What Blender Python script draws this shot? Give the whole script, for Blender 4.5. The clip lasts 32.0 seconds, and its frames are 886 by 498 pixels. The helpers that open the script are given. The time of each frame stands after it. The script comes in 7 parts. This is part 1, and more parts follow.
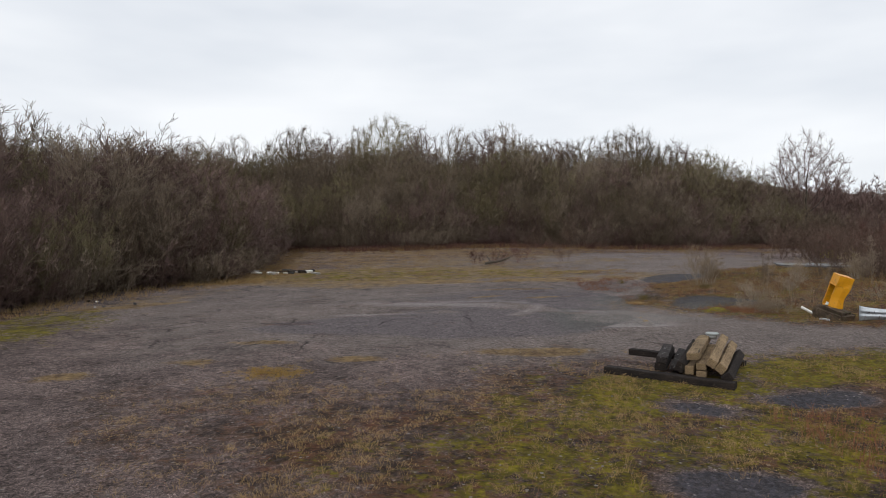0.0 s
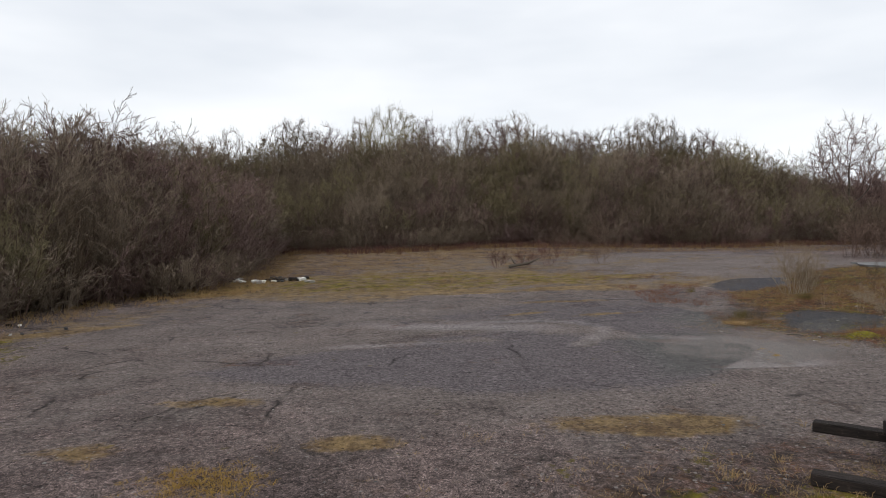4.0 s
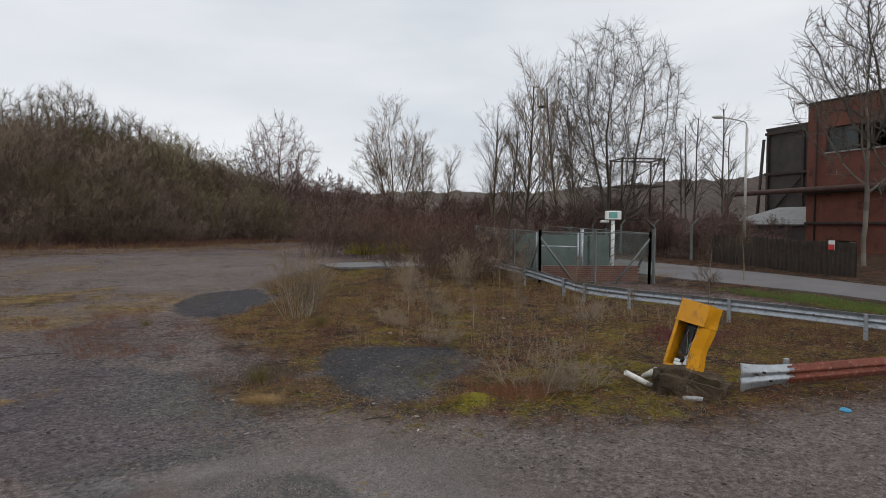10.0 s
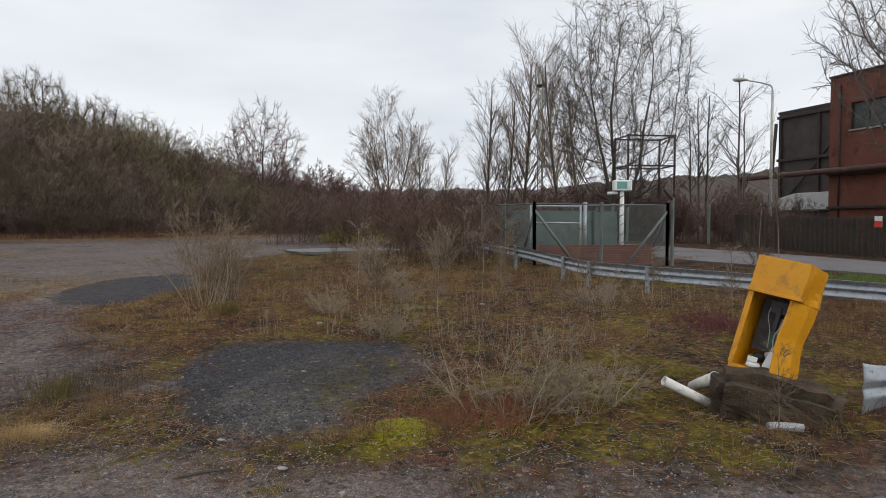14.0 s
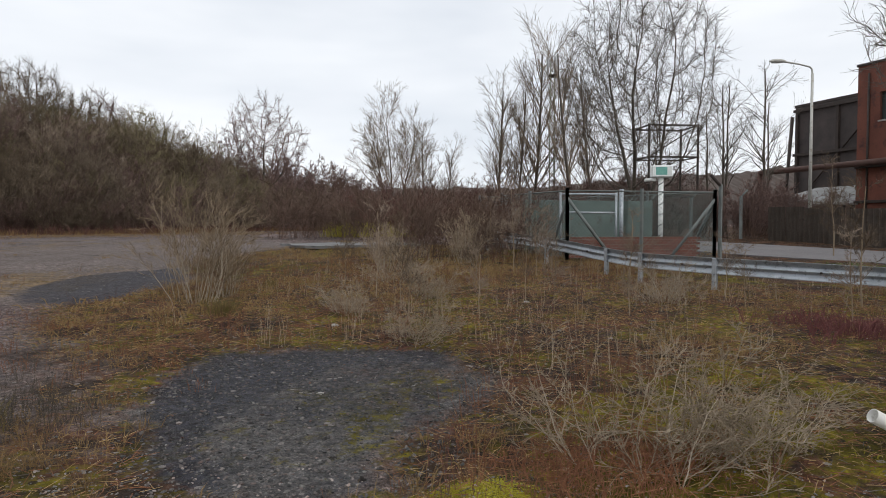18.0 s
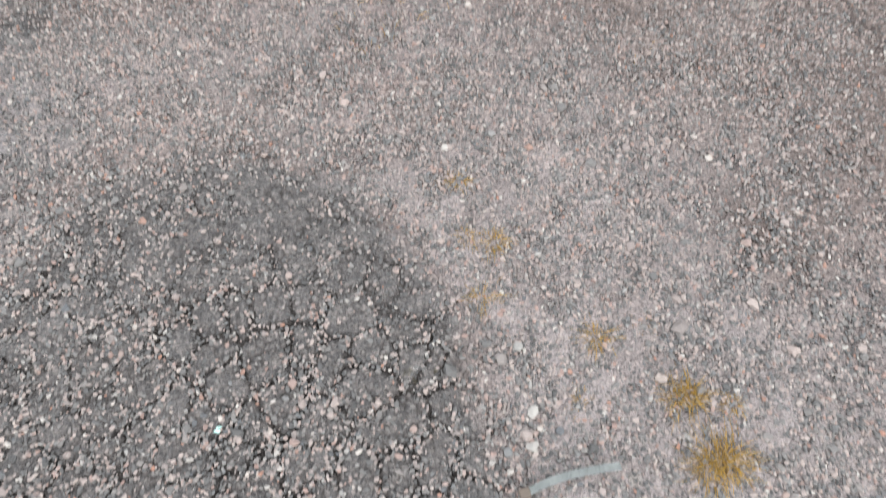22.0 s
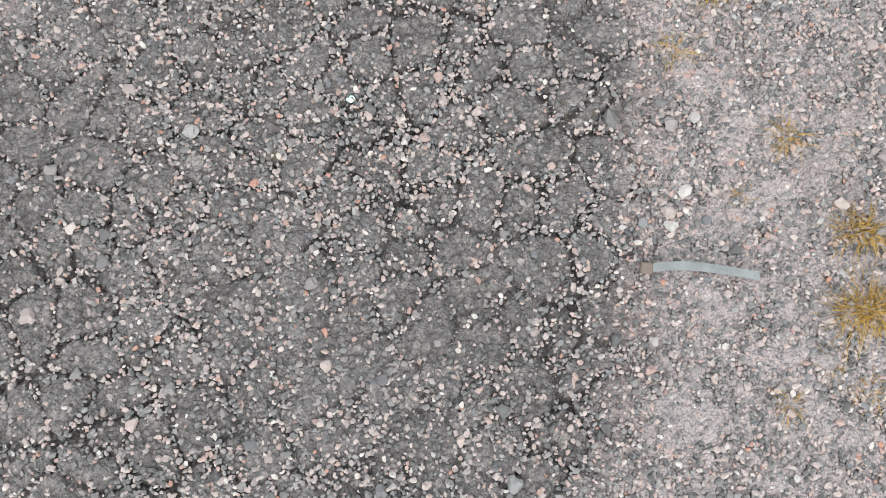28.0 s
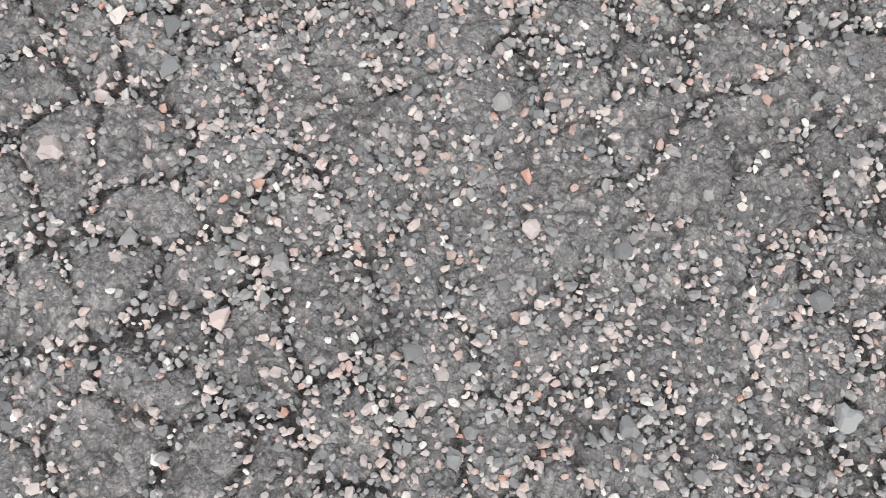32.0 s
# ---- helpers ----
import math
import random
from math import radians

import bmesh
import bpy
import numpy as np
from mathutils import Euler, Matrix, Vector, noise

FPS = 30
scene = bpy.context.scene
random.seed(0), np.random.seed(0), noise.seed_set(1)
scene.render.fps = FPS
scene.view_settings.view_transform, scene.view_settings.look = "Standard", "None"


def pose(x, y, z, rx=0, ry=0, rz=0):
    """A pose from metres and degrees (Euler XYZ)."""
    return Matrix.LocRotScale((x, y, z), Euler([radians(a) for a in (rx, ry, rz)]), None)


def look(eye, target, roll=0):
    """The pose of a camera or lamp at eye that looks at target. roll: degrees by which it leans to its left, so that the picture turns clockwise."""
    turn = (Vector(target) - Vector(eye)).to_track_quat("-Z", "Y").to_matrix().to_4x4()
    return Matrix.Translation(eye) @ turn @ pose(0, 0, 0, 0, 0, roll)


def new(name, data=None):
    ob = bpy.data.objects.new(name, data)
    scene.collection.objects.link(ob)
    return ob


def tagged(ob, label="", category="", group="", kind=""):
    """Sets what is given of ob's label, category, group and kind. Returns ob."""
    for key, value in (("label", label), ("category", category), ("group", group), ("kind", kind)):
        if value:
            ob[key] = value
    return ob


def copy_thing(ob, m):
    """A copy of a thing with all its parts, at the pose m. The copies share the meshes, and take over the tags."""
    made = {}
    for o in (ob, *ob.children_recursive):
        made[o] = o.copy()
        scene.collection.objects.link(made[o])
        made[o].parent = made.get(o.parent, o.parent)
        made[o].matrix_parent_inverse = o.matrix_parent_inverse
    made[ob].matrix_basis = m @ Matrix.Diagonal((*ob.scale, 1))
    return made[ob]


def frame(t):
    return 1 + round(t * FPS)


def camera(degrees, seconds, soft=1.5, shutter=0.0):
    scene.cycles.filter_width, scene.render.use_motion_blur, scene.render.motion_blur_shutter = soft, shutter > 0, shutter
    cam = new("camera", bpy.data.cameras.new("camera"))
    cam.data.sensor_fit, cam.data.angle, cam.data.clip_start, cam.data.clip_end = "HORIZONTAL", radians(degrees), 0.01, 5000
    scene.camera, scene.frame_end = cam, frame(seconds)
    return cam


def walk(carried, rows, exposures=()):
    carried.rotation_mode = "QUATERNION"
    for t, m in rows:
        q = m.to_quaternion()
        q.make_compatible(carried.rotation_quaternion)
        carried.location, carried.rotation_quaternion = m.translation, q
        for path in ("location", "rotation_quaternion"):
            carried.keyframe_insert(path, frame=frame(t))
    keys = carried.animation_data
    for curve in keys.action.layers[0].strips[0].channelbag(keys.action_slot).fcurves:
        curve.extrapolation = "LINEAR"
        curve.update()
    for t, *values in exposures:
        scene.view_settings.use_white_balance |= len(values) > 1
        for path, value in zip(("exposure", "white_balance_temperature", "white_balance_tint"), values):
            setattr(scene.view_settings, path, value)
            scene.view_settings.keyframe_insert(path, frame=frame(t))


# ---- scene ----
cam = camera(66.5, 32.0, soft=0.9, shutter=0.25)
PATH = [
    (0, (0.000, -0.000, 2.999), (0.000, 1.999, 2.936), 0.30),
    (1, (-0.422, 1.666, 2.947), (-0.422, 3.665, 2.882), 0.13),
    (2, (-0.673, 3.351, 2.935), (-0.674, 5.349, 2.869), 0.10),
    (3, (-0.825, 5.022, 2.934), (-0.827, 7.021, 2.867), -0.07),
    (3.5, (-0.856, 5.846, 2.952), (-0.861, 7.845, 2.885), -0.25),
    (5.5, (-0.159, 10.392, 2.744), (-0.182, 12.391, 2.687), -0.30),
    (6, (-0.136, 11.752, 2.742), (-0.153, 13.751, 2.686), -0.31),
    (6.5, (-0.031, 13.188, 2.745), (0.203, 15.174, 2.687), -0.27),
    (7, (0.011, 14.554, 2.782), (0.655, 16.447, 2.717), -0.13),
    (7.5, (0.100, 15.821, 2.826), (0.773, 17.703, 2.760), -0.16),
    (8, (0.222, 16.512, 2.819), (0.894, 18.394, 2.752), -0.15),
    (8.5, (0.478, 16.864, 2.830), (1.149, 18.747, 2.762), -0.28),
    (9, (0.988, 17.034, 2.826), (1.861, 18.832, 2.754), -0.25),
    (9.5, (1.612, 17.041, 2.818), (2.703, 18.715, 2.743), -0.07),
    (10, (2.091, 17.041, 2.779), (3.535, 18.423, 2.707), 0.42),
    (10.5, (2.334, 17.007, 2.764), (3.778, 18.389, 2.692), 0.34),
    (11, (2.621, 17.089, 2.750), (4.064, 18.472, 2.677), 0.33),
    (11.5, (3.061, 17.321, 2.731), (4.502, 18.705, 2.659), 0.25),
    (12, (3.642, 17.736, 2.678), (5.084, 19.121, 2.607), 0.20),
    (12.5, (4.250, 18.177, 2.434), (5.691, 19.562, 2.362), 0.13),
    (13, (4.796, 18.617, 2.275), (6.237, 20.001, 2.202), 0.13),
    (13.5, (5.335, 19.035, 2.104), (6.777, 20.419, 2.030), 0.09),
    (14, (5.866, 19.462, 1.918), (7.307, 20.848, 1.843), 0.03),
    (14.5, (6.368, 19.912, 1.735), (7.809, 21.296, 1.660), -0.04),
    (16.5, (7.455, 21.131, 1.630), (8.896, 22.517, 1.553), 0.13),
    (17, (7.420, 21.157, 1.629), (8.859, 22.543, 1.552), 0.10),
    (17.5, (7.269, 21.246, 1.627), (8.708, 22.632, 1.551), 0.01),
    (18, (7.024, 21.390, 1.637), (8.462, 22.777, 1.560), -0.01),
    (18.5, (6.711, 21.600, 1.656), (8.149, 22.988, 1.576), -0.03),
    (19, (6.322, 21.867, 1.674), (7.760, 23.255, 1.593), -0.03),
    (19.5, (6.042, 22.036, 1.680), (7.477, 23.426, 1.598), -0.05),
    (20, (5.928, 22.043, 1.652), (7.358, 23.429, 1.467), -0.06),
    (20.5, (5.893, 22.025, 1.655), (7.257, 23.348, 1.031), 0.01),
    (21, (5.867, 22.005, 1.629), (7.092, 23.186, 0.579), 0.11),
    (21.5, (5.851, 21.987, 1.619), (6.862, 22.958, 0.191), 0.15),
    (22, (5.840, 21.973, 1.610), (6.582, 22.680, -0.108), 0.17),
    (22.5, (5.846, 21.978, 1.614), (6.260, 22.359, -0.305), 0.97),
    (23, (5.870, 21.984, 1.619), (6.173, 22.267, -0.338), 0.67),
    (23.5, (5.876, 21.973, 1.615), (6.177, 22.261, -0.341), 0.29),
    (24, (5.871, 21.976, 1.613), (6.163, 22.266, -0.345), 0.52),
    (24.5, (5.848, 21.988, 1.610), (6.135, 22.277, -0.348), 0.19),
    (25, (5.805, 22.032, 1.609), (6.062, 22.340, -0.350), -1.81),
    (25.5, (5.767, 22.056, 1.607), (5.971, 22.398, -0.353), -3.12),
    (27.5, (5.708, 22.028, 1.594), (5.894, 22.394, -0.363), 0.28),
    (28, (5.708, 22.029, 1.410), (5.880, 22.378, -0.552), -0.36),
    (28.5, (5.629, 22.078, 1.375), (5.797, 22.402, -0.592), 0.83),
    (29, (5.418, 22.179, 1.325), (5.591, 22.497, -0.642), 1.83),
    (29.5, (5.208, 22.267, 1.218), (5.357, 22.589, -0.750), -1.56),
    (30, (5.126, 22.287, 1.156), (5.271, 22.597, -0.814), -1.36),
    (30.5, (5.136, 22.254, 1.134), (5.283, 22.579, -0.834), -1.84),
    (31, (5.241, 22.161, 0.982), (5.394, 22.481, -0.986), -0.55),
    (31.5, (5.277, 22.091, 0.884), (5.451, 22.433, -1.079), 0.98),
    (32, (5.321, 22.053, 0.845), (5.488, 22.380, -1.121), 1.06),
]
EXPOSURES = [(0, 0.18), (3, 0.22), (6, 0.30), (8, 0.12), (10, 0.02), (12, 0.04), (14, 0.15), (17, 0.28), (18.5, 0.25), (19.8, 0.1), (20.5, 1.05), (21, 1.5), (22.5, 1.5), (28, 1.58), (30.5, 1.74), (32, 1.69)]
walk(cam, [(t, look(eye, target, roll)) for t, eye, target, roll in PATH], EXPOSURES)

# ---- world and light: bright overcast ----
SUN_ELEV, SUN_TURN = radians(38), radians(200)
world = bpy.data.worlds.new("overcast_sky")
scene.world = world
world.use_nodes = True
wn = world.node_tree.nodes
wl = world.node_tree.links
wn.clear()
sky = wn.new("ShaderNodeTexSky")
sky.sky_type, sky.sun_disc, sky.sun_elevation, sky.sun_rotation = "NISHITA", False, SUN_ELEV, SUN_TURN
bg_sky = wn.new("ShaderNodeBackground")
bg_sky.inputs["Strength"].default_value = 0.07
bg_cloud = wn.new("ShaderNodeBackground")
bg_cloud.inputs["Strength"].default_value = 0.96
coord = wn.new("ShaderNodeTexCoord")
stretch = wn.new("ShaderNodeMapping")
stretch.inputs["Scale"].default_value = (1.2, 1.2, 4.5)
cloud = wn.new("ShaderNodeTexNoise")
cloud.inputs["Scale"].default_value = 1.6
cloud.inputs["Detail"].default_value = 4
cloud.inputs["Roughness"].default_value = 0.5
ramp = wn.new("ShaderNodeValToRGB")
ramp.color_ramp.elements[0].position, ramp.color_ramp.elements[0].color = 0.30, (0.70, 0.74, 0.80, 1)
ramp.color_ramp.elements[1].position, ramp.color_ramp.elements[1].color = 0.66, (0.92, 0.94, 0.97, 1)
mixer = wn.new("ShaderNodeMixShader")
mixer.inputs[0].default_value = 0.93
outw = wn.new("ShaderNodeOutputWorld")
wl.new(coord.outputs["Generated"], stretch.inputs["Vector"])
wl.new(stretch.outputs["Vector"], cloud.inputs["Vector"])
wl.new(cloud.outputs["Fac"], ramp.inputs["Fac"])
wl.new(ramp.outputs["Color"], bg_cloud.inputs["Color"])
wl.new(sky.outputs["Color"], bg_sky.inputs["Color"])
wl.new(bg_sky.outputs[0], mixer.inputs[1])
wl.new(bg_cloud.outputs[0], mixer.inputs[2])
wl.new(mixer.outputs[0], outw.inputs["Surface"])
sun = new("sun", bpy.data.lights.new("sun", "SUN"))
sun.data.energy, sun.data.angle, sun.data.color = 0.7, radians(25), (1.0, 0.96, 0.9)
sun.matrix_world = look((0, 0, 60), (0 - 60 * math.sin(SUN_TURN) / math.tan(SUN_ELEV), 60 * math.cos(SUN_TURN) / math.tan(SUN_ELEV) * -1, 0))


# ---- terrain and numeric helpers ----
def gz(x, y):
    """The gentle slope of the yard."""
    return 0.028 * np.clip(((x - 6) + (y - 22)) / 2**0.5, -25, 32)


def hash2(ix, iy, seed):
    h = np.sin(ix * 127.1 + iy * 311.7 + seed * 74.7) * 43758.5453
    return h - np.floor(h)


def vnoise(x, y, seed=0):
    ix, iy = np.floor(x), np.floor(y)
    fx, fy = x - ix, y - iy
    fx, fy = fx * fx * (3 - 2 * fx), fy * fy * (3 - 2 * fy)
    a, b = hash2(ix, iy, seed), hash2(ix + 1, iy, seed)
    c, d = hash2(ix, iy + 1, seed), hash2(ix + 1, iy + 1, seed)
    return (a + (b - a) * fx) * (1 - fy) + (c + (d - c) * fx) * fy


def fbm(x, y, seed=0, octaves=4):
    out, amp, tot = 0, 1.0, 0
    for o in range(octaves):
        out, tot = out + amp * vnoise(x * 2**o, y * 2**o, seed + o), tot + amp
        amp *= 0.5
    return out / tot


def inside(x, y, poly):
    """Signed distance to a polygon, positive inside."""
    pts = np.array(poly, float)
    best, odd = np.full(np.shape(x), 1e9), np.zeros(np.shape(x), bool)
    for (ax, ay), (bx, by) in zip(pts, np.roll(pts, -1, 0)):
        ex, ey = bx - ax, by - ay
        t = np.clip(((x - ax) * ex + (y - ay) * ey) / (ex * ex + ey * ey), 0, 1)
        best = np.minimum(best, np.hypot(x - ax - t * ex, y - ay - t * ey))
        cross = ((ay > y) != (by > y)) & (x < (bx - ax) * (y - ay) / ((by - ay) or 1e-9) + ax)
        odd ^= cross
    return np.where(odd, best, -best)


def blob(x, y, cx, cy, rx, ry, turn=0.0):
    c, s = math.cos(radians(turn)), math.sin(radians(turn))
    u, v = ((x - cx) * c + (y - cy) * s) / rx, (-(x - cx) * s + (y - cy) * c) / ry
    return (1 - np.hypot(u, v)) * min(rx, ry)


def off_line(x, y, pts):
    """Distance to a broken line."""
    best = np.full(np.shape(x), 1e9)
    for (ax, ay), (bx, by) in zip(pts, pts[1:]):
        ex, ey = bx - ax, by - ay
        t = np.clip(((x - ax) * ex + (y - ay) * ey) / (ex * ex + ey * ey), 0, 1)
        best = np.minimum(best, np.hypot(x - ax - t * ex, y - ay - t * ey))
    return best


def soft(d, w):
    """0 to 1 across a band of width w round d = 0."""
    return np.clip(0.5 + d / w, 0, 1)


def mesh_np(name, verts, faces, smooth=False):
    """A mesh from arrays of vertices and of faces with one corner count."""
    verts, faces = np.asarray(verts, np.float32), np.asarray(faces, np.int32)
    me = bpy.data.meshes.new(name)
    n, k = faces.shape
    me.vertices.add(len(verts))
    me.vertices.foreach_set("co", verts.ravel())
    me.loops.add(n * k)
    me.loops.foreach_set("vertex_index", faces.ravel())
    me.polygons.add(n)
    me.polygons.foreach_set("loop_start", np.arange(0, n * k, k, dtype=np.int32))
    me.polygons.foreach_set("loop_total", np.full(n, k, np.int32))
    me.polygons.foreach_set("use_smooth", np.full(n, smooth, bool))
    me.update(calc_edges=True)
    return me


def tubes_np(segs, sides=3):
    """Tapered prisms along rows of x, y, z, x, y, z, r, r."""
    s = np.asarray(segs, float)
    a, b, ra, rb = s[:, :3], s[:, 3:6], s[:, 6], s[:, 7]
    d = b - a
    d /= np.linalg.norm(d, axis=1, keepdims=True) + 1e-9
    ref = np.where(np.abs(d[:, 2:3]) < 0.9, [[0, 0, 1.0]], [[1.0, 0, 0]])
    u = np.cross(d, ref)
    u /= np.linalg.norm(u, axis=1, keepdims=True)
    v = np.cross(d, u)
    ang = np.arange(sides) * 2 * np.pi / sides
    ring = np.cos(ang)[None, :, None] * u[:, None] + np.sin(ang)[None, :, None] * v[:, None]
    verts = np.stack([a[:, None] + ring * ra[:, None, None], b[:, None] + ring * rb[:, None, None]], 1).reshape(-1, 3)
    k = np.arange(sides)
    quad = np.stack([k, (k + 1) % sides, (k + 1) % sides + sides, k + sides], 1)
    faces = (quad[None] + (np.arange(len(s)) * 2 * sides)[:, None, None]).reshape(-1, 4)
    return verts, faces


def tubes(name, segs, sides=3):
    return mesh_np(name, *tubes_np(segs, sides), smooth=sides > 3)


def stem_np(segs, sides=6):
    """Stems as unbroken tapered tubes: rows that follow on from one another share their rings."""
    verts, faces = [], []
    k = np.arange(sides)
    ang = k * 2 * np.pi / sides
    last = None
    for row in np.asarray(segs, float):
        a, b, ra, rb = row[:3], row[3:6], row[6], row[7]
        d = (b - a) / (np.linalg.norm(b - a) + 1e-9)
        u = np.cross(d, (0.0, 1.0, 0.0) if abs(d[1]) < 0.9 else (1.0, 0.0, 0.0))
        u /= np.linalg.norm(u)
        ring = np.cos(ang)[:, None] * u + np.sin(ang)[:, None] * np.cross(d, u)
        if last is None or np.abs(last - a).max() > 1e-6:
            verts.append(a + ring * ra)
        first = (len(verts) - 1) * sides
        verts.append(b + ring * rb)
        faces.append(np.stack([first + k, first + (k + 1) % sides, first + sides + (k + 1) % sides, first + sides + k], 1))
        last = b
    return np.concatenate(verts), np.concatenate(faces)


# ---- materials ----
def material(name):
    m = bpy.data.materials.new(name)
    m.use_nodes = True
    nt = m.node_tree
    return m, nt, nt.nodes["Principled BSDF"]


def nd(nt, kind, **given):
    n = nt.nodes.new("ShaderNode" + kind)
    for key, value in given.items():
        if key in ("operation", "blend_type", "data_type", "feature", "attribute_name", "noise_dimensions", "distance", "clamp"):
            if key == "operation":
                n.operation = value
            elif key == "blend_type":
                n.blend_type = value
            elif key == "data_type":
                n.data_type = value
            elif key == "feature":
                n.feature = value
            elif key == "attribute_name":
                n.attribute_name = value
            elif key == "clamp":
                n.use_clamp = value
            continue
        sock = n.inputs[int(key[1:])] if key[0] == "i" and key[1:].isdigit() else n.inputs[key.replace("_", " ")]
        if isinstance(value, bpy.types.NodeSocket):
            nt.links.new(value, sock)
        else:
            sock.default_value = value
    return n


def math_node(nt, op, a, b=0.0, clamp=False):
    return nd(nt, "Math", operation=op, clamp=clamp, i0=a, i1=b).outputs[0]


def blend(nt, fac, a, b, mode="MIX"):
    n = nt.nodes.new("ShaderNodeMix")
    n.data_type, n.blend_type = "RGBA", mode
    for sock, value in ((n.inputs[0], fac), (n.inputs[6], a), (n.inputs[7], b)):
        if isinstance(value, bpy.types.NodeSocket):
            nt.links.new(value, sock)
        elif isinstance(value, (int, float)):
            sock.default_value = value
        else:
            sock.default_value = (*value, 1)
    return n.outputs[2]


def ramp_node(nt, fac, stops):
    n = nt.nodes.new("ShaderNodeValToRGB")
    els = n.color_ramp.elements
    while len(els) < len(stops):
        els.new(0.5)
    for e, (p, c) in zip(els, stops):
        e.position, e.color = p, (*c, 1)
    nt.links.new(fac, n.inputs[0])
    return n.outputs[0]


def noise_node(nt, vec, scale, detail=3.0, rough=0.55):
    return nd(nt, "TexNoise", Vector=vec, Scale=scale, Detail=detail, Roughness=rough).outputs["Fac"]


def rough_mat(name, dark, light, scale=4.0, roughness=0.85, metallic=0.0, bump=0.3, fine=40.0, stain=None, per_object=0.0):
    """A worn surface: two tones by coarse and fine noise, with stains and relief."""
    m, nt, b = material(name)
    pos = nd(nt, "TexCoord").outputs["Object"]
    big, small = noise_node(nt, pos, scale, 5.0), noise_node(nt, pos, fine, 4.0)
    f = math_node(nt, "ADD", math_node(nt, "MULTIPLY", big, 0.65), math_node(nt, "MULTIPLY", small, 0.35))
    f = math_node(nt, "MULTIPLY", math_node(nt, "SUBTRACT", f, 0.3), 2.5, True)
    col = blend(nt, f, dark, light)
    if stain:
        s = math_node(nt, "MULTIPLY", math_node(nt, "SUBTRACT", noise_node(nt, pos, scale * 2.3, 6.0, 0.7), 0.54), 7.0, True)
        col = blend(nt, s, col, stain)
    if per_object:
        r = nd(nt, "ObjectInfo").outputs["Random"]
        k = math_node(nt, "ADD", math_node(nt, "MULTIPLY", r, per_object), 1 - per_object / 2)
        mul = nd(nt, "CombineXYZ", X=k, Y=k, Z=k).outputs[0]
        col = blend(nt, 1.0, col, mul, "MULTIPLY")
    nt.links.new(col, b.inputs["Base Color"])
    b.inputs["Metallic"].default_value = metallic
    rr = math_node(nt, "ADD", math_node(nt, "MULTIPLY", small, 0.25), roughness - 0.12, True)
    nt.links.new(rr, b.inputs["Roughness"])
    if bump:
        bp = nd(nt, "Bump", Strength=bump, Distance=0.02, Height=small)
        nt.links.new(bp.outputs[0], b.inputs["Normal"])
    return m


def bark_mat(name, dark, light, vary=0.8):
    """Bark and twigs, toned a little differently from plant to plant and branch to branch."""
    m, nt, b = material(name)
    pos = nd(nt, "TexCoord").outputs["Object"]
    n = noise_node(nt, pos, 1.3, 4.0)
    isl = nd(nt, "NewGeometry").outputs["Random Per Island"]
    f = math_node(nt, "ADD", math_node(nt, "MULTIPLY", n, 0.6), math_node(nt, "MULTIPLY", isl, 0.45), True)
    col = blend(nt, f, dark, light)
    r = nd(nt, "ObjectInfo").outputs["Random"]
    k = math_node(nt, "ADD", math_node(nt, "MULTIPLY", r, vary), 1.02 - vary / 2)
    col = blend(nt, 1.0, col, nd(nt, "CombineXYZ", X=k, Y=math_node(nt, "POWER", k, 1.1), Z=math_node(nt, "POWER", k, 1.3)).outputs[0], "MULTIPLY")
    nt.links.new(col, b.inputs["Base Color"])
    b.inputs["Roughness"].default_value = 0.9
    return m


M_BIRCHBARK = bark_mat("pale_bark", (0.06, 0.05, 0.04), (0.21, 0.18, 0.145))
M_BARK = bark_mat("grey_bark", (0.035, 0.029, 0.024), (0.13, 0.108, 0.082))
M_WOOD_TWIG = bark_mat("wood_twigs", (0.055, 0.041, 0.029), (0.25, 0.187, 0.128))
M_GREEN_TWIG = bark_mat("mossy_twigs", (0.055, 0.046, 0.024), (0.235, 0.19, 0.095))
M_THICKET = bark_mat("thicket_twigs", (0.046, 0.029, 0.025), (0.21, 0.132, 0.108))
M_RED_TWIG = bark_mat("red_twigs", (0.045, 0.017, 0.014), (0.155, 0.065, 0.050))
M_SCRUB = bark_mat("dark_scrub", (0.045, 0.028, 0.021), (0.18, 0.112, 0.08))
M_PALE_TWIG = bark_mat("pale_twigs", (0.13, 0.09, 0.06), (0.37, 0.285, 0.19))
M_PALE_STEM = bark_mat("pale_stems", (0.19, 0.15, 0.11), (0.46, 0.385, 0.29), 0.2)
M_BUSH_TWIG = bark_mat("bush_twigs", (0.13, 0.098, 0.068), (0.37, 0.295, 0.21), 0.2)
M_LOWTWIG = bark_mat("low_twigs", (0.07, 0.05, 0.036), (0.27, 0.20, 0.14))
M_STRAW = bark_mat("straw", (0.14, 0.082, 0.032), (0.40, 0.265, 0.115))
M_RUSH = bark_mat("rush", (0.06, 0.055, 0.014), (0.22, 0.165, 0.045))
M_RUSTWEED = bark_mat("rust_weed", (0.09, 0.034, 0.018), (0.27, 0.118, 0.055))
M_DOCK = bark_mat("dock_red", (0.055, 0.018, 0.018), (0.17, 0.055, 0.048))
M_VERGE = bark_mat("verge_green", (0.045, 0.075, 0.012), (0.13, 0.18, 0.035))
M_MOSSBLADE = bark_mat("moss_blade", (0.14, 0.125, 0.008), (0.36, 0.31, 0.02))


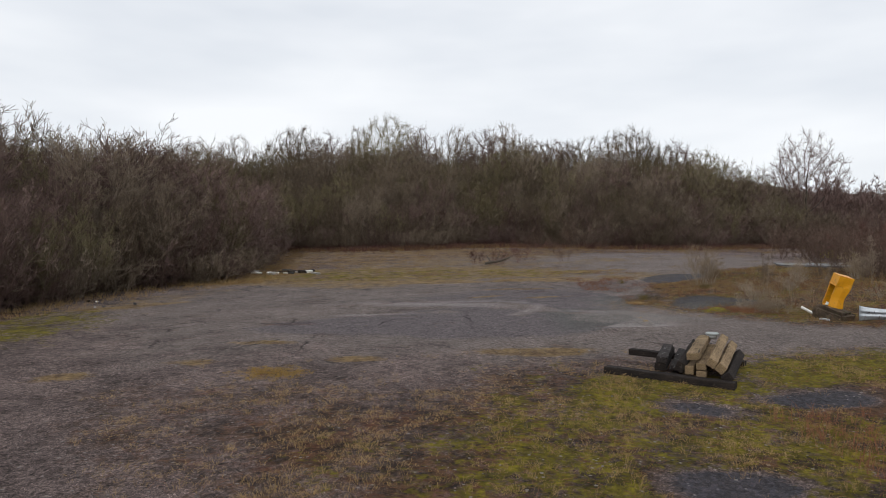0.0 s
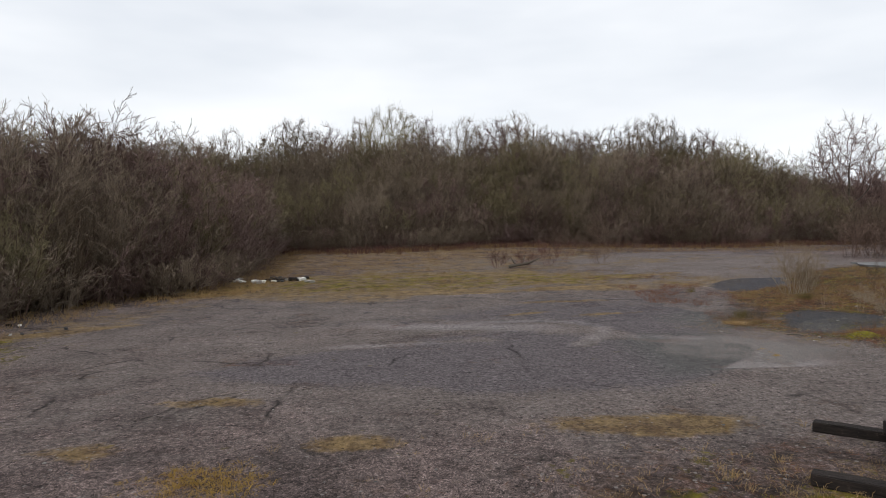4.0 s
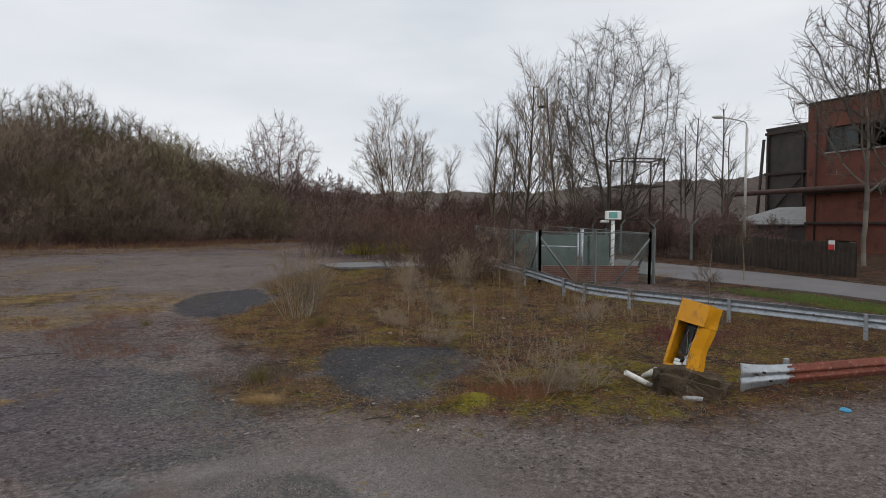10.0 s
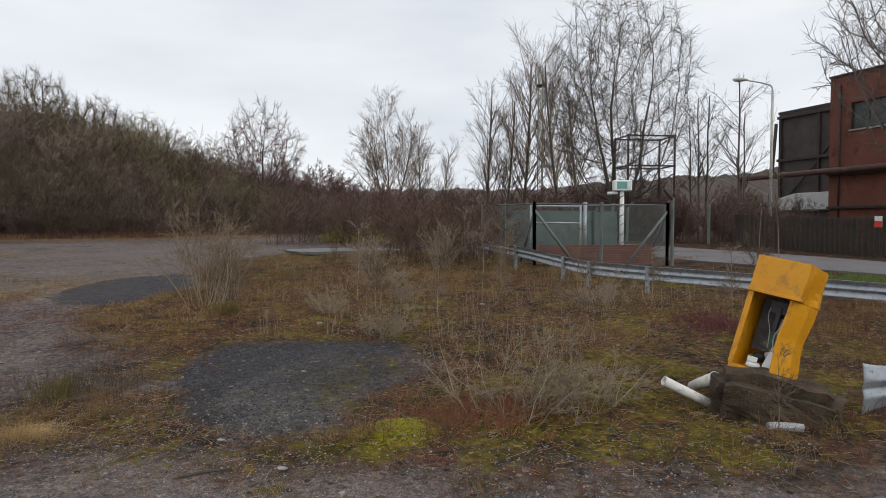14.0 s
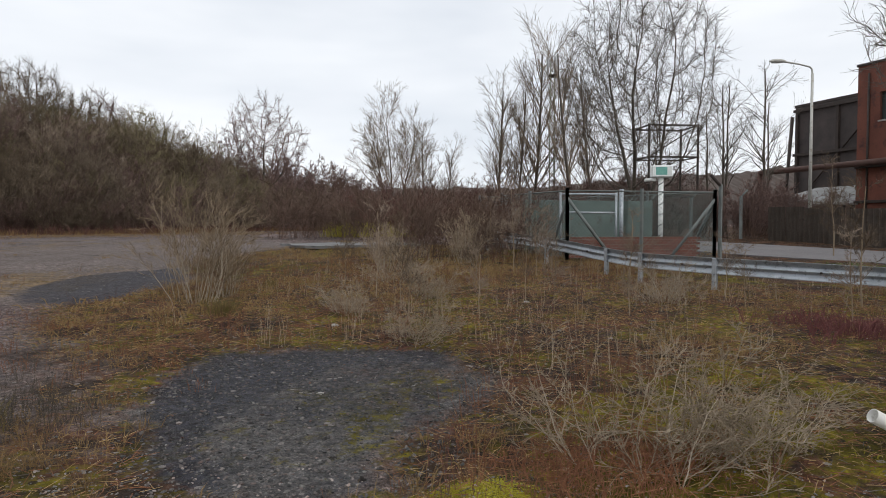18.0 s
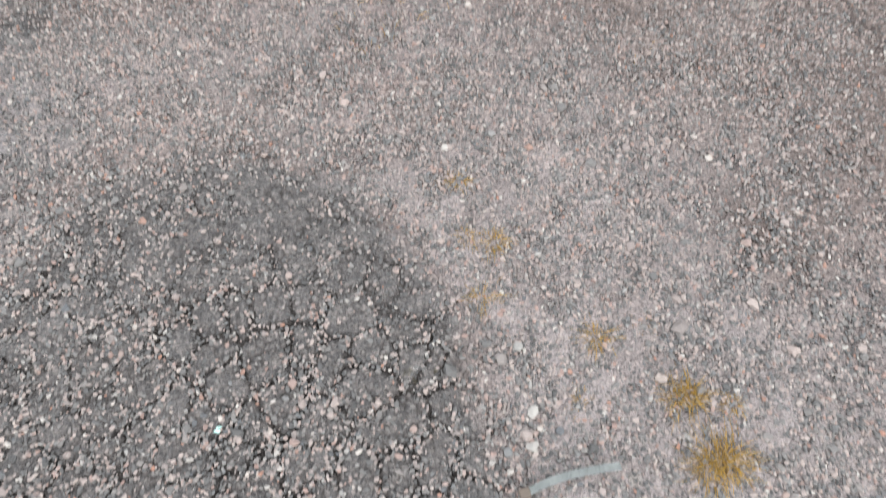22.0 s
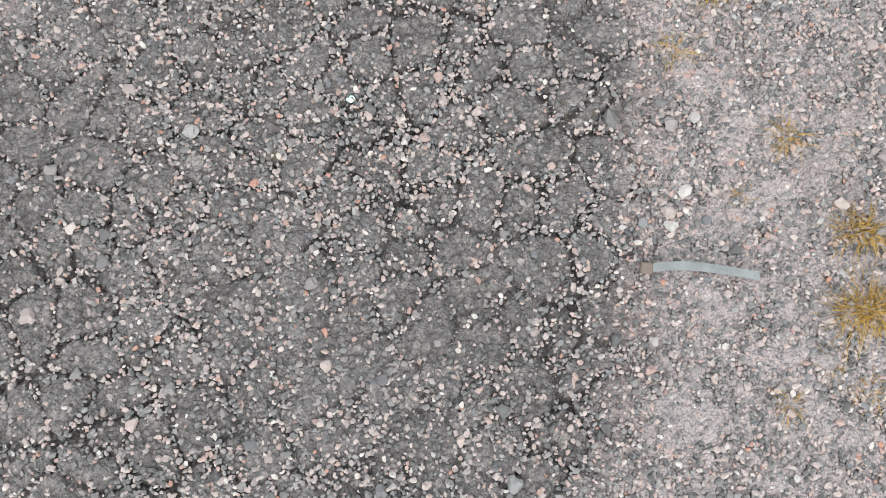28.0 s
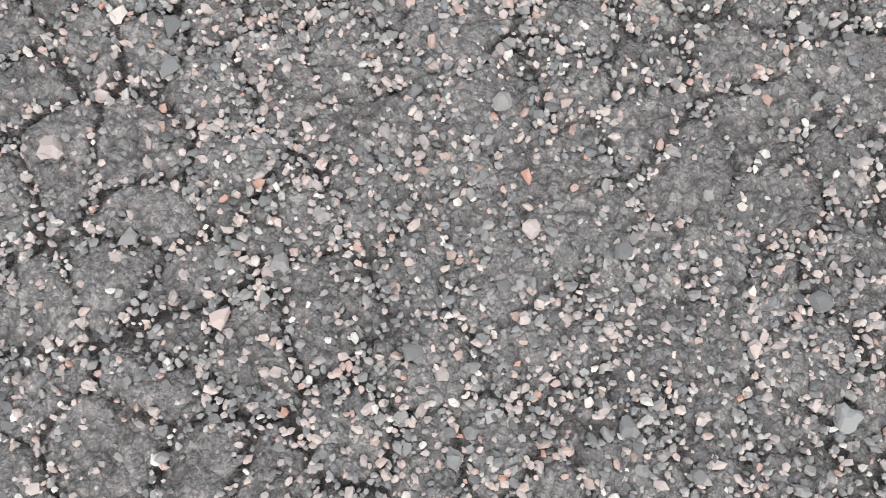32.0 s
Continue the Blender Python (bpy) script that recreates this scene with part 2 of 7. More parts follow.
def timber_mat(name, dark, light, flake, share):
    """Weathered sawn wood: grain and splits along the beam, flaked patches."""
    m, nt, b = material(name)
    pos = nd(nt, "TexCoord").outputs["Object"]
    along = nd(nt, "VectorMath", operation="MULTIPLY", i0=pos, i1=(1.0, 11.0, 11.0)).outputs[0]
    grain, big = noise_node(nt, along, 3.5, 6.0, 0.7), noise_node(nt, pos, 2.6, 5.0, 0.65)
    f = math_node(nt, "ADD", math_node(nt, "MULTIPLY", grain, 0.6), math_node(nt, "MULTIPLY", big, 0.4))
    col = blend(nt, math_node(nt, "MULTIPLY", math_node(nt, "SUBTRACT", f, 0.34), 3.2, True), dark, light)
    split = math_node(nt, "MULTIPLY", math_node(nt, "SUBTRACT", noise_node(nt, along, 1.6, 3.0), 0.60), 14.0, True)
    col = blend(nt, math_node(nt, "MULTIPLY", split, 0.8), col, (0.008, 0.006, 0.005))
    spot = math_node(nt, "MULTIPLY", math_node(nt, "SUBTRACT", noise_node(nt, pos, 9.0, 5.0, 0.75), share), 12.0, True)
    col = blend(nt, spot, col, flake)
    r = math_node(nt, "ADD", math_node(nt, "MULTIPLY", nd(nt, "ObjectInfo").outputs["Random"], 0.6), 0.7)
    col = blend(nt, 1.0, col, nd(nt, "CombineXYZ", X=r, Y=r, Z=r).outputs[0], "MULTIPLY")
    nt.links.new(col, b.inputs["Base Color"])
    b.inputs["Roughness"].default_value = 0.9
    b.inputs["Specular IOR Level"].default_value = 0.2
    bp = nd(nt, "Bump", Strength=0.8, Distance=0.02, Height=math_node(nt, "SUBTRACT", grain, split))
    nt.links.new(bp.outputs[0], b.inputs["Normal"])
    return m


M_TIMBER = timber_mat("tarred_timber", (0.007, 0.006, 0.006), (0.040, 0.030, 0.025), (0.08, 0.064, 0.05), 0.60)
M_TIMBER_PALE = timber_mat("pale_timber", (0.07, 0.045, 0.026), (0.40, 0.285, 0.165), (0.03, 0.022, 0.016), 0.62)
M_CHARRED = timber_mat("charred_timber", (0.008, 0.007, 0.007), (0.042, 0.034, 0.031), (0.26, 0.25, 0.26), 0.60)
M_YELLOW = rough_mat("yellow_paint", (0.62, 0.26, 0.004), (0.74, 0.34, 0.006), 3, 0.42, 0, 0.1, 30, (0.42, 0.20, 0.03))
M_STONE = rough_mat("dark_stone", (0.024, 0.016, 0.010), (0.115, 0.078, 0.050), 6, 0.95, 0, 1.0, 50, (0.05, 0.055, 0.02))
M_PLASTIC = rough_mat("white_plastic", (0.68, 0.66, 0.60), (0.80, 0.79, 0.75), 4, 0.45, 0, 0.05, 30, (0.4, 0.37, 0.3))
M_GALV = rough_mat("galvanised_steel", (0.30, 0.33, 0.36), (0.52, 0.55, 0.58), 5, 0.5, 0.7, 0.1, 50, (0.16, 0.17, 0.17))
M_RUST = rough_mat("rusty_red_steel", (0.10, 0.028, 0.018), (0.26, 0.075, 0.045), 5, 0.8, 0.1, 0.4, 50, (0.35, 0.2, 0.15))
M_BLACK = rough_mat("black_parts", (0.01, 0.01, 0.012), (0.04, 0.04, 0.045), 6, 0.5)
M_GREYPART = rough_mat("grey_parts", (0.25, 0.26, 0.27), (0.5, 0.5, 0.5), 8, 0.5)
M_GREENPCB = rough_mat("circuit_green", (0.02, 0.06, 0.04), (0.04, 0.12, 0.07), 20, 0.4)
M_BRICK = rough_mat("red_brick", (0.10, 0.03, 0.02), (0.22, 0.075, 0.05), 3, 0.9, 0, 0.3, 40, (0.08, 0.03, 0.025), 0.4)
M_BRICKBIG = rough_mat("brick_wall", (0.095, 0.031, 0.021), (0.235, 0.085, 0.055), 0.5, 0.9, 0, 0.3, 12, (0.07, 0.03, 0.026))
M_MORTAR = rough_mat("mortar", (0.13, 0.11, 0.09), (0.25, 0.22, 0.19), 6, 0.95)
M_DARKSHED = rough_mat("dark_cladding", (0.03, 0.025, 0.024), (0.085, 0.066, 0.060), 0.7, 0.8, 0.0, 0.2, 6)
M_STEELDARK = rough_mat("dark_steel", (0.03, 0.024, 0.022), (0.075, 0.055, 0.045), 2, 0.7, 0.3)
M_PIPE = rough_mat("rusty_pipe", (0.06, 0.03, 0.024), (0.14, 0.07, 0.052), 2, 0.8, 0.1)
M_SLAB = rough_mat("damp_slab", (0.10, 0.10, 0.10), (0.21, 0.205, 0.20), 1.2, 0.7, 0, 0.3, 12, (0.06, 0.06, 0.055))
M_CONCRETE = rough_mat("concrete", (0.26, 0.25, 0.23), (0.42, 0.40, 0.37), 2, 0.9, 0, 0.3, 30, (0.15, 0.14, 0.12))
M_SHEET = rough_mat("grey_sheet", (0.075, 0.06, 0.048), (0.16, 0.128, 0.104), 1.2, 0.8, 0.1, 0.2, 20, (0.08, 0.05, 0.04))
M_COLUMN = rough_mat("lamp_column", (0.38, 0.38, 0.35), (0.58, 0.57, 0.53), 2, 0.6, 0.2, 0.1, 30, (0.3, 0.26, 0.2))
M_FENCEGREEN = rough_mat("green_wire", (0.11, 0.15, 0.14), (0.22, 0.265, 0.25), 2, 0.6, 0.2, 0, 20)
M_PANELGREEN = rough_mat("green_sheet", (0.065, 0.095, 0.085), (0.13, 0.17, 0.155), 1.5, 0.7, 0.1, 0.1, 20, (0.07, 0.07, 0.06))
M_MASTGREEN = rough_mat("mast_green", (0.16, 0.18, 0.13), (0.28, 0.30, 0.22), 1.5, 0.7, 0.1, 0.1, 20)
M_FENCEPOST = rough_mat("fence_post", (0.10, 0.11, 0.105), (0.21, 0.23, 0.22), 3, 0.7, 0.2)
M_WHITE = rough_mat("white_paint", (0.68, 0.70, 0.68), (0.80, 0.82, 0.80), 3, 0.5)
M_TEAL = rough_mat("teal_screen", (0.10, 0.30, 0.26), (0.18, 0.42, 0.36), 8, 0.3)
M_ROAD = rough_mat("road_asphalt", (0.10, 0.092, 0.093), (0.175, 0.16, 0.16), 0.7, 0.8, 0, 0.3, 40, (0.13, 0.125, 0.13))
M_RED = rough_mat("red_sign", (0.5, 0.03, 0.03), (0.62, 0.06, 0.05), 4, 0.5)
M_BLUE = rough_mat("blue_litter", (0.02, 0.22, 0.42), (0.05, 0.35, 0.55), 8, 0.5)
M_CYAN = rough_mat("cyan_chip", (0.35, 0.62, 0.56), (0.5, 0.75, 0.68), 30, 0.5)
M_STRAP = rough_mat("grey_strap", (0.24, 0.262, 0.255), (0.36, 0.385, 0.375), 30, 0.5)
M_GLASS, _nt, _b = material("window_glass")
_b.inputs["Base Color"].default_value = (0.05, 0.06, 0.06, 1)
_b.inputs["Roughness"].default_value = 0.06
M_DUSTGLASS = rough_mat("dusty_glass", (0.30, 0.33, 0.31), (0.52, 0.55, 0.52), 1.5, 0.35, 0, 0, 8)
# dark brown of the added banks, standing in for the wood's shaded depth
M_HILL = rough_mat("backing_slope", (0.020, 0.016, 0.010), (0.060, 0.048, 0.030), 0.25, 1.0, 0, 0.5, 2.5, (0.045, 0.025, 0.02))
M_FARHILL = rough_mat("far_wood", (0.05, 0.040, 0.036), (0.12, 0.095, 0.082), 0.03, 1.0, 0, 0.3, 0.4)


def pebble_mat(name, gain):
    m, nt, b = material(name)
    isl = nd(nt, "NewGeometry").outputs["Random Per Island"]
    obr = nd(nt, "ObjectInfo").outputs["Random"]
    r = math_node(nt, "FRACT", math_node(nt, "ADD", isl, math_node(nt, "MULTIPLY", obr, 7.3)))
    col = ramp_node(nt, r, [(0.0, (0.055, 0.055, 0.054)), (0.25, (0.105, 0.103, 0.100)), (0.45, (0.15, 0.142, 0.134)), (0.62, (0.215, 0.182, 0.168)),
                            (0.76, (0.285, 0.242, 0.22)), (0.86, (0.22, 0.15, 0.128)), (0.91, (0.35, 0.33, 0.30)), (0.965, (0.085, 0.09, 0.095)), (0.985, (0.15, 0.15, 0.145)), (0.997, (0.26, 0.14, 0.10))])
    pos = nd(nt, "TexCoord").outputs["Object"]
    g = noise_node(nt, pos, 90, 3)
    k = math_node(nt, "MULTIPLY", math_node(nt, "ADD", math_node(nt, "MULTIPLY", g, 0.7), 0.62), gain)
    col = blend(nt, 1.0, col, nd(nt, "CombineXYZ", X=k, Y=k, Z=k).outputs[0], "MULTIPLY")
    nt.links.new(col, b.inputs["Base Color"])
    b.inputs["Roughness"].default_value = 0.75
    return m


M_PEBBLE = pebble_mat("pebbles", 1.15)
M_GRIT = pebble_mat("grit", 1.15)
M_BEDDED = pebble_mat("bedded_stones", 0.95)
M_OCHRE = bark_mat("ochre_grass", (0.22, 0.125, 0.022), (0.48, 0.31, 0.07))
M_DARKGRIT = pebble_mat("dark_grit", 0.45)


def ground_mat():
    m, nt, b = material("yard_ground")
    pos = nd(nt, "NewGeometry").outputs["Position"]

    def mask(name, amp, scale, edge):
        a = nd(nt, "Attribute", attribute_name=name).outputs["Fac"]
        n = noise_node(nt, pos, scale, 6.0, 0.65)
        n2 = noise_node(nt, pos, scale * 7, 4.0, 0.65)
        n = math_node(nt, "ADD", math_node(nt, "MULTIPLY", n, 0.55), math_node(nt, "MULTIPLY", n2, 0.45))
        s = math_node(nt, "ADD", a, math_node(nt, "MULTIPLY", math_node(nt, "SUBTRACT", n, 0.5), amp))
        return math_node(nt, "ADD", math_node(nt, "MULTIPLY", math_node(nt, "SUBTRACT", s, 0.5), edge), 0.5, True)

    def scaled(col, k):
        return blend(nt, 1.0, col, nd(nt, "CombineXYZ", X=k, Y=k, Z=k).outputs[0], "MULTIPLY")

    # loose chippings: two sizes of cells
    v1 = nd(nt, "TexVoronoi", Vector=pos, Scale=62.0)
    v2 = nd(nt, "TexVoronoi", Vector=pos, Scale=150.0)
    v3 = nd(nt, "TexVoronoi", Vector=pos, Scale=17.0)
    r1 = nd(nt, "SeparateColor", Color=v1.outputs["Color"]).outputs[0]
    r2 = nd(nt, "SeparateColor", Color=v2.outputs["Color"]).outputs[1]
    r3 = nd(nt, "SeparateColor", Color=v3.outputs["Color"]).outputs[2]
    stones = [(0.0, (0.018, 0.016, 0.015)), (0.3, (0.065, 0.059, 0.056)), (0.6, (0.15, 0.134, 0.126)), (0.85, (0.27, 0.235, 0.215)), (1.0, (0.50, 0.45, 0.41))]
    c1 = ramp_node(nt, r1, stones)
    c2 = ramp_node(nt, r2, stones)
    grit = blend(nt, 0.5, c1, c2)
    patchy = noise_node(nt, pos, 0.45, 7.0, 0.68)
    fine = noise_node(nt, pos, 7.0, 6.0, 0.7)
    mid = noise_node(nt, pos, 2.2, 6.0, 0.68)
    pk = math_node(nt, "ADD", math_node(nt, "MULTIPLY", math_node(nt, "SUBTRACT", patchy, 0.5), 2.2), math_node(nt, "MULTIPLY", math_node(nt, "SUBTRACT", fine, 0.5), 2.0))
    pk = math_node(nt, "ADD", math_node(nt, "ADD", pk, math_node(nt, "MULTIPLY", math_node(nt, "SUBTRACT", mid, 0.5), 1.4)), 0.95)
    pk = math_node(nt, "MAXIMUM", pk, 0.35)
    grit = scaled(grit, pk)
    col = blend(nt, 1.0, grit, (1.07, 0.90, 0.89), "MULTIPLY")
    # pale pinkish chippings
    pale = mask("pale", 1.6, 0.7, 2.2)
    col = blend(nt, math_node(nt, "MULTIPLY", pale, 0.8), col, blend(nt, 0.55, grit, (0.265, 0.215, 0.195)))
    # tarred asphalt with embedded grains and long cracks
    tar = mask("tar", 1.5, 1.1, 4.0)
    tarcol = scaled(blend(nt, fine, (0.088, 0.089, 0.090), (0.185, 0.187, 0.186)), math_node(nt, "ADD", mid, 0.5))
    tarcol = blend(nt, 0.33, tarcol, blend(nt, 0.5, c1, c2))
    gap = math_node(nt, "MULTIPLY", math_node(nt, "SUBTRACT", v1.outputs["Distance"], 0.42), 4.0, True)
    gap = math_node(nt, "MULTIPLY", gap, math_node(nt, "MULTIPLY", math_node(nt, "SUBTRACT", noise_node(nt, pos, 11.0, 4.0), 0.38), 5.0, True))
    tarcol = blend(nt, math_node(nt, "MULTIPLY", gap, 0.6), tarcol, (0.03, 0.028, 0.026))
    away = nd(nt, "Attribute", attribute_name="long_crack").outputs["Fac"]
    tarcol = blend(nt, away, tarcol, blend(nt, 1.0, tarcol, (1.19, 1.05, 1.13), "MULTIPLY"))
    crack = nd(nt, "Attribute", attribute_name="crack").outputs["Fac"]
    tarcol = blend(nt, math_node(nt, "MULTIPLY", crack, 0.82), tarcol, (0.016, 0.015, 0.014))
    col = blend(nt, math_node(nt, "MULTIPLY", tar, 0.85), col, tarcol)
    warp = nd(nt, "TexNoise", Vector=pos, Scale=1.4, Detail=5.0)
    bent = nd(nt, "VectorMath", operation="ADD", i0=pos, i1=nd(nt, "VectorMath", operation="MULTIPLY", i0=warp.outputs["Color"], i1=(0.7, 0.7, 0.0)).outputs[0]).outputs[0]
    flat = nd(nt, "VectorMath", operation="MULTIPLY", i0=bent, i1=(1.0, 1.0, 0.0)).outputs[0]
    net = nd(nt, "TexVoronoi", feature="DISTANCE_TO_EDGE", Vector=flat, Scale=0.32).outputs["Distance"]
    line = math_node(nt, "SUBTRACT", 1.0, math_node(nt, "MULTIPLY", net, 55.0), True)
    line = math_node(nt, "MULTIPLY", line, math_node(nt, "MULTIPLY", math_node(nt, "SUBTRACT", noise_node(nt, pos, 0.6, 5.0), 0.50), 9.0, True))
    line = math_node(nt, "MULTIPLY", line, nd(nt, "Attribute", attribute_name="long_crack").outputs["Fac"])
    col = blend(nt, math_node(nt, "MULTIPLY", line, 0.85), col, (0.014, 0.012, 0.010))
    # pale dust, and the painted sky reflection of one small puddle
    dust = nd(nt, "Attribute", attribute_name="dust").outputs["Fac"]
    col = blend(nt, math_node(nt, "MULTIPLY", dust, math_node(nt, "ADD", math_node(nt, "MULTIPLY", mid, 0.9), 0.22)), col, (0.40, 0.365, 0.36))
    # brown litter and dry grass thatch
    thatch = mask("thatch", 1.9, 0.8, 2.4)
    th = blend(nt, math_node(nt, "MULTIPLY", math_node(nt, "SUBTRACT", mid, 0.44), 4.5, True), (0.027, 0.015, 0.009), (0.235, 0.115, 0.037))
    fleck = math_node(nt, "MULTIPLY", math_node(nt, "SUBTRACT", noise_node(nt, pos, 26.0, 5.0, 0.75), 0.44), 6.0, True)
    th = blend(nt, math_node(nt, "MULTIPLY", fleck, 0.8), th, (0.022, 0.012, 0.0065))
    th = blend(nt, math_node(nt, "MULTIPLY", math_node(nt, "SUBTRACT", fine, 0.5), 5.0, True), th, (0.055, 0.028, 0.013))
    th = blend(nt, math_node(nt, "MULTIPLY", math_node(nt, "SUBTRACT", noise_node(nt, pos, 1.1, 5.0, 0.7), 0.51), 5.5, True), th, (0.125, 0.042, 0.024))
    col = blend(nt, math_node(nt, "MULTIPLY", thatch, 0.88), col, th)
    # yellowed grass across the back of the yard
    straw = mask("straw", 1.9, 0.9, 3.0)
    scol = blend(nt, math_node(nt, "MULTIPLY", math_node(nt, "SUBTRACT", mid, 0.36), 3.4, True), (0.14, 0.082, 0.032), (0.36, 0.24, 0.088))
    col = blend(nt, math_node(nt, "MULTIPLY", straw, 0.75), col, scol)
    # moss
    moss = mask("moss", 3.2, 0.9, 3.6)
    mcol = blend(nt, math_node(nt, "MULTIPLY", math_node(nt, "SUBTRACT", mid, 0.3), 2.4, True), (0.045, 0.034, 0.005), (0.40, 0.335, 0.012))
    mcol = blend(nt, math_node(nt, "MULTIPLY", math_node(nt, "SUBTRACT", fine, 0.42), 2.6, True), mcol, (0.055, 0.040, 0.010))
    mcol = blend(nt, math_node(nt, "MULTIPLY", fleck, 0.65), mcol, (0.028, 0.022, 0.006))
    col = blend(nt, math_node(nt, "MULTIPLY", moss, 0.9), col, mcol)
    # damp, smooth tar where water lies
    wet = mask("wet", 1.3, 1.3, 5.0)
    col = blend(nt, math_node(nt, "MULTIPLY", wet, 0.8), col, scaled(blend(nt, fine, (0.013, 0.0138, 0.020), (0.046, 0.0475, 0.064)), math_node(nt, "ADD", r3, 0.5)))
    # scattered pale stones in the dirt
    spot = math_node(nt, "MULTIPLY", math_node(nt, "GREATER_THAN", r3, 0.975), math_node(nt, "LESS_THAN", v3.outputs["Distance"], 0.32))
    col = blend(nt, math_node(nt, "MULTIPLY", spot, 0.55), col, (0.34, 0.32, 0.29))
    # relief shading painted in: hand-wide clods, stones and hollows, away from the close-up
    clod_shade = noise_node(nt, pos, 13.0, 6.0, 0.8)
    lump_shade = math_node(nt, "MULTIPLY", math_node(nt, "SUBTRACT", clod_shade, 0.36), 3.6, True)
    lump_shade = math_node(nt, "ADD", math_node(nt, "MULTIPLY", lump_shade, 1.05), 0.42)
    open_ground = nd(nt, "Attribute", attribute_name="open_ground").outputs["Fac"]
    lump_shade = math_node(nt, "ADD", 1.0, math_node(nt, "MULTIPLY", math_node(nt, "SUBTRACT", lump_shade, 1.0), open_ground))
    col = scaled(col, lump_shade)
    v4 = nd(nt, "TexVoronoi", Vector=pos, Scale=11.0)
    r4 = nd(nt, "SeparateColor", Color=v4.outputs["Color"]).outputs[0]
    shard = math_node(nt, "MULTIPLY", math_node(nt, "GREATER_THAN", r4, 0.86), math_node(nt, "LESS_THAN", v4.outputs["Distance"], 0.30))
    shard = math_node(nt, "MULTIPLY", shard, open_ground)
    col = blend(nt, math_node(nt, "MULTIPLY", shard, 0.75), col, blend(nt, math_node(nt, "GREATER_THAN", r4, 0.95), (0.016, 0.013, 0.012), (0.30, 0.27, 0.25)))
    nt.links.new(col, b.inputs["Base Color"])
    dry = blend(nt, wet, (0.95, 0.95, 0.95), (0.72, 0.72, 0.72))
    nt.links.new(dry, b.inputs["Roughness"])
    b.inputs["Specular IOR Level"].default_value = 0.18
    h = math_node(nt, "ADD", math_node(nt, "MULTIPLY", v1.outputs["Distance"], -0.6), math_node(nt, "MULTIPLY", v2.outputs["Distance"], -0.25))
    h = math_node(nt, "ADD", h, math_node(nt, "MULTIPLY", fine, 2.2))
    h = math_node(nt, "SUBTRACT", h, math_node(nt, "MULTIPLY", line, 1.5))
    bp = nd(nt, "Bump", Strength=1.0, Distance=0.035, Height=h)
    nt.links.new(bp.outputs[0], b.inputs["Normal"])
    return m


M_GROUND = ground_mat()


# ---- parts ----
def part(name, bm, mat, parent=None, label=""):
    me = bm if isinstance(bm, bpy.types.Mesh) else bpy.data.meshes.new(name)
    if not isinstance(bm, bpy.types.Mesh):
        bm.normal_update()
        bm.to_mesh(me)
        bm.free()
    if mat and not me.materials:
        me.materials.append(mat)
    ob = new(name, me)
    if parent:
        ob.parent = parent
    if label:
        tagged(ob, label)
    return ob


def thing(name, m, label, category, group="", kind=""):
    ob = new(name)
    ob.empty_display_size = 0.2
    ob.matrix_basis = m
    return tagged(ob, label, category, group, kind)


def box_bm(sx, sy, sz, c=(0, 0, 0), bevel=0.0, m=None, segments=1):
    bm = bmesh.new()
    bmesh.ops.create_cube(bm, size=1, matrix=Matrix.Translation(c) @ Matrix.Diagonal((sx, sy, sz, 1)))
    if bevel:
        bmesh.ops.bevel(bm, geom=bm.edges[:], offset=bevel, segments=segments, affect="EDGES")
    if m:
        bmesh.ops.transform(bm, matrix=m, verts=bm.verts)
    return bm


def tube_bm(r, a, b, sides=12, r2=None, hollow=0.0):
    """A rod from a to b, or a pipe of that wall."""
    a, b = Vector(a), Vector(b)
    m = Matrix.Translation((a + b) / 2) @ (b - a).to_track_quat("Z", "Y").to_matrix().to_4x4()
    bm = bmesh.new()
    length = (b - a).length
    if hollow:
        rings = []
        for z, rr in ((-length / 2, r), (length / 2, r2 or r), (length / 2, (r2 or r) - hollow), (-length / 2, r - hollow)):
            rings.append([bm.verts.new((rr * math.cos(k * math.tau / sides), rr * math.sin(k * math.tau / sides), z)) for k in range(sides)])
        for i in range(4):
            for k in range(sides):
                bm.faces.new((rings[i][k], rings[i][(k + 1) % sides], rings[(i + 1) % 4][(k + 1) % sides], rings[(i + 1) % 4][k]))
    else:
        bmesh.ops.create_cone(bm, cap_ends=True, segments=sides, radius1=r, radius2=r if r2 is None else r2, depth=length)
    bmesh.ops.transform(bm, matrix=m, verts=bm.verts)
    for f in bm.faces:
        f.smooth = len(f.verts) == 4
    return bm


def joined(*bms):
    out = bmesh.new()
    for b in bms:
        me = bpy.data.meshes.new("tmp")
        b.to_mesh(me)
        b.free()
        out.from_mesh(me)
        bpy.data.meshes.remove(me)
    return out


# ---- ground ----
DARK_TAR = [(5.75, 21.55), (6.1, 21.95), (6.42, 22.45), (6.5, 22.95), (6.32, 23.35), (6.0, 23.5), (5.6, 23.35), (5.2, 23.2), (3.6, 24.2), (1.2, 26.2),
            (-2, 25.2), (-5, 23.2), (-6.8, 21.2), (-3, 19.8), (1.5, 19.4), (4.5, 20.3)]
ISLAND = [(6.4, 27.0), (7.4, 25.0), (8.5, 23.5), (9.7, 21.9), (10.6, 20.8), (12.6, 20.0), (16, 18.6), (20, 16), (22, 22), (24, 29), (27, 36), (25, 45), (19, 42), (14.2, 38.2), (10.4, 33.6), (8.0, 29.5)]
TAR_PATCH = [(9.7, 27.45), (9.25, 26.7), (8.85, 25.6), (8.75, 24.5), (9.4, 24.2), (10.4, 24.7), (11.6, 25.3), (12.3, 26.6), (11.9, 27.2), (11.2, 27.7), (10.6, 28.1)]
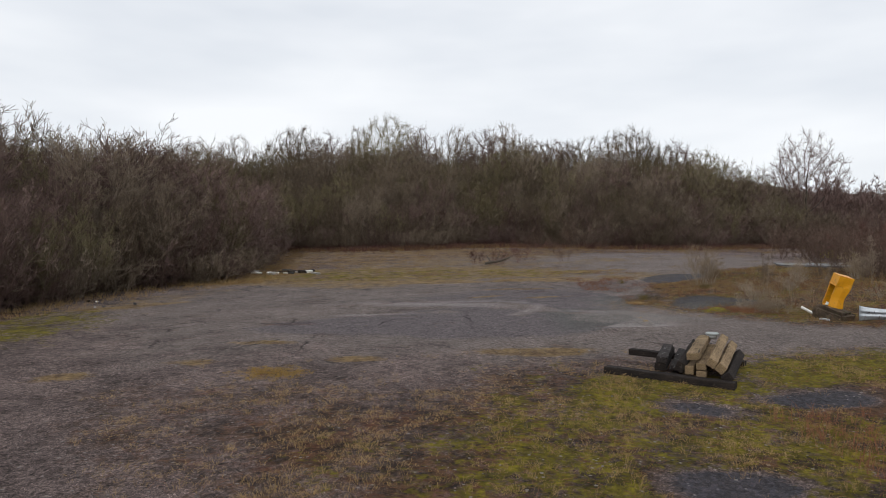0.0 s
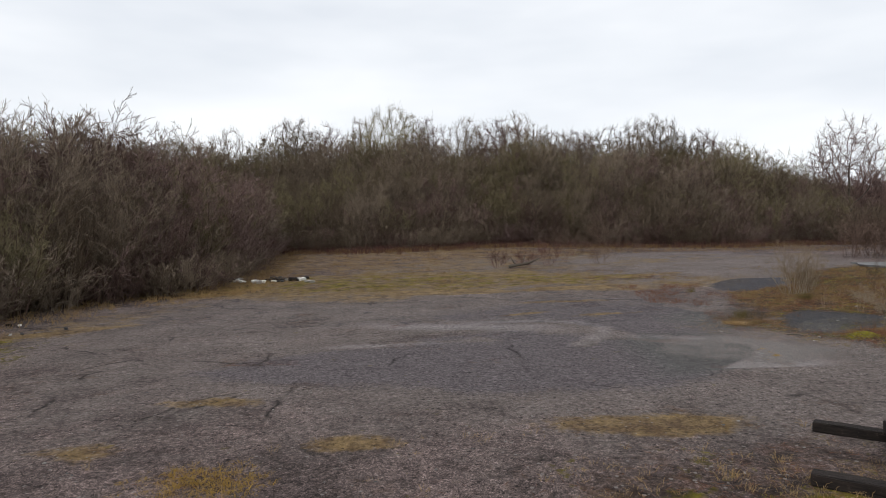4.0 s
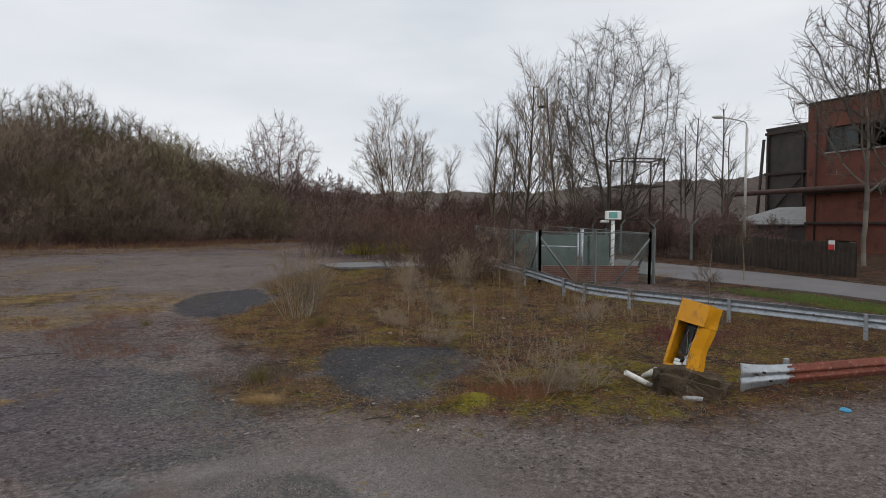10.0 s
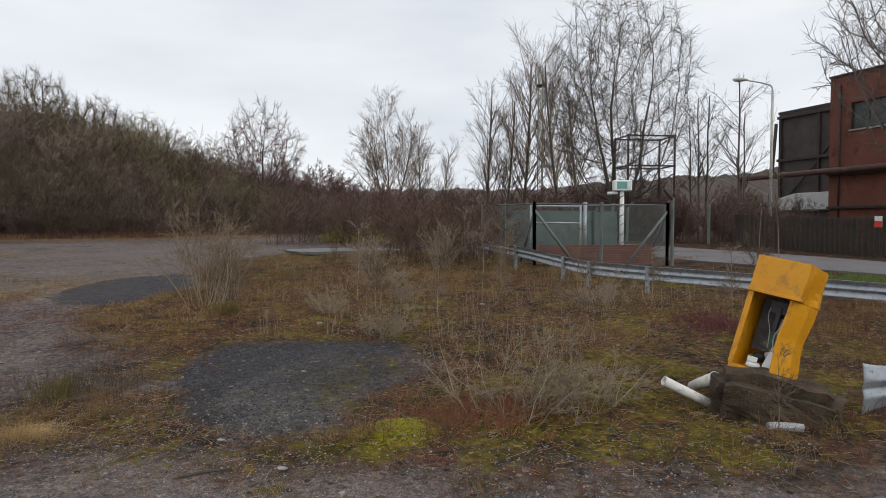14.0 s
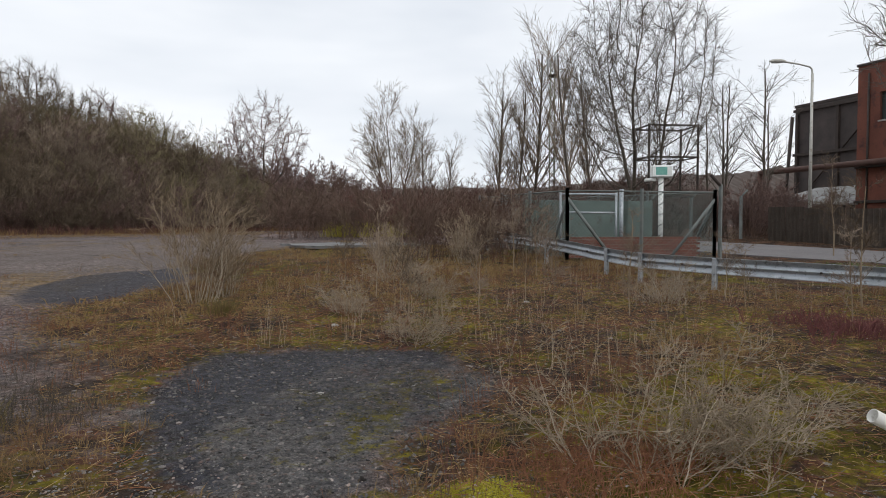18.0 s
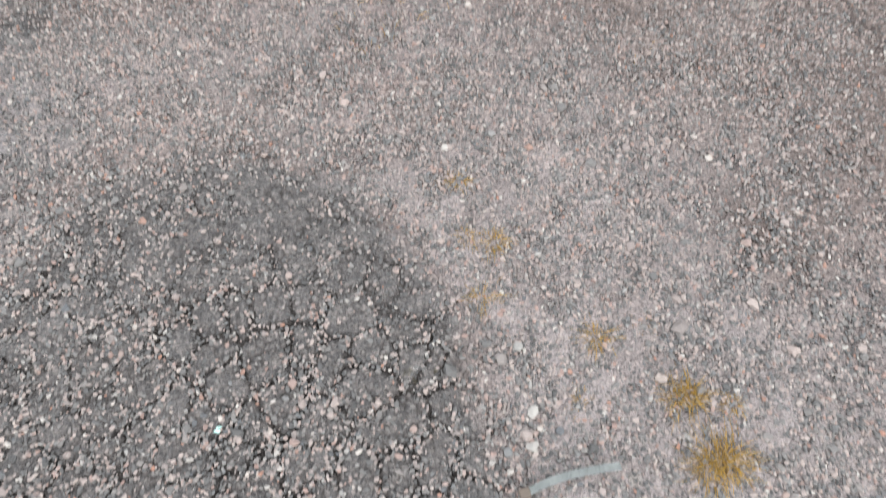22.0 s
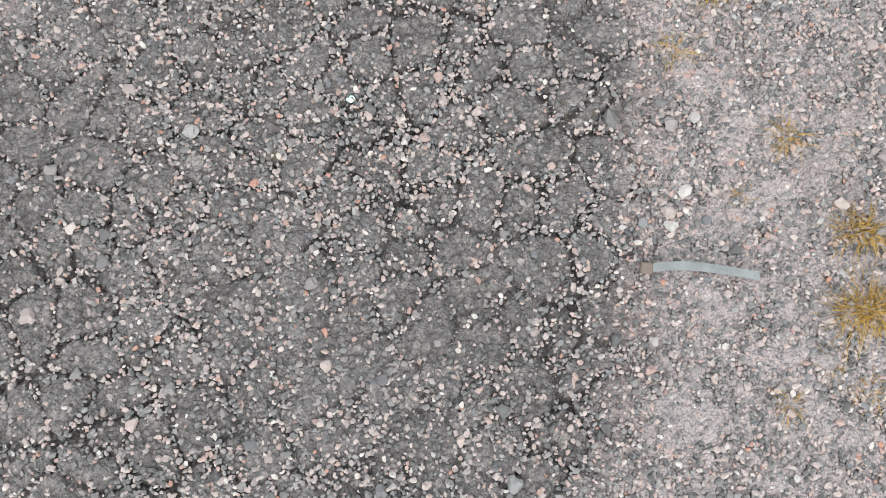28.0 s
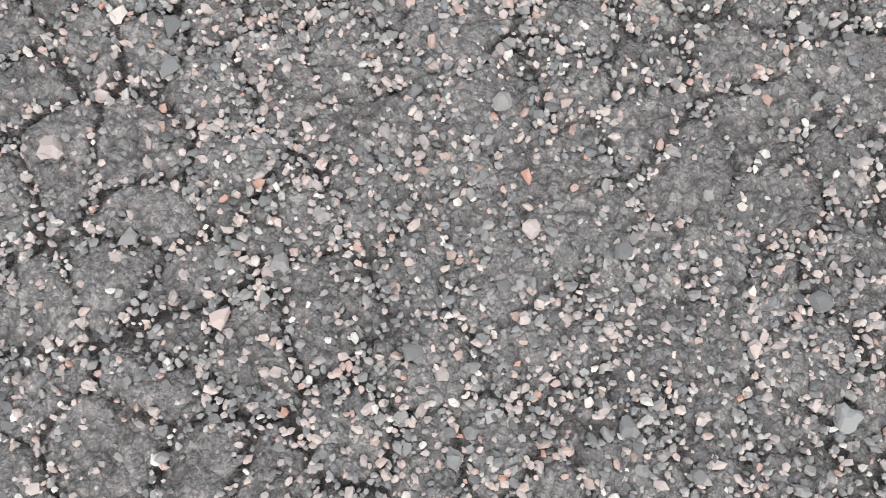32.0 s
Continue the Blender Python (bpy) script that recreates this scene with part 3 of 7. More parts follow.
THICKET = [(-17.5, 24), (-16.4, 29), (-15.2, 34), (-11.3, 37.5), (-12.2, 49), (-15.2, 68), (-12, 71), (2, 74), (14, 70), (32, 77), (46, 79), (60, 100), (-60, 120), (-60, 20)]


def steps(*spans):
    out = [np.arange(a, b, s) for a, b, s in spans]
    return np.concatenate(out)


def crack_field(x, y, spread=1.0):
    """Nearness to a net of cracks, 1 on a crack, from cells 0.1 to 0.2 m wide."""
    wx, wy = x + 0.05 * (fbm(x * 9, y * 9, 31) - 0.5), y + 0.05 * (fbm(x * 9, y * 9, 37) - 0.5)
    u, v = wx / 0.11, wy / 0.11
    iu, iv = np.floor(u), np.floor(v)
    d1, d2 = np.full(np.shape(x), 9.0), np.full(np.shape(x), 9.0)
    for i in (-1, 0, 1):
        for j in (-1, 0, 1):
            px, py = iu + i + hash2(iu + i, iv + j, 5), iv + j + hash2(iu + i, iv + j, 9)
            d = np.hypot(u - px, v - py)
            d2 = np.where(d < d1, d1, np.minimum(d2, d))
            d1 = np.minimum(d1, d)
    gap = (d2 - d1) * 0.11
    width = spread * (0.005 + 0.022 * np.clip(fbm(x * 3, y * 3, 44) - 0.3, 0, 1))
    return np.clip(1.3 - gap / width, 0, 1) * (0.45 + 0.55 * soft(fbm(x * 2.2, y * 2.2, 52) - 0.46, 0.25))


def fields(x, y):
    """What covers the ground: shares of moss, dry thatch, tar, pale chippings, damp."""
    n = fbm(x * 0.25, y * 0.25, 3) - 0.5
    n2 = fbm(x * 0.9, y * 0.9, 13) - 0.5
    isl = inside(x, y, ISLAND)
    tick = inside(x, y, THICKET)
    tar_patch = inside(x, y, TAR_PATCH)
    dark = inside(x, y, DARK_TAR)
    moss = 0.42 * soft(isl, 2.0)
    moss = np.maximum(moss, 1.25 * soft(blob(x, y, 9.6, 23.65, 0.5, 0.36, 20), 0.4))
    moss = np.maximum(moss, 0.56 * soft(blob(x, y, 3.4, 10.2, 5.2, 4.0, 25) + n * 3, 4.0))
    moss = np.maximum(moss, 0.75 * soft(blob(x, y, 8.6, 15.0, 3.4, 1.6, 15), 2.0))
    moss = np.maximum(moss, 0.72 * soft(blob(x, y, 4.4, 13.0, 2.6, 2.0, 0), 2.2))
    moss = np.maximum(moss, 0.62 * soft(blob(x, y, 12.3, 23.0, 2.5, 1.8, 0) + n2, 1.5))
    moss = np.maximum(moss, 0.55 * soft(blob(x, y, -14.0, 22.0, 2.5, 5, 0), 2))
    moss = np.maximum(moss, 0.45 * soft(blob(x, y, -2, 40, 10, 5, 0) + n * 4, 5))
    thatch = 0.82 * soft(isl, 1.8)
    thatch = np.maximum(thatch, 0.9 * soft(tick + 1.6 + n * 2, 2.5))
    thatch = np.maximum(thatch, 0.42 * soft(blob(x, y, -1.5, 42, 12.5, 8, 0) + n * 6, 5))
    thatch = np.maximum(thatch, 0.55 * soft(blob(x, y, 4, 32, 6, 4.5, 30) + n * 5, 4))
    thatch = np.maximum(thatch, 0.50 * soft(blob(x, y, 20, 66, 34, 8, 5) + n * 5, 5))
    thatch = np.maximum(thatch, 0.42 * soft(blob(x, y, -4, 60, 18, 16, 5) + n * 8, 8))
    thatch = np.maximum(thatch, 0.60 * soft(blob(x, y, 2.0, 10.0, 8, 5.0, 10) + n * 4, 4))
    thatch = np.maximum(thatch, 0.70 * soft(blob(x, y, 10, 10, 5, 7, 0) + n * 3, 3))
    thatch = np.maximum(thatch, 0.42 * soft(blob(x, y, -2.5, 12.0, 6.5, 3.2, 0) + n * 4, 3))
    thatch = np.maximum(thatch, 0.55 * soft(blob(x, y, -3.9, 15.3, 0.9, 0.5, 0), 0.5))
    tar = 0.95 * soft(dark + np.where((x > 4.0) & (y > 20.8), 0.0, 1.6 * n + 0.8 * n2), np.where((x > 4.4) & (y > 21), 0.22, 2.2))
    strip = np.maximum(soft(blob(x, y, -1.2, 26.9, 5.0, 0.75, -6) + n2, 0.6), soft(blob(x, y, -3.5, 24.0, 3.5, 0.4, 8) + n2, 0.5))
    strip = np.maximum(strip, soft(0.30 - off_line(x, y, [(2.6, 23.6), (3.45, 24.9), (3.75, 26.0), (3.2, 27.0), (2.0, 27.5), (0.4, 27.4)]) + 0.5 * n2, 0.4))
    strip = strip * soft(3.95 - x, 0.3)
    tar = tar * (1 - 0.85 * strip)
    tar = np.maximum(tar, 0.62 * soft(blob(x, y, 3, 30, 6, 4, 30) + n * 4, 5))
    tar = np.maximum(tar, 0.45 * soft(blob(x, y, 14, 55, 16, 9, 20) + n * 6, 5))
    tar = np.maximum(tar, 0.95 * soft(blob(x, y, 5.4, 27.6, 2.2, 3.6, 10) + n2 * 1.4, 1.2))
    pale = 0.85 * soft(blob(x, y, 9, 20.6, 5.5, 2.6, -20), 1.5)
    pale = np.maximum(pale, 0.9 * soft(blob(x, y, -1.5, 29.5, 7.0, 3.4, -15) + n * 2, 2.5))
    pale = np.maximum(pale, 0.68 * soft(blob(x, y, -2, 28, 13, 12, 0) + n * 4, 6))
    pale = np.maximum(pale, 1.05 * strip)
    pale = np.maximum(pale, 0.85 * soft(blob(x, y, 9, 46, 16, 12, 10) + n * 6, 5))
    pale = np.maximum(pale, 0.72 * soft(blob(x, y, 5.0, 18.3, 8.0, 1.9, -8) + n * 1.5, 1.5))
    pale = np.maximum(pale, 0.7 * soft(-dark - 0.05, 0.3) * soft(blob(x, y, 6.5, 22.5, 3.5, 2.6, 0), 1.2))
    pale = np.maximum(pale, 0.6 * soft(blob(x, y, 14, 44, 12, 1.5, 8) + n2, 1.5))
    west = soft(9.4 - x + n2 * 1.6, 1.4) * soft(y - 26.6 + n2, 1.5) * soft(36 - y, 2)
    thatch, moss = thatch * (1 - 0.5 * west), moss * (1 - 0.75 * west)
    spots = soft(fbm(x * 0.55, y * 0.8, 19) - 0.62, 0.12) * soft(y - 11, 3) * soft(70 - y, 10) * soft(-isl, 2) * (1 - soft(blob(x, y, 6.3, 22.5, 3.0, 2.6, -45), 0.5))
    thatch = np.maximum(thatch, 0.33 * spots)
    tar = np.maximum(tar, 0.95 * soft(tar_patch + n2 * 0.9, 0.6))
    road_side = inside(x, y, [(20, 12), (23, 20), (27, 31), (40, 60), (60, 75), (140, 75), (140, -20), (15, -20)])
    thatch = np.maximum(thatch, 0.85 * soft(road_side, 2.0))
    thatch = np.maximum(thatch, 0.9 * soft(y - 80 - 0.1 * x, 8))
    moss = np.maximum(moss, 0.62 * soft(blob(x, y, 25.0, 21.5, 0.9, 4.0, -25), 0.8))
    wet = 0.85 * soft(tar_patch + 0.1, 0.5) * soft(-blob(x, y, 10.5, 25.0, 1.75, 1.3, 40) + n2 * 1.2, 0.5)
    wet = np.maximum(wet, 0.46 * soft(tar_patch + 0.1, 0.8))
    wet = np.maximum(wet, 0.38 * west)
    for cx, cy, rx, ry, turn in ((12.4, 36.0, 2.9, 1.3, 50), (7.0, 12.5, 1.3, 0.6, 0), (4.7, 12.0, 0.8, 0.45, -30),
                                 (3.9, 8.6, 0.9, 0.5, 0)):
        hole = blob(x, y, cx, cy, rx, ry, turn) + n2 * (0.9 if rx > 2 else 0.5)
        wet = np.maximum(wet, 0.85 * soft(hole, 0.4))
        thatch = thatch * (1 - soft(hole, 0.4))
        moss = moss * (1 - soft(hole, 0.4))
    hole = soft(tar_patch + n2 * 0.9, 0.6)
    thatch, moss = thatch * (1 - 0.9 * hole), np.maximum(moss * (1 - 0.8 * hole), 0.50 * hole * soft(blob(x, y, 10.9, 25.3, 1.6, 1.1), 1.2))
    thatch = np.maximum(thatch, 0.42 * hole * soft(blob(x, y, 11.3, 26.0, 1.6, 1.2) + n2, 0.8))
    return moss, thatch, tar, pale, wet


def ground_height(x, y):
    moss, thatch, tar, pale, wet = fields(x, y)
    z = gz(x, y)
    z = z + 0.10 * (fbm(x * 0.5, y * 0.5, 71) - 0.5) * np.maximum(thatch, moss)
    z = z + 0.05 * (fbm(x * 2.5, y * 2.5, 73) - 0.5) * np.maximum(thatch, moss) + 0.03 * moss
    z = z + 0.08 * soft(blob(x, y, 9.6, 23.65, 0.5, 0.36, 20) - 0.1, 0.35)
    return z - 0.03 * wet


def at(x, y, dz=0.0):
    """A place on the ground, dz above it."""
    return (x, y, float(ground_height(np.array([x]), np.array([y]))[0]) + dz)


gx = steps((-900, -60, 40), (-60, -18, 2.0), (-18, 3.6, 0.3), (3.6, 4.2, 0.05), (4.2, 7.7, 0.008), (7.7, 16, 0.12), (16, 40, 0.5), (40, 130, 5), (130, 1500, 60))
gy = steps((-600, 0, 30), (0, 20.8, 0.22), (20.8, 23.85, 0.008), (23.85, 34, 0.12), (34, 60, 0.5), (60, 130, 3.5), (130, 2600, 80))
GX, GY = np.meshgrid(gx, gy)
X1, Y1 = GX.ravel(), GY.ravel()
MOSS, THATCH, TAR, PALE, WET = fields(X1, Y1)
NEAR = (X1 > 4.15) & (X1 < 7.8) & (Y1 > 20.7) & (Y1 < 23.95)
CRACK = np.zeros(len(X1))
CRACK[NEAR] = crack_field(X1[NEAR], Y1[NEAR]) * np.clip(TAR[NEAR] * 1.3, 0.0, 1)
Z1 = ground_height(X1, Y1) - 0.011 * CRACK
Z1[NEAR] += 0.012 * (fbm(X1[NEAR] * 14, Y1[NEAR] * 14, 91) - 0.5) + 0.01 * (fbm(X1[NEAR] * 45, Y1[NEAR] * 45, 93, 2) - 0.5)
nx, ny = len(gx), len(gy)
cell = (np.arange(ny - 1)[:, None] * nx + np.arange(nx - 1)[None]).ravel()
ground_me = mesh_np("ground", np.stack([X1, Y1, Z1], 1), np.stack([cell, cell + 1, cell + nx + 1, cell + nx], 1), True)
LONG = soft(-inside(X1, Y1, ISLAND) - 0.5, 1) * soft(-inside(X1, Y1, THICKET) - 1, 2) * soft(Y1 - 15, 4) * (1 - np.clip(np.minimum(np.minimum(X1 - 3.2, 9.2 - X1), np.minimum(Y1 - 19.8, 25.2 - Y1)) / 0.9, 0, 1))
DUST_SHEEN = np.zeros(len(X1))
DUST_SHEEN[NEAR] = soft(-inside(X1[NEAR], Y1[NEAR], DARK_TAR) - 0.02, 0.15) * soft(fbm(X1[NEAR] * 2.5, Y1[NEAR] * 2.5, 87) - 0.36, 0.3) * np.clip(np.minimum(7.6 - X1[NEAR], 23.8 - Y1[NEAR]) / 0.8, 0, 1) * 0.8
DUST_SHEEN = np.maximum(DUST_SHEEN, 0.6 * soft(0.16 - off_line(X1, Y1, [(2.6, 23.6), (3.45, 24.9), (3.75, 26.0), (3.2, 27.0), (2.0, 27.5), (0.4, 27.4)]) + 0.3 * (fbm(X1 * 1.5, Y1 * 1.5, 94) - 0.5), 0.35))
DUST_SHEEN = np.maximum(DUST_SHEEN, 0.62 * soft(blob(X1, Y1, -0.6, 26.7, 2.6, 0.55, -12) + 0.9 * (fbm(X1 * 0.9, Y1 * 0.9, 95) - 0.5), 0.5))
DUST_SHEEN = np.maximum(DUST_SHEEN, 0.60 * soft(blob(X1, Y1, -2.3, 24.1, 1.4, 0.20, 6) + 0.4 * (fbm(X1 * 1.2, Y1 * 1.2, 96) - 0.5), 0.3))
DUST_SHEEN = np.maximum(DUST_SHEEN, 0.60 * soft(blob(X1, Y1, 5.9, 23.9, 1.5, 0.25, -20) + 0.4 * (fbm(X1 * 1.2, Y1 * 1.2, 97) - 0.5), 0.3))
big_n = fbm(X1 * 0.25, Y1 * 0.25, 3) - 0.5
STRAW = 0.80 * soft(blob(X1, Y1, -3, 40, 11, 6.5, 8) + big_n * 7, 4)
STRAW = np.maximum(STRAW, 0.62 * soft(blob(X1, Y1, -4, 58, 17, 13, 5) + big_n * 9, 6))
STRAW = np.maximum(STRAW, 0.70 * soft(blob(X1, Y1, 7.5, 36, 5, 1.6, 20) + big_n * 4, 1.5))
STRAW = np.maximum(STRAW, 0.60 * soft(blob(X1, Y1, 14, 50, 12, 3, 20) + big_n * 6, 3))
STRAW = np.maximum(STRAW, 0.60 * soft(blob(X1, Y1, -13.2, 28, 1.6, 9, -25) + big_n * 2, 2))
small_n = fbm(X1 * 0.9, Y1 * 0.9, 13) - 0.5
STRAW = 0.78 * STRAW * soft(-inside(X1, Y1, ISLAND), 1.0)
for cx, cy, rx, ry, turn in ((4.6, 28.6, 1.1, 0.28, 10), (3.6, 31.8, 1.3, 0.3, 0), (5.0, 36.2, 3.0, 0.7, 12), (-1.0, 35.5, 3.5, 0.9, 0), (1.6, 28.9, 0.7, 0.25, 20), (8.2, 40.5, 3.2, 0.6, 20), (-6.2, 16.5, 0.8, 0.35, 0),
                             (-1.9, 16.6, 0.6, 0.3, 0), (-8.5, 15.2, 0.9, 0.4, 10), (2.6, 17.2, 1.8, 0.5, -10), (-5.0, 19.0, 1.0, 0.3, 0), (-12.6, 27.4, 2.4, 0.5, 35)):
    STRAW = np.maximum(STRAW, 0.85 * soft(blob(X1, Y1, cx, cy, rx, ry, turn) + 0.7 * small_n, 0.45))
OPEN = 1 - np.clip(np.minimum(np.minimum(X1 - 3.9, 8.2 - X1), np.minimum(Y1 - 20.6, 24.4 - Y1)) / 0.5, 0, 1)
# small puddle: its bright reflection painted as a pale patch
DUST_SHEEN = np.maximum(DUST_SHEEN, 0.75 * soft(blob(X1, Y1, 9.7, 29.9, 0.6, 0.26, -25), 0.15))
for key, values in (("straw", STRAW), ("open_ground", OPEN), ("dust", DUST_SHEEN), ("long_crack", LONG), ("moss", MOSS), ("thatch", THATCH), ("tar", TAR), ("pale", PALE), ("wet", WET), ("crack", CRACK)):
    ground_me.attributes.new(key, "FLOAT", "POINT").data.foreach_set("value", values.astype(np.float32))
ground = tagged(part("ground", ground_me, M_GROUND), "worn asphalt yard with chippings, moss and dry grass", "ground", kind="structure")


# ---- plants ----
def grow(rng, segs, p, d, length, r, level, spec):
    """One branch as tapered pieces, and its side branches. spec: per level pieces, children, first child, angle, length ratio, lift, wobble."""
    pieces, kids, first, angle, ratio, lift, wobble = spec[level]
    tip = r * (0.35 if level < len(spec) - 1 else 0.3)
    marks = sorted(rng.uniform(first, 1.0) for _ in range(kids))
    k = 0
    for i in range(pieces):
        d = d + np.array([rng.gauss(0, wobble), rng.gauss(0, wobble), rng.gauss(0, wobble) + lift])
        d = d / np.linalg.norm(d)
        q = p + d * (length / pieces)
        ra, rb = r + (tip - r) * i / pieces, r + (tip - r) * (i + 1) / pieces
        segs.append((*p, *q, ra, rb, level))
        while k < kids and marks[k] <= (i + 1) / pieces:
            at_k = marks[k] * pieces - i
            start = p + (q - p) * max(0.0, min(1.0, at_k))
            turn = rng.uniform(0, math.tau)
            side = np.array([math.cos(turn), math.sin(turn), rng.uniform(-0.3, 0.3)])
            side = side - d * float(side @ d)
            side = side / (np.linalg.norm(side) + 1e-6)
            a = radians(angle * rng.uniform(0.6, 1.35))
            if level + 1 < len(spec):
                grow(rng, segs, start, d * math.cos(a) + side * math.sin(a), length * ratio * rng.uniform(0.6, 1.25) * (1.15 - 0.45 * marks[k]),
                     max(ra * 0.55, 0.004) * rng.uniform(0.7, 1.0), level + 1, spec)
            k += 1
        p = q
    return segs


def plant_meshes(seed, stems, height, r, spec, spread=0.0, base=0.0, thin=0.004):
    """Trunk and crown pieces of one plant that stands at the origin."""
    rng = random.Random(seed)
    segs = []
    for s in range(stems):
        turn, out = rng.uniform(0, math.tau), rng.uniform(0.2, 1) * spread if stems > 1 else 0
        d = np.array([math.cos(turn) * out, math.sin(turn) * out, 1.0])
        p = np.array([math.cos(turn) * base * rng.random(), math.sin(turn) * base * rng.random(), -0.1])
        grow(rng, segs, p, d / np.linalg.norm(d), height * (1 if stems == 1 else rng.uniform(0.6, 1.0)), r * (1 if stems == 1 else rng.uniform(0.6, 1.1)), 0, spec)
    s = np.array(segs)
    s[:, 6:8] = np.maximum(s[:, 6:8], thin)
    low = s[:, 8] == 0
    return s[low, :8], s[~low, :8]


SPEC_ALDER = [(7, 24, 0.16, 36, 0.46, 0.04, 0.05), (5, 8, 0.2, 36, 0.45, 0.08, 0.08), (3, 8, 0.15, 38, 0.55, 0.05, 0.12), (2, 0, 0, 0, 0, 0.05, 0.12)]
SPEC_COLUMN = [(8, 36, 0.18, 36, 0.34, 0.03, 0.03), (4, 8, 0.15, 32, 0.48, 0.09, 0.07), (3, 4, 0.15, 32, 0.55, 0.06, 0.1), (2, 0, 0, 0, 0, 0.05, 0.12)]
SPEC_BIRCH = [(8, 18, 0.25, 40, 0.28, 0.02, 0.05), (4, 7, 0.2, 38, 0.5, 0.03, 0.12), (2, 4, 0.1, 35, 0.5, 0.0, 0.15), (2, 0, 0, 0, 0, 0, 0.1)]
SPEC_THICKET = [(5, 9, 0.15, 30, 0.36, 0.05, 0.07), (3, 6, 0.1, 36, 0.5, 0.06, 0.12), (2, 5, 0.1, 36, 0.55, 0.05, 0.15), (1, 0, 0, 0, 0, 0.05, 0.1)]
SPEC_LOW = [(6, 7, 0.15, 42, 0.5, 0.06, 0.22), (4, 4, 0.15, 45, 0.5, 0.06, 0.22), (3, 3, 0.2, 42, 0.5, 0.05, 0.2), (2, 0, 0, 0, 0, 0.03, 0.15)]
SPEC_BUSH = [(5, 6, 0.2, 32, 0.45, 0.05, 0.12), (3, 4, 0.15, 36, 0.5, 0.05, 0.15), (2, 2, 0.2, 36, 0.5, 0.05, 0.15), (2, 0, 0, 0, 0, 0.03, 0.12)]


def plant(name, seed, stems, height, r, spec, bark, twig, label, category, spread=0.0, base=0.0, thin=0.004, group="", stem_name="trunk", crown_name="crown"):
    low, high = plant_meshes(seed, stems, height, r, spec, spread, base, thin)
    root = thing(name, pose(0, 0, -500), label, category, group)
    stem = part(stem_name, mesh_np(stem_name, *stem_np(low, 7 if height > 5 else 4), smooth=True), bark, root)
    if stems > 2:
        tagged(stem, kind="stuff")
    part(crown_name, tubes(crown_name, high, 3), twig, root)
    return root


def set_out(model, places, rng, size=(0.85, 1.15), ground_of=gz):
    """Stand the model at the first place, copies of it at the others."""
    for n, (x, y, k) in enumerate(places):
        s = k * rng.uniform(*size)
        m = pose(x, y, float(ground_of(np.float64(x), np.float64(y))) - 0.03, 0, 0, rng.uniform(0, 360)) @ Matrix.Diagonal((s, s, s, 1))
        if n == 0:
            model.matrix_basis = m
        else:
            copy = copy_thing(model, Matrix())
            copy.matrix_basis = m


def crown_nodes(rg, height, bole, radius, lobes, count, step, rise, stems=1, low=0.5, flat=1.0):
    """Limbs that grow towards points strewn through a lobed crown. Returns nodes and the parent of each."""
    mid, half = (height + bole * low) / 2, (height - bole * low) / 2
    pts = []
    for k in range(lobes + 1):
        if k:
            a, u = rg.uniform(0, 2 * np.pi), rg.uniform(-0.55, 0.75)
            w = (1 - u * u) ** 0.5
            c = np.array([np.cos(a) * w * radius * 0.62, np.sin(a) * w * radius * 0.62, mid + u * half * 0.62])
            e = np.array([radius, radius, half * flat]) * rg.uniform(0.34, 0.48)
        else:
            c, e = np.array([0, 0, mid]), np.array([radius * 0.86, radius * 0.86, half * 0.96])
        d = rg.normal(size=(count // (2 if k == 0 else 2 * max(lobes, 1)), 3))
        d /= np.linalg.norm(d, axis=1, keepdims=True)
        pts.append(c + d * e * rg.uniform(0.15, 1, (len(d), 1)) ** 0.42)
    goal = np.concatenate(pts)
    goal = goal[goal[:, 2] > bole * low]
    nodes, up = [], []
    for k in range(stems):
        a = rg.uniform(0, 2 * np.pi)
        lean = np.array([np.cos(a), np.sin(a), 0]) * (0.0 if stems == 1 else rg.uniform(0.15, 0.4))
        p = np.array([0, 0, -0.15]) + lean * 0.6
        for i in range(max(2, int(bole / step))):
            nodes.append(p)
            up.append(-1 if i == 0 else len(nodes) - 2)
            p = p + (np.array([rg.normal(0, 0.06), rg.normal(0, 0.06), 1.0]) + lean) * step
    nodes, up_of = np.array(nodes), np.array(up)
    dist = np.full(len(goal), 1e9)
    near = np.zeros(len(goal), int)
    fresh = 0
    for _ in range(140):
        d = np.linalg.norm(goal[:, None] - nodes[None, fresh:], axis=2)
        best = d.argmin(1)
        val = d[np.arange(len(goal)), best]
        closer = val < dist
        dist, near = np.where(closer, val, dist), np.where(closer, best + fresh, near)
        live = (dist > step * 1.5) & (np.bincount(up_of[up_of >= 0], minlength=len(nodes))[near] < 4)
        goal, dist, near = goal[live], dist[live], near[live]
        if not len(goal):
            break
        pull = goal - nodes[near]
        pull /= np.linalg.norm(pull, axis=1, keepdims=True)
        total = np.zeros_like(nodes)
        np.add.at(total, near, pull)
        who = np.unique(near)
        way = total[who] / (np.linalg.norm(total[who], axis=1, keepdims=True) + 1e-6)
        back = up_of[who]
        ahead = np.where(back[:, None] >= 0, nodes[who] - nodes[np.maximum(back, 0)], 0) / step
        way = way + 0.45 * ahead + np.array([0, 0, rise]) + rg.normal(0, 0.10, way.shape)
        way /= np.linalg.norm(way, axis=1, keepdims=True)
        fresh = len(nodes)
        nodes, up_of = np.concatenate([nodes, nodes[who] + way * step]), np.concatenate([up_of, who])
        if fresh > 5000:
            break
    return nodes, up_of


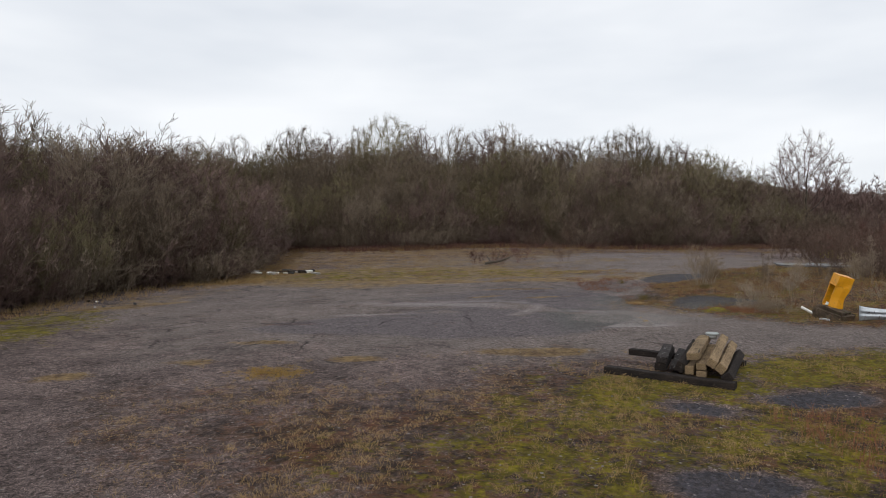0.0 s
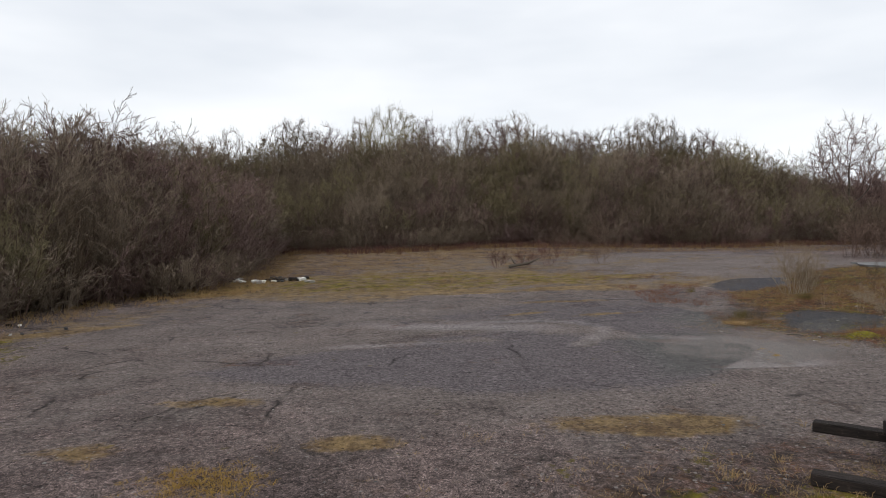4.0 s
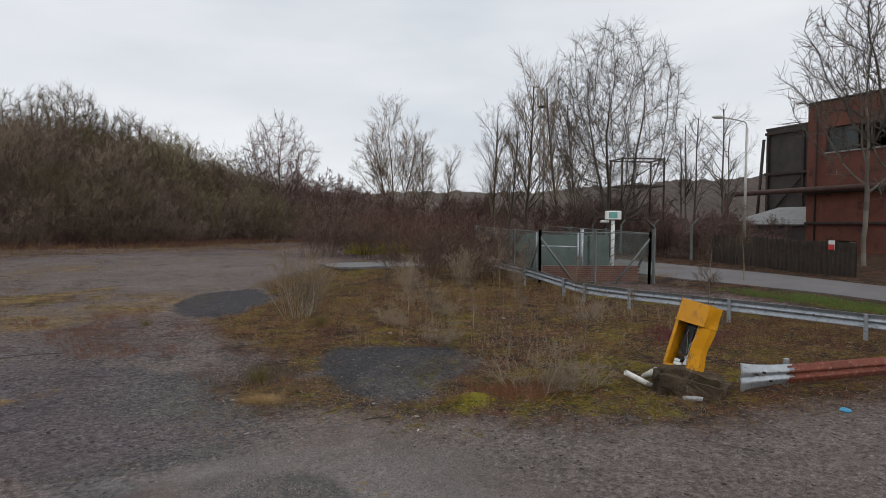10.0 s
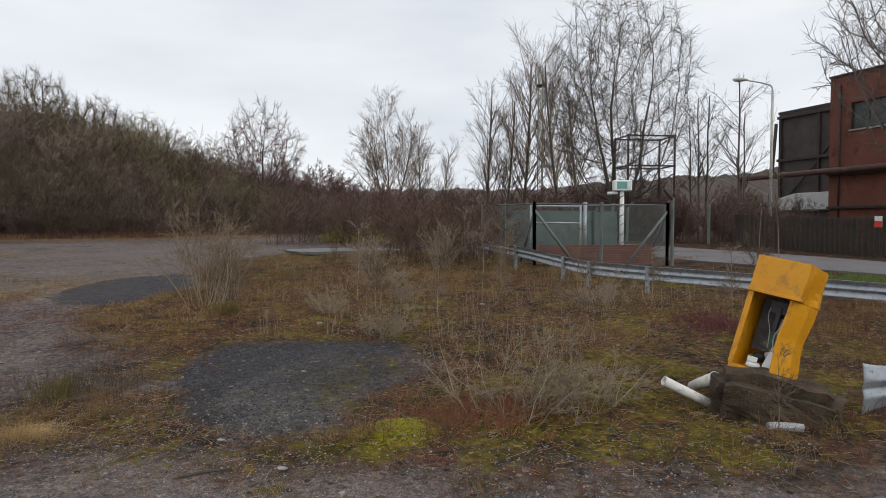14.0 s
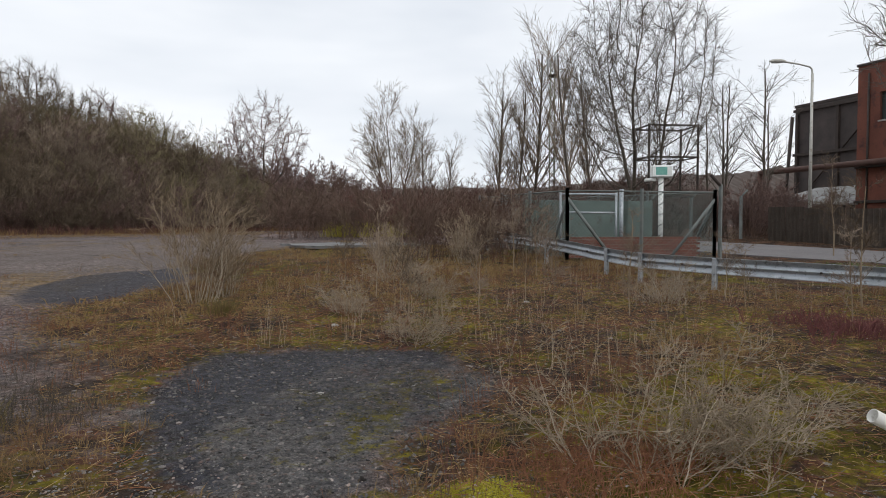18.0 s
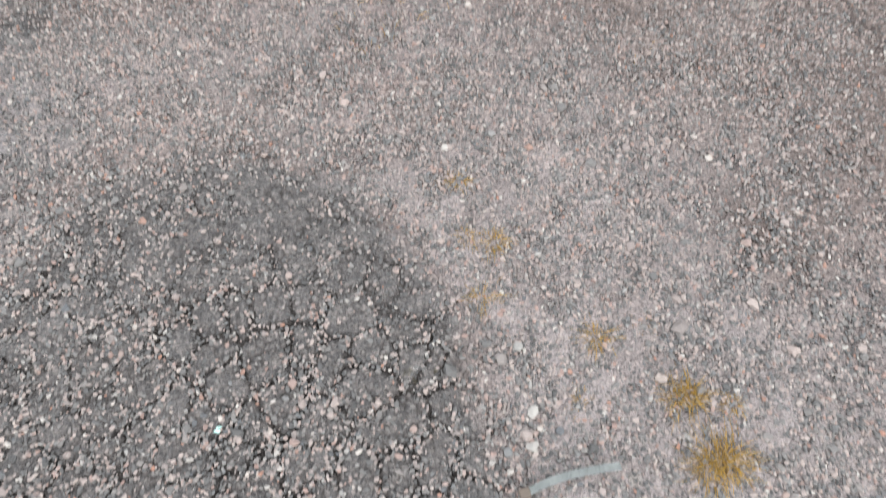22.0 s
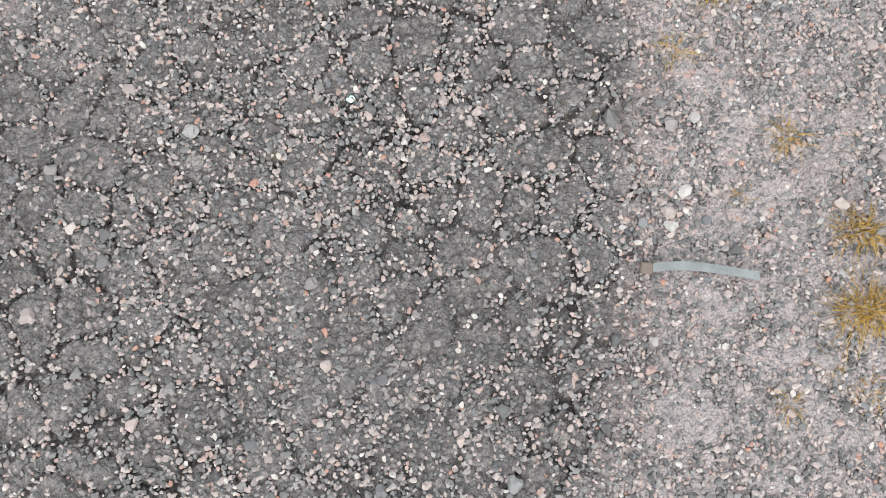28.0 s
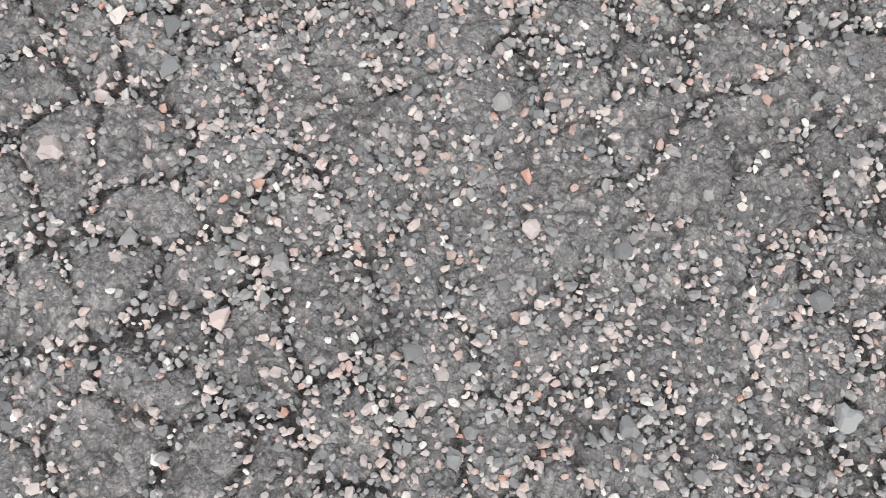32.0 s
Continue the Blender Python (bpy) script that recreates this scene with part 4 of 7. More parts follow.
def tree(name, seed, height, bole, radius, lobes, bark, twig, label, group="", count=900, step=0.42, rise=0.25, stems=1, low=0.5, fine=0.012, sprays=3, spray=0.8, flat=1.0):
    """A bare winter tree: a trunk with its limbs, and a crown of boughs and twigs."""
    rg = np.random.RandomState(seed)
    nodes, up = crown_nodes(rg, height, bole, radius, lobes, count, step, rise, stems, low, flat)
    n = len(nodes)
    load = np.zeros(n)
    kids = np.zeros(n, int)
    for i in range(n - 1, -1, -1):
        load[i] = max(load[i], 1.0)
        if up[i] >= 0:
            load[up[i]] += load[i]
            kids[up[i]] += 1
    thick = fine * 1.3 * load ** 0.47
    has = np.flatnonzero(up >= 0)
    segs = np.column_stack([nodes[up[has]], nodes[has], np.minimum(thick[up[has]], thick[has] * 1.35), thick[has]])
    heavy = thick[has] > fine * 5.5
    tips = np.flatnonzero((load < 14) & (up >= 0))
    tips = np.repeat(tips, sprays)
    axis = nodes[tips] - nodes[up[tips]]
    axis /= np.linalg.norm(axis, axis=1, keepdims=True)
    way = axis * 0.75 + rg.normal(0, 0.48, axis.shape) + np.array([0, 0, rise * 0.8])
    way /= np.linalg.norm(way, axis=1, keepdims=True)
    long = spray * rg.uniform(0.35, 1.15, (len(tips), 1))
    start = nodes[up[tips]] + (nodes[tips] - nodes[up[tips]]) * rg.uniform(0.2, 1, (len(tips), 1))
    knee = start + way * long * 0.5
    bend = way + rg.normal(0, 0.3, way.shape) + np.array([0, 0, 0.12])
    end = knee + bend * long * 0.5
    r = np.full(len(tips), fine)
    side = way + rg.normal(0, 0.6, way.shape)
    rows = [np.column_stack([start, knee, r, r * 0.75]), np.column_stack([knee, end, r * 0.75, r * 0.4]), np.column_stack([knee, knee + side * long * 0.4, r * 0.7, r * 0.4])]
    root = thing(name, pose(0, 0, -500), label, "tree", group)
    part("trunk", tubes("trunk", segs[heavy], 7), bark, root)
    part("crown", tubes("crown", np.concatenate([segs[~heavy]] + rows), 3), twig, root)
    return root


def stand(model, places, rng):
    """Trees at x, y with a height and a width share each."""
    for n, (x, y, k, w) in enumerate(places):
        m = pose(x, y, float(gz(np.float64(x), np.float64(y))) - 0.03, 0, 0, rng.uniform(0, 360)) @ Matrix.Diagonal((k * w, k * w, k, 1))
        (model if n == 0 else copy_thing(model, Matrix())).matrix_basis = m


prng = random.Random(11)
# the wood behind the yard
oaks = [tree("oak_tree", 20 + k, 10.0, 2.6, (4.6, 4.2, 4.9)[k], 6, M_BARK, (M_WOOD_TWIG, M_GREEN_TWIG, M_WOOD_TWIG)[k], "bare round-crowned tree in the wood edge", "trees of the wood", rise=0.06, count=2300, step=0.30, fine=0.0085, sprays=6, spray=0.62) for k in range(3)]
uprights = [tree("alder_tree", 40 + k, 10.0, 2.4, (3.0, 2.6)[k], 4, M_BARK, (M_THICKET, M_WOOD_TWIG)[k], "tall bare tree in the wood edge", "trees of the wood", count=1800, step=0.30, rise=0.25, fine=0.0085, sprays=6, spray=0.66) for k in range(2)]
spots = [[] for _ in range(5)]
# crests of the wood: x, height, width share, kind
crests = [(-74, 17, 1.0, 0), (-64, 16.5, 1.0, 2), (-55, 16, 1.0, 1), (-47, 15, 1.0, 0), (-40, 14.3, 1.0, 3), (-34, 14.5, 1.0, 2), (-28.5, 15.2, 0.9, 4), (-20.7, 16.7, 0.78, 0), (-15.5, 15.4, 0.8, 3),
          (-7.9, 18.2, 0.82, 1), (-12.0, 16.6, 0.7, 4), (-3.4, 16.6, 0.8, 3), (1.6, 16.4, 0.9, 4), (5.6, 16.2, 1.1, 3), (8.8, 17.2, 0.9, 4), (12.6, 15.6, 0.75, 2), (16.8, 14.9, 1.0, 3), (19.9, 15.4, 0.72, 0),
          (23.4, 14.3, 0.85, 4), (26.4, 17.0, 0.62, 2), (30.0, 14.6, 0.85, 1), (33.0, 15.0, 0.9, 3), (36.5, 13.6, 0.85, 1), (40.0, 12.0, 0.85, 4), (43.5, 10.4, 0.9, 1)]
for x, high, w, kind in crests:
    spots[kind].append((x, 95 + prng.uniform(-1.5, 1.5), high / 10, w))
    spots[prng.choice((0, 1, 2, 4))].append((x * 1.03 + prng.uniform(-2.2, 2.2), 98.5 + prng.uniform(-1, 1), high / 10 * prng.uniform(0.78, 0.90), 0.95))
    kind = prng.randrange(5)
    spots[kind].append((x * 1.07 + prng.uniform(0.5, 3.5), 103 + prng.uniform(-2, 2), high / 10 * prng.uniform(0.76, 0.88), 1.05))
    kind = prng.choice((1, 2, 3, 4))
    spots[kind].append((x * 0.96 + prng.uniform(-2.5, 2.5), 88 + prng.uniform(-2, 2), high / 10 * prng.uniform(0.62, 0.80), 1.1))
for model, some in zip(oaks + uprights, spots):
    stand(model, some, prng)
stand(tree("bare_tree", 61, 14.6, 3.0, 5.0, 5, M_BARK, M_THICKET, "lone bare tree with a spreading crown", count=900, step=0.42, rise=0.12, fine=0.013, sprays=4, spray=0.9), [(45.0, 84.0, 1.02, 1.0)], prng)

# thickets in front of the wood and along the side of the yard
brush = [plant("thicket_shrub", 80 + k, 16, 6.6, 0.035, SPEC_THICKET, (M_THICKET, M_WOOD_TWIG, M_THICKET)[k], (M_THICKET, M_WOOD_TWIG, M_GREEN_TWIG)[k],
               "dense bare brown shrub of many upright stems", "shrub", 0.42, 1.3, 0.0075, "thicket shrubs", "stem") for k in range(3)]
spots = [[], [], []]
edge = [(-18.2, 22), (-16.9, 29), (-15.7, 34), (-12.6, 38), (-13.6, 49), (-16.2, 62), (-16.5, 69)]
for (ax, ay), (bx, by) in zip(edge, edge[1:]):
    count = max(2, round(math.hypot(bx - ax, by - ay) / 1.5))
    for i in range(count):
        t = i / count
        for row, k in ((0, 0.72), (1, 0.92), (2, 1.05), (3, 1.12), (5, 1.12)):
            spots[prng.choice((0, 0, 0, 1, 2))].append((ax + (bx - ax) * t - 1.0 - row * 2.1 + prng.uniform(-0.8, 0.8), ay + (by - ay) * t + prng.uniform(-0.8, 0.8), k))
for i in range(40):
    x = -22 + i * 1.6
    y0 = 74 + 0.06 * max(0, x) + 3 * math.sin(x * 0.21)
    for row, k in ((0, 0.75), (1, 1.05), (2, 1.25)):
        spots[prng.choice((0, 1, 1, 2, 2))].append((x + prng.uniform(-0.8, 0.8), y0 + row * 4 + prng.uniform(-1.2, 1.2), k))
for i in range(46):
    x = -46 + i * 1.95
    spots[prng.choice((0, 1, 1, 2, 2))].append((x + prng.uniform(-1, 1), 88 + prng.uniform(-4, 3), prng.uniform(1.2, 1.5)))
for model, some in zip(brush, spots):
    set_out(model, some, prng)
bramble = [plant("bramble", 88 + k, 34, 2.6, 0.016, SPEC_BUSH, (M_THICKET, M_WOOD_TWIG)[k], (M_THICKET, M_WOOD_TWIG)[k], "tangled low brown brambles at the wood edge", "bramble", 1.1, 1.2, 0.008, "brambles", "stem") for k in range(2)]
spots = [[], []]
for (ax, ay), (bx, by) in zip(edge, edge[1:]):
    count = max(2, round(math.hypot(bx - ax, by - ay) / 1.1))
    for i in range(count):
        t = i / count
        for row, k in ((0, 0.7), (1, 1.1)):
            spots[prng.choice((0, 0, 1))].append((ax + (bx - ax) * t - 0.2 - row * 1.6 + prng.uniform(-0.5, 0.5), ay + (by - ay) * t + prng.uniform(-0.6, 0.6), k))
for i in range(60):
    x = -20 + i * 1.15
    for row, k in ((0, 0.9), (1, 1.5)):
        spots[prng.choice((0, 1, 1))].append((x + prng.uniform(-0.6, 0.6), 72.5 + 0.06 * max(0, x) + 3 * math.sin(x * 0.21) + row * 2.5 + prng.uniform(-1, 1), k))
for model, some in zip(bramble, spots):
    set_out(model, some, prng)
scrub = plant("red_scrub", 95, 16, 2.5, 0.014, SPEC_BUSH, M_RED_TWIG, M_RED_TWIG, "low scrub of reddish brown bare twigs", "shrub", 0.6, 0.9, 0.005, "red scrub", "stem")
brown = plant("brown_scrub", 96, 13, 2.6, 0.014, SPEC_BUSH, M_SCRUB, M_SCRUB, "low scrub of dull brown bare twigs", "shrub", 0.7, 0.8, 0.005, "brown scrub", "stem")
some, dull = [], []
for i in range(70):
    t = prng.random()
    x, y, k = 24 + 34 * t + prng.uniform(-4, 4), 46 + 24 * t + prng.uniform(-6, 8), prng.uniform(0.7, 1.2)
    (some if x - 0.55 * y > 5 and prng.random() < 0.75 else dull).append((x, y, k))
for i in range(30):
    x, y, k = prng.uniform(44, 75), prng.uniform(62, 84), prng.uniform(1.0, 1.6)
    (some if x > 60 else dull).append((x, y, k))
for i in range(18):
    (some if i % 3 == 0 else dull).append((prng.uniform(23.5, 30), prng.uniform(34.5, 44), prng.uniform(0.75, 1.0)))
dull += [(22.0, 34.4, 0.85), (22.2, 33.4, 0.75), (23.4, 35.2, 0.9), (21.4, 34.0, 0.8), (20.2, 35.4, 0.7), (24.6, 37.4, 1.05), (22.4, 36.8, 0.95), (26.0, 39.6, 1.1), (21.2, 37.4, 0.8), (23.3, 38.4, 0.9)]
dull = [q for q in dull if math.hypot(q[0] - 30.6, q[1] - 49.8) > 2.6 and math.hypot(q[0] - 23.4, q[1] - 42.2) > 3.0 and abs((q[0] - 23.5) * 0.72 - (q[1] - 42) * 0.62) > 0.0]
some += [(3.9, 46.8, 0.55), (5.6, 48.2, 0.6), (2.4, 47.6, 0.5)]
dull += [(7.8, 58.5, 0.95), (12.3, 60.0, 1.25), (9.8, 60.5, 0.6), (14.2, 61.5, 0.6), (8.8, 48.6, 0.5)]
# the gap through which the dumped rubbish shows
some, dull = [[q for q in rows if q[1] < 50 or abs((q[0] - 0.2) * 0.818 - (q[1] - 16.5) * 0.576) > 1.9] for rows in (some, dull)]
set_out(scrub, some, prng)
set_out(brown, dull, prng)
belt = plant("far_shrub", 99, 12, 5.5, 0.04, SPEC_THICKET, M_SCRUB, M_THICKET, "brown bare scrub in the distance", "shrub", 0.5, 1.2, 0.012, "far scrub", "stem")
some = []
for i in range(70):
    t = prng.random()
    some.append((52 + 60 * t + prng.uniform(-6, 6), 92 + 26 * math.sin(t * 3) + prng.uniform(-6, 10), prng.uniform(0.8, 1.5)))
for i in range(46):
    t = i / 46
    some.append((45 + 60 * t + prng.uniform(-2, 2), 45 + 24 * t + prng.uniform(-5, 5), prng.uniform(0.4, 0.85)))
for i in range(16):
    some.append((44 + i * 0.75 + prng.uniform(-0.8, 0.8), 31 + i * 0.55 + prng.uniform(-1.5, 1.5), prng.uniform(0.3, 0.55)))
for i in range(16):
    t = i / 16
    some.append((40.5 + 9 * t + prng.uniform(-0.6, 0.6), 33 + 14 * t + prng.uniform(-0.8, 0.8), prng.uniform(0.3, 0.5)))
set_out(belt, some, prng)

# trees round the fenced compound and the works
prng = random.Random(23)
stand(tree("alder_tree", 121, 15.8, 1.6, 5.3, 5, M_BARK, M_BARK, "large bare many-stemmed tree behind the fence", count=2400, step=0.36, rise=0.10, stems=3, low=0.9, fine=0.0085, sprays=4, spray=0.9), [(43.6, 40.6, 1.04, 1.03)], prng)
poplar = plant("poplar_tree", 131, 1, 14.6, 0.16, SPEC_COLUMN, M_BARK, M_WOOD_TWIG, "slender upright bare poplar tree", "tree", thin=0.0075, group="poplars")
set_out(poplar, [(43.7, 51.4, 0.68), (51.3, 55.8, 0.80), (55.5, 57.1, 1.06), (52.9, 51.3, 1.0), (55.8, 51.2, 0.9), (107, 123, 1.35), (110, 120, 1.15)], prng, (0.97, 1.03))
set_out(plant("alder_tree", 135, 3, 21.5, 0.28, SPEC_ALDER, M_BARK, M_WOOD_TWIG, "broad bare tree standing beyond the yard", "tree", 0.2, 0.5, 0.017), [(101, 126, 1.1)], prng, (1, 1))
set_out(plant("birch_tree", 141, 1, 11.0, 0.11, SPEC_BIRCH, M_BARK, M_BARK, "thin bare birch beside the road", "tree", thin=0.004, group="birches"),
        [(52, 36.6, 0.9), (56, 37.6, 0.95), (48, 37.5, 0.8), (60, 42, 1.0), (50, 42.5, 0.8), (66, 46, 1.0)], prng)
stand(tree("roadside_tree", 151, 15.0, 5.0, 4.8, 5, M_BIRCHBARK, M_BARK, "bare tree with a pale trunk in front of the brick works", "trees by the works", count=600, step=0.46, rise=0.3, stems=1, low=0.7, fine=0.0115, sprays=3, spray=0.9), [(42.2, 25.4, 0.95, 0.95), (43.4, 24.6, 1.1, 1.0)], random.Random(8))

# bushes and saplings in the island
bush = plant("pale_bush", 161, 26, 2.0, 0.0095, SPEC_BUSH, M_PALE_STEM, M_PALE_TWIG, "pale bare bush of upright stems in the dry grass", "bush", 0.5, 0.35, 0.0029, "pale bushes", "stem")
set_out(bush, [(12.1, 31.9, 0.95), (12.8, 32.3, 0.62), (20.6, 33.6, 0.7), (17.6, 33.4, 0.6)], prng, (0.95, 1.05))
low_bush = plant("low_bush", 174, 17, 1.12, 0.0072, SPEC_LOW, M_PALE_STEM, M_BUSH_TWIG, "low spreading pale thorny bush", "bush", 0.8, 0.4, 0.0023, "low bushes", "stem")
set_out(low_bush, [(10.82, 23.38, 0.95), (11.5, 22.9, 0.75), (12.5, 27.1, 0.62), (15.2, 29.6, 0.7), (13.2, 29.3, 0.6), (17.4, 26.4, 0.7), (16.2, 31.5, 0.8)], prng, (0.9, 1.1))
sapling = plant("sapling", 181, 1, 1.9, 0.014, SPEC_BIRCH, M_PALE_TWIG, M_LOWTWIG, "thin pale bare sapling in the grass", "sapling", thin=0.0017, group="saplings", stem_name="stem")
set_out(sapling, [(19.2, 24.0, 1.15), (11.85, 21.32, 0.42), (16.2, 28.3, 0.6), (14.2, 27.6, 0.5), (18.3, 29.4, 0.8), (19.2, 28.0, 0.7), (17.8, 30.8, 0.6), (30.5, 27.2, 1.4), (16.9, 23.6, 0.7), (13.4, 28.2, 0.55), (13.9, 28.9, 0.7), (14.6, 30.3, 0.75), (15.6, 27.3, 0.55), (15.9, 26.2, 0.5), (16.7, 29.9, 0.7),
                  (18.4, 27.2, 0.6), (19.4, 30.4, 0.9), (20.1, 31.6, 1.0), (20.8, 33.0, 1.1), (21.6, 31.9, 0.9), (15.1, 31.8, 0.7), (17.9, 25.3, 0.55), (18.9, 26.0, 0.6)], prng)


def blades(name, mat, places, count, height, lean, seed, label, width=0.004, spread=0.12):
    """Tufts of thin blades, all in one mesh."""
    rg = np.random.RandomState(seed)
    p = np.repeat(np.asarray(places, float), count, 0)
    n = len(p)
    turn, out = rg.uniform(0, 2 * np.pi, n), np.abs(rg.normal(0, 1, n))
    h = height * p[:, 2] * rg.uniform(0.45, 1.1, n)
    bx, by = p[:, 0] + np.cos(turn) * out * spread * p[:, 2] * 0.6, p[:, 1] + np.sin(turn) * out * spread * p[:, 2] * 0.6
    bz = ground_height(bx, by) - 0.01
    tilt = lean * rg.uniform(0.2, 1.3, n)
    dirx, diry = np.cos(turn + rg.normal(0, 0.6, n)) * tilt, np.sin(turn + rg.normal(0, 0.6, n)) * tilt
    mid = np.stack([bx + dirx * h * 0.4, by + diry * h * 0.4, bz + h * 0.6], 1)
    tip = np.stack([bx + dirx * h * 1.1, by + diry * h * 1.1, bz + h * (1 - 0.35 * tilt)], 1)
    base = np.stack([bx, by, bz], 1)
    w = width * p[:, 2] ** 0.5
    segs = np.concatenate([np.column_stack([base, mid, w, w * 0.8]), np.column_stack([mid, tip, w * 0.8, w * 0.2])])
    return tagged(part(name, tubes(name, segs, 3), mat), label, "grass", kind="stuff")


def scatter(n, box, keep, seed, size=(0.6, 1.3)):
    rg = np.random.RandomState(seed)
    x, y = rg.uniform(box[0], box[1], n), rg.uniform(box[2], box[3], n)
    k = keep(x, y)
    ok = rg.uniform(0, 1, n) < k
    return np.column_stack([x[ok], y[ok], rg.uniform(size[0], size[1], ok.sum())])


def on_island(x, y):
    m, th, tar, pale, wet = fields(x, y)
    return np.clip(th * 1.5 - 0.35, 0, 1) * (wet < 0.3)


def clumpy(x, y):
    return on_island(x, y) * soft(fbm(x * 0.7, y * 0.7, 17) - 0.53, 0.12)


def reddish(x, y):
    return on_island(x, y) * soft(fbm(x * 0.35, y * 0.35, 23) - 0.52, 0.2)


blades("dry_grass", M_STRAW, scatter(8000, (6, 24, 19, 40), clumpy, 1), 10, 0.17, 0.8, 2, "straw-coloured dry grass tufts", 0.0020)
blades("dry_weeds", M_RUSTWEED, scatter(7000, (6, 24, 18, 40), reddish, 3), 6, 0.24, 0.4, 4, "rust-brown dead weed stems", 0.0024)
blades("short_turf", M_RUSH, scatter(9000, (6, 22, 19, 36), lambda x, y: on_island(x, y) * soft(fbm(x * 1.1, y * 1.1, 33) - 0.53, 0.1), 5), 8, 0.05, 1.1, 6, "short olive turf in the dirt", 0.0022)
blades("far_grass", M_STRAW, scatter(16000, (-16, 34, 26, 76), lambda x, y: on_island(x, y) * soft(fbm(x * 0.3, y * 0.3, 29) - 0.45, 0.2) * (y > 30), 7), 9, 0.13, 1.2, 8, "yellowed grass across the back of the yard", 0.007, 0.35)
blades("thicket_edge_grass", M_STRAW, scatter(5000, (-20, -8, 16, 50), lambda x, y: soft(inside(x, y, THICKET) + 2.2, 1.5) * soft(-inside(x, y, THICKET) + 0.6, 1) * 0.5, 9), 8, 0.25, 0.7, 10, "dry grass along the thicket", 0.005, 0.2)
blades("moss_cushion", M_MOSSBLADE, scatter(30000, (-3, 12, 7, 25), lambda x, y: np.clip(fields(x, y)[0] * 2 - 0.75, 0, 1) * soft(fbm(x * 1.3, y * 1.3, 77) - 0.5, 0.15), 11), 6, 0.04, 1.1, 12, "yellow-green moss cushions", 0.0035, 0.09)
rg_m = np.random.RandomState(60)
cush = np.column_stack([9.62 + rg_m.normal(0, 0.2, 420), 23.63 + rg_m.normal(0, 0.15, 420), rg_m.uniform(0.6, 1.2, 420)])
blades("bright_moss", M_MOSSBLADE, cush, 30, 0.018, 1.3, 61, "bright yellow-green moss hummock", 0.003, 0.07)
blades("front_grass", M_STRAW, scatter(9000, (-6, 14, 6, 17), lambda x, y: on_island(x, y) * soft(fbm(x * 0.8, y * 0.8, 41) - 0.48, 0.2) + 0.02, 13), 9, 0.12, 0.9, 14, "thin dry grass in the moss", 0.0024)
blades("front_weeds", M_RUSTWEED, scatter(700, (5.5, 14, 6, 11.5), lambda x, y: soft(fbm(x * 0.5, y * 0.5, 43) - 0.46, 0.2), 45), 6, 0.34, 0.35, 46, "rust-brown weeds beside the puddles", 0.0035)
blades("rush_tuft", M_RUSH, [(8.0, 26.9, 1.0), (8.1, 27.0, 1.0), (11.9, 30.6, 1.0), (11.8, 30.5, 0.9), (12.0, 30.7, 0.8), (8.9, 33.5, 0.8), (14.2, 33.0, 0.8)], 110, 0.32, 0.45, 15, "green rush tufts", 0.0022, 0.22)
rg_s = np.random.RandomState(66)
beds = np.column_stack([7.75 + rg_s.normal(0, 0.42, 70), 26.15 + rg_s.normal(0, 0.36, 70), rg_s.uniform(0.5, 1.2, 70)])[:38]
blades("bleached_grass", M_STRAW, beds, 30, 0.16, 0.75, 67, "bleached standing grass round the tussock", 0.0018, 0.16)
blades("edge_grass", M_STRAW, scatter(900, (5.6, 10.6, 22.6, 26.0), lambda x, y: soft(-np.abs(inside(x, y, ISLAND) + 0.5) + 0.6, 0.8) * soft(fbm(x * 1.4, y * 1.4, 98) - 0.44, 0.15), 99), 9, 0.055, 0.8, 100, "thin short grass at the edge of the chippings", 0.0014, 0.14)
stalks = np.column_stack([8.35 + rg_s.normal(0, 0.4, 60), 27.2 + rg_s.normal(0, 0.5, 60), rg_s.uniform(0.5, 1.2, 60)])
blades("dark_stalks", M_BARK, stalks, 8, 0.30, 0.4, 68, "dark dead stalks in the dirt", 0.002, 0.16)
blades("straw_tussock", M_STRAW, [(7.45, 25.95, 1.0), (7.55, 25.85, 1.0), (7.4, 26.05, 0.9)], 260, 0.13, 1.3, 16, "bleached straw tussock", 0.0018, 0.22)


def patchy_weeds(x, y):
    return on_island(x, y) * soft(fbm(x * 0.5, y * 0.5, 63) - 0.52, 0.12)


rg_d = np.random.RandomState(70)
dock = np.column_stack([16.8 + rg_d.normal(0, 0.45, 90), 23.5 + rg_d.normal(0, 0.45, 90), rg_d.uniform(0.6, 1.2, 90)])
blades("red_weeds", M_DOCK, dock, 12, 0.26, 0.7, 71, "wine-red dead weeds in the grass", 0.004)
under = np.column_stack([10.7 + rg_d.normal(0, 0.45, 170), 23.4 + rg_d.normal(0, 0.3, 170), rg_d.uniform(0.6, 1.2, 170)])
blades("bush_undergrowth", M_RUSTWEED, under, 10, 0.2, 0.9, 72, "red-brown dead stems under the low bush", 0.002)
blades("weed_stems", M_PALE_TWIG, scatter(900, (11, 24, 24, 38), patchy_weeds, 73), 3, 0.45, 0.35, 74, "tall pale dead weed stems", 0.0022, 0.2)
blades("brown_weed_stems", M_RED_TWIG, scatter(2200, (6.5, 24, 20, 38), lambda x, y: on_island(x, y) * soft(fbm(x * 0.4, y * 0.4, 67) - 0.54, 0.12), 75), 4, 0.30, 0.4, 76, "brown upright dead weed stems", 0.0022, 0.2)
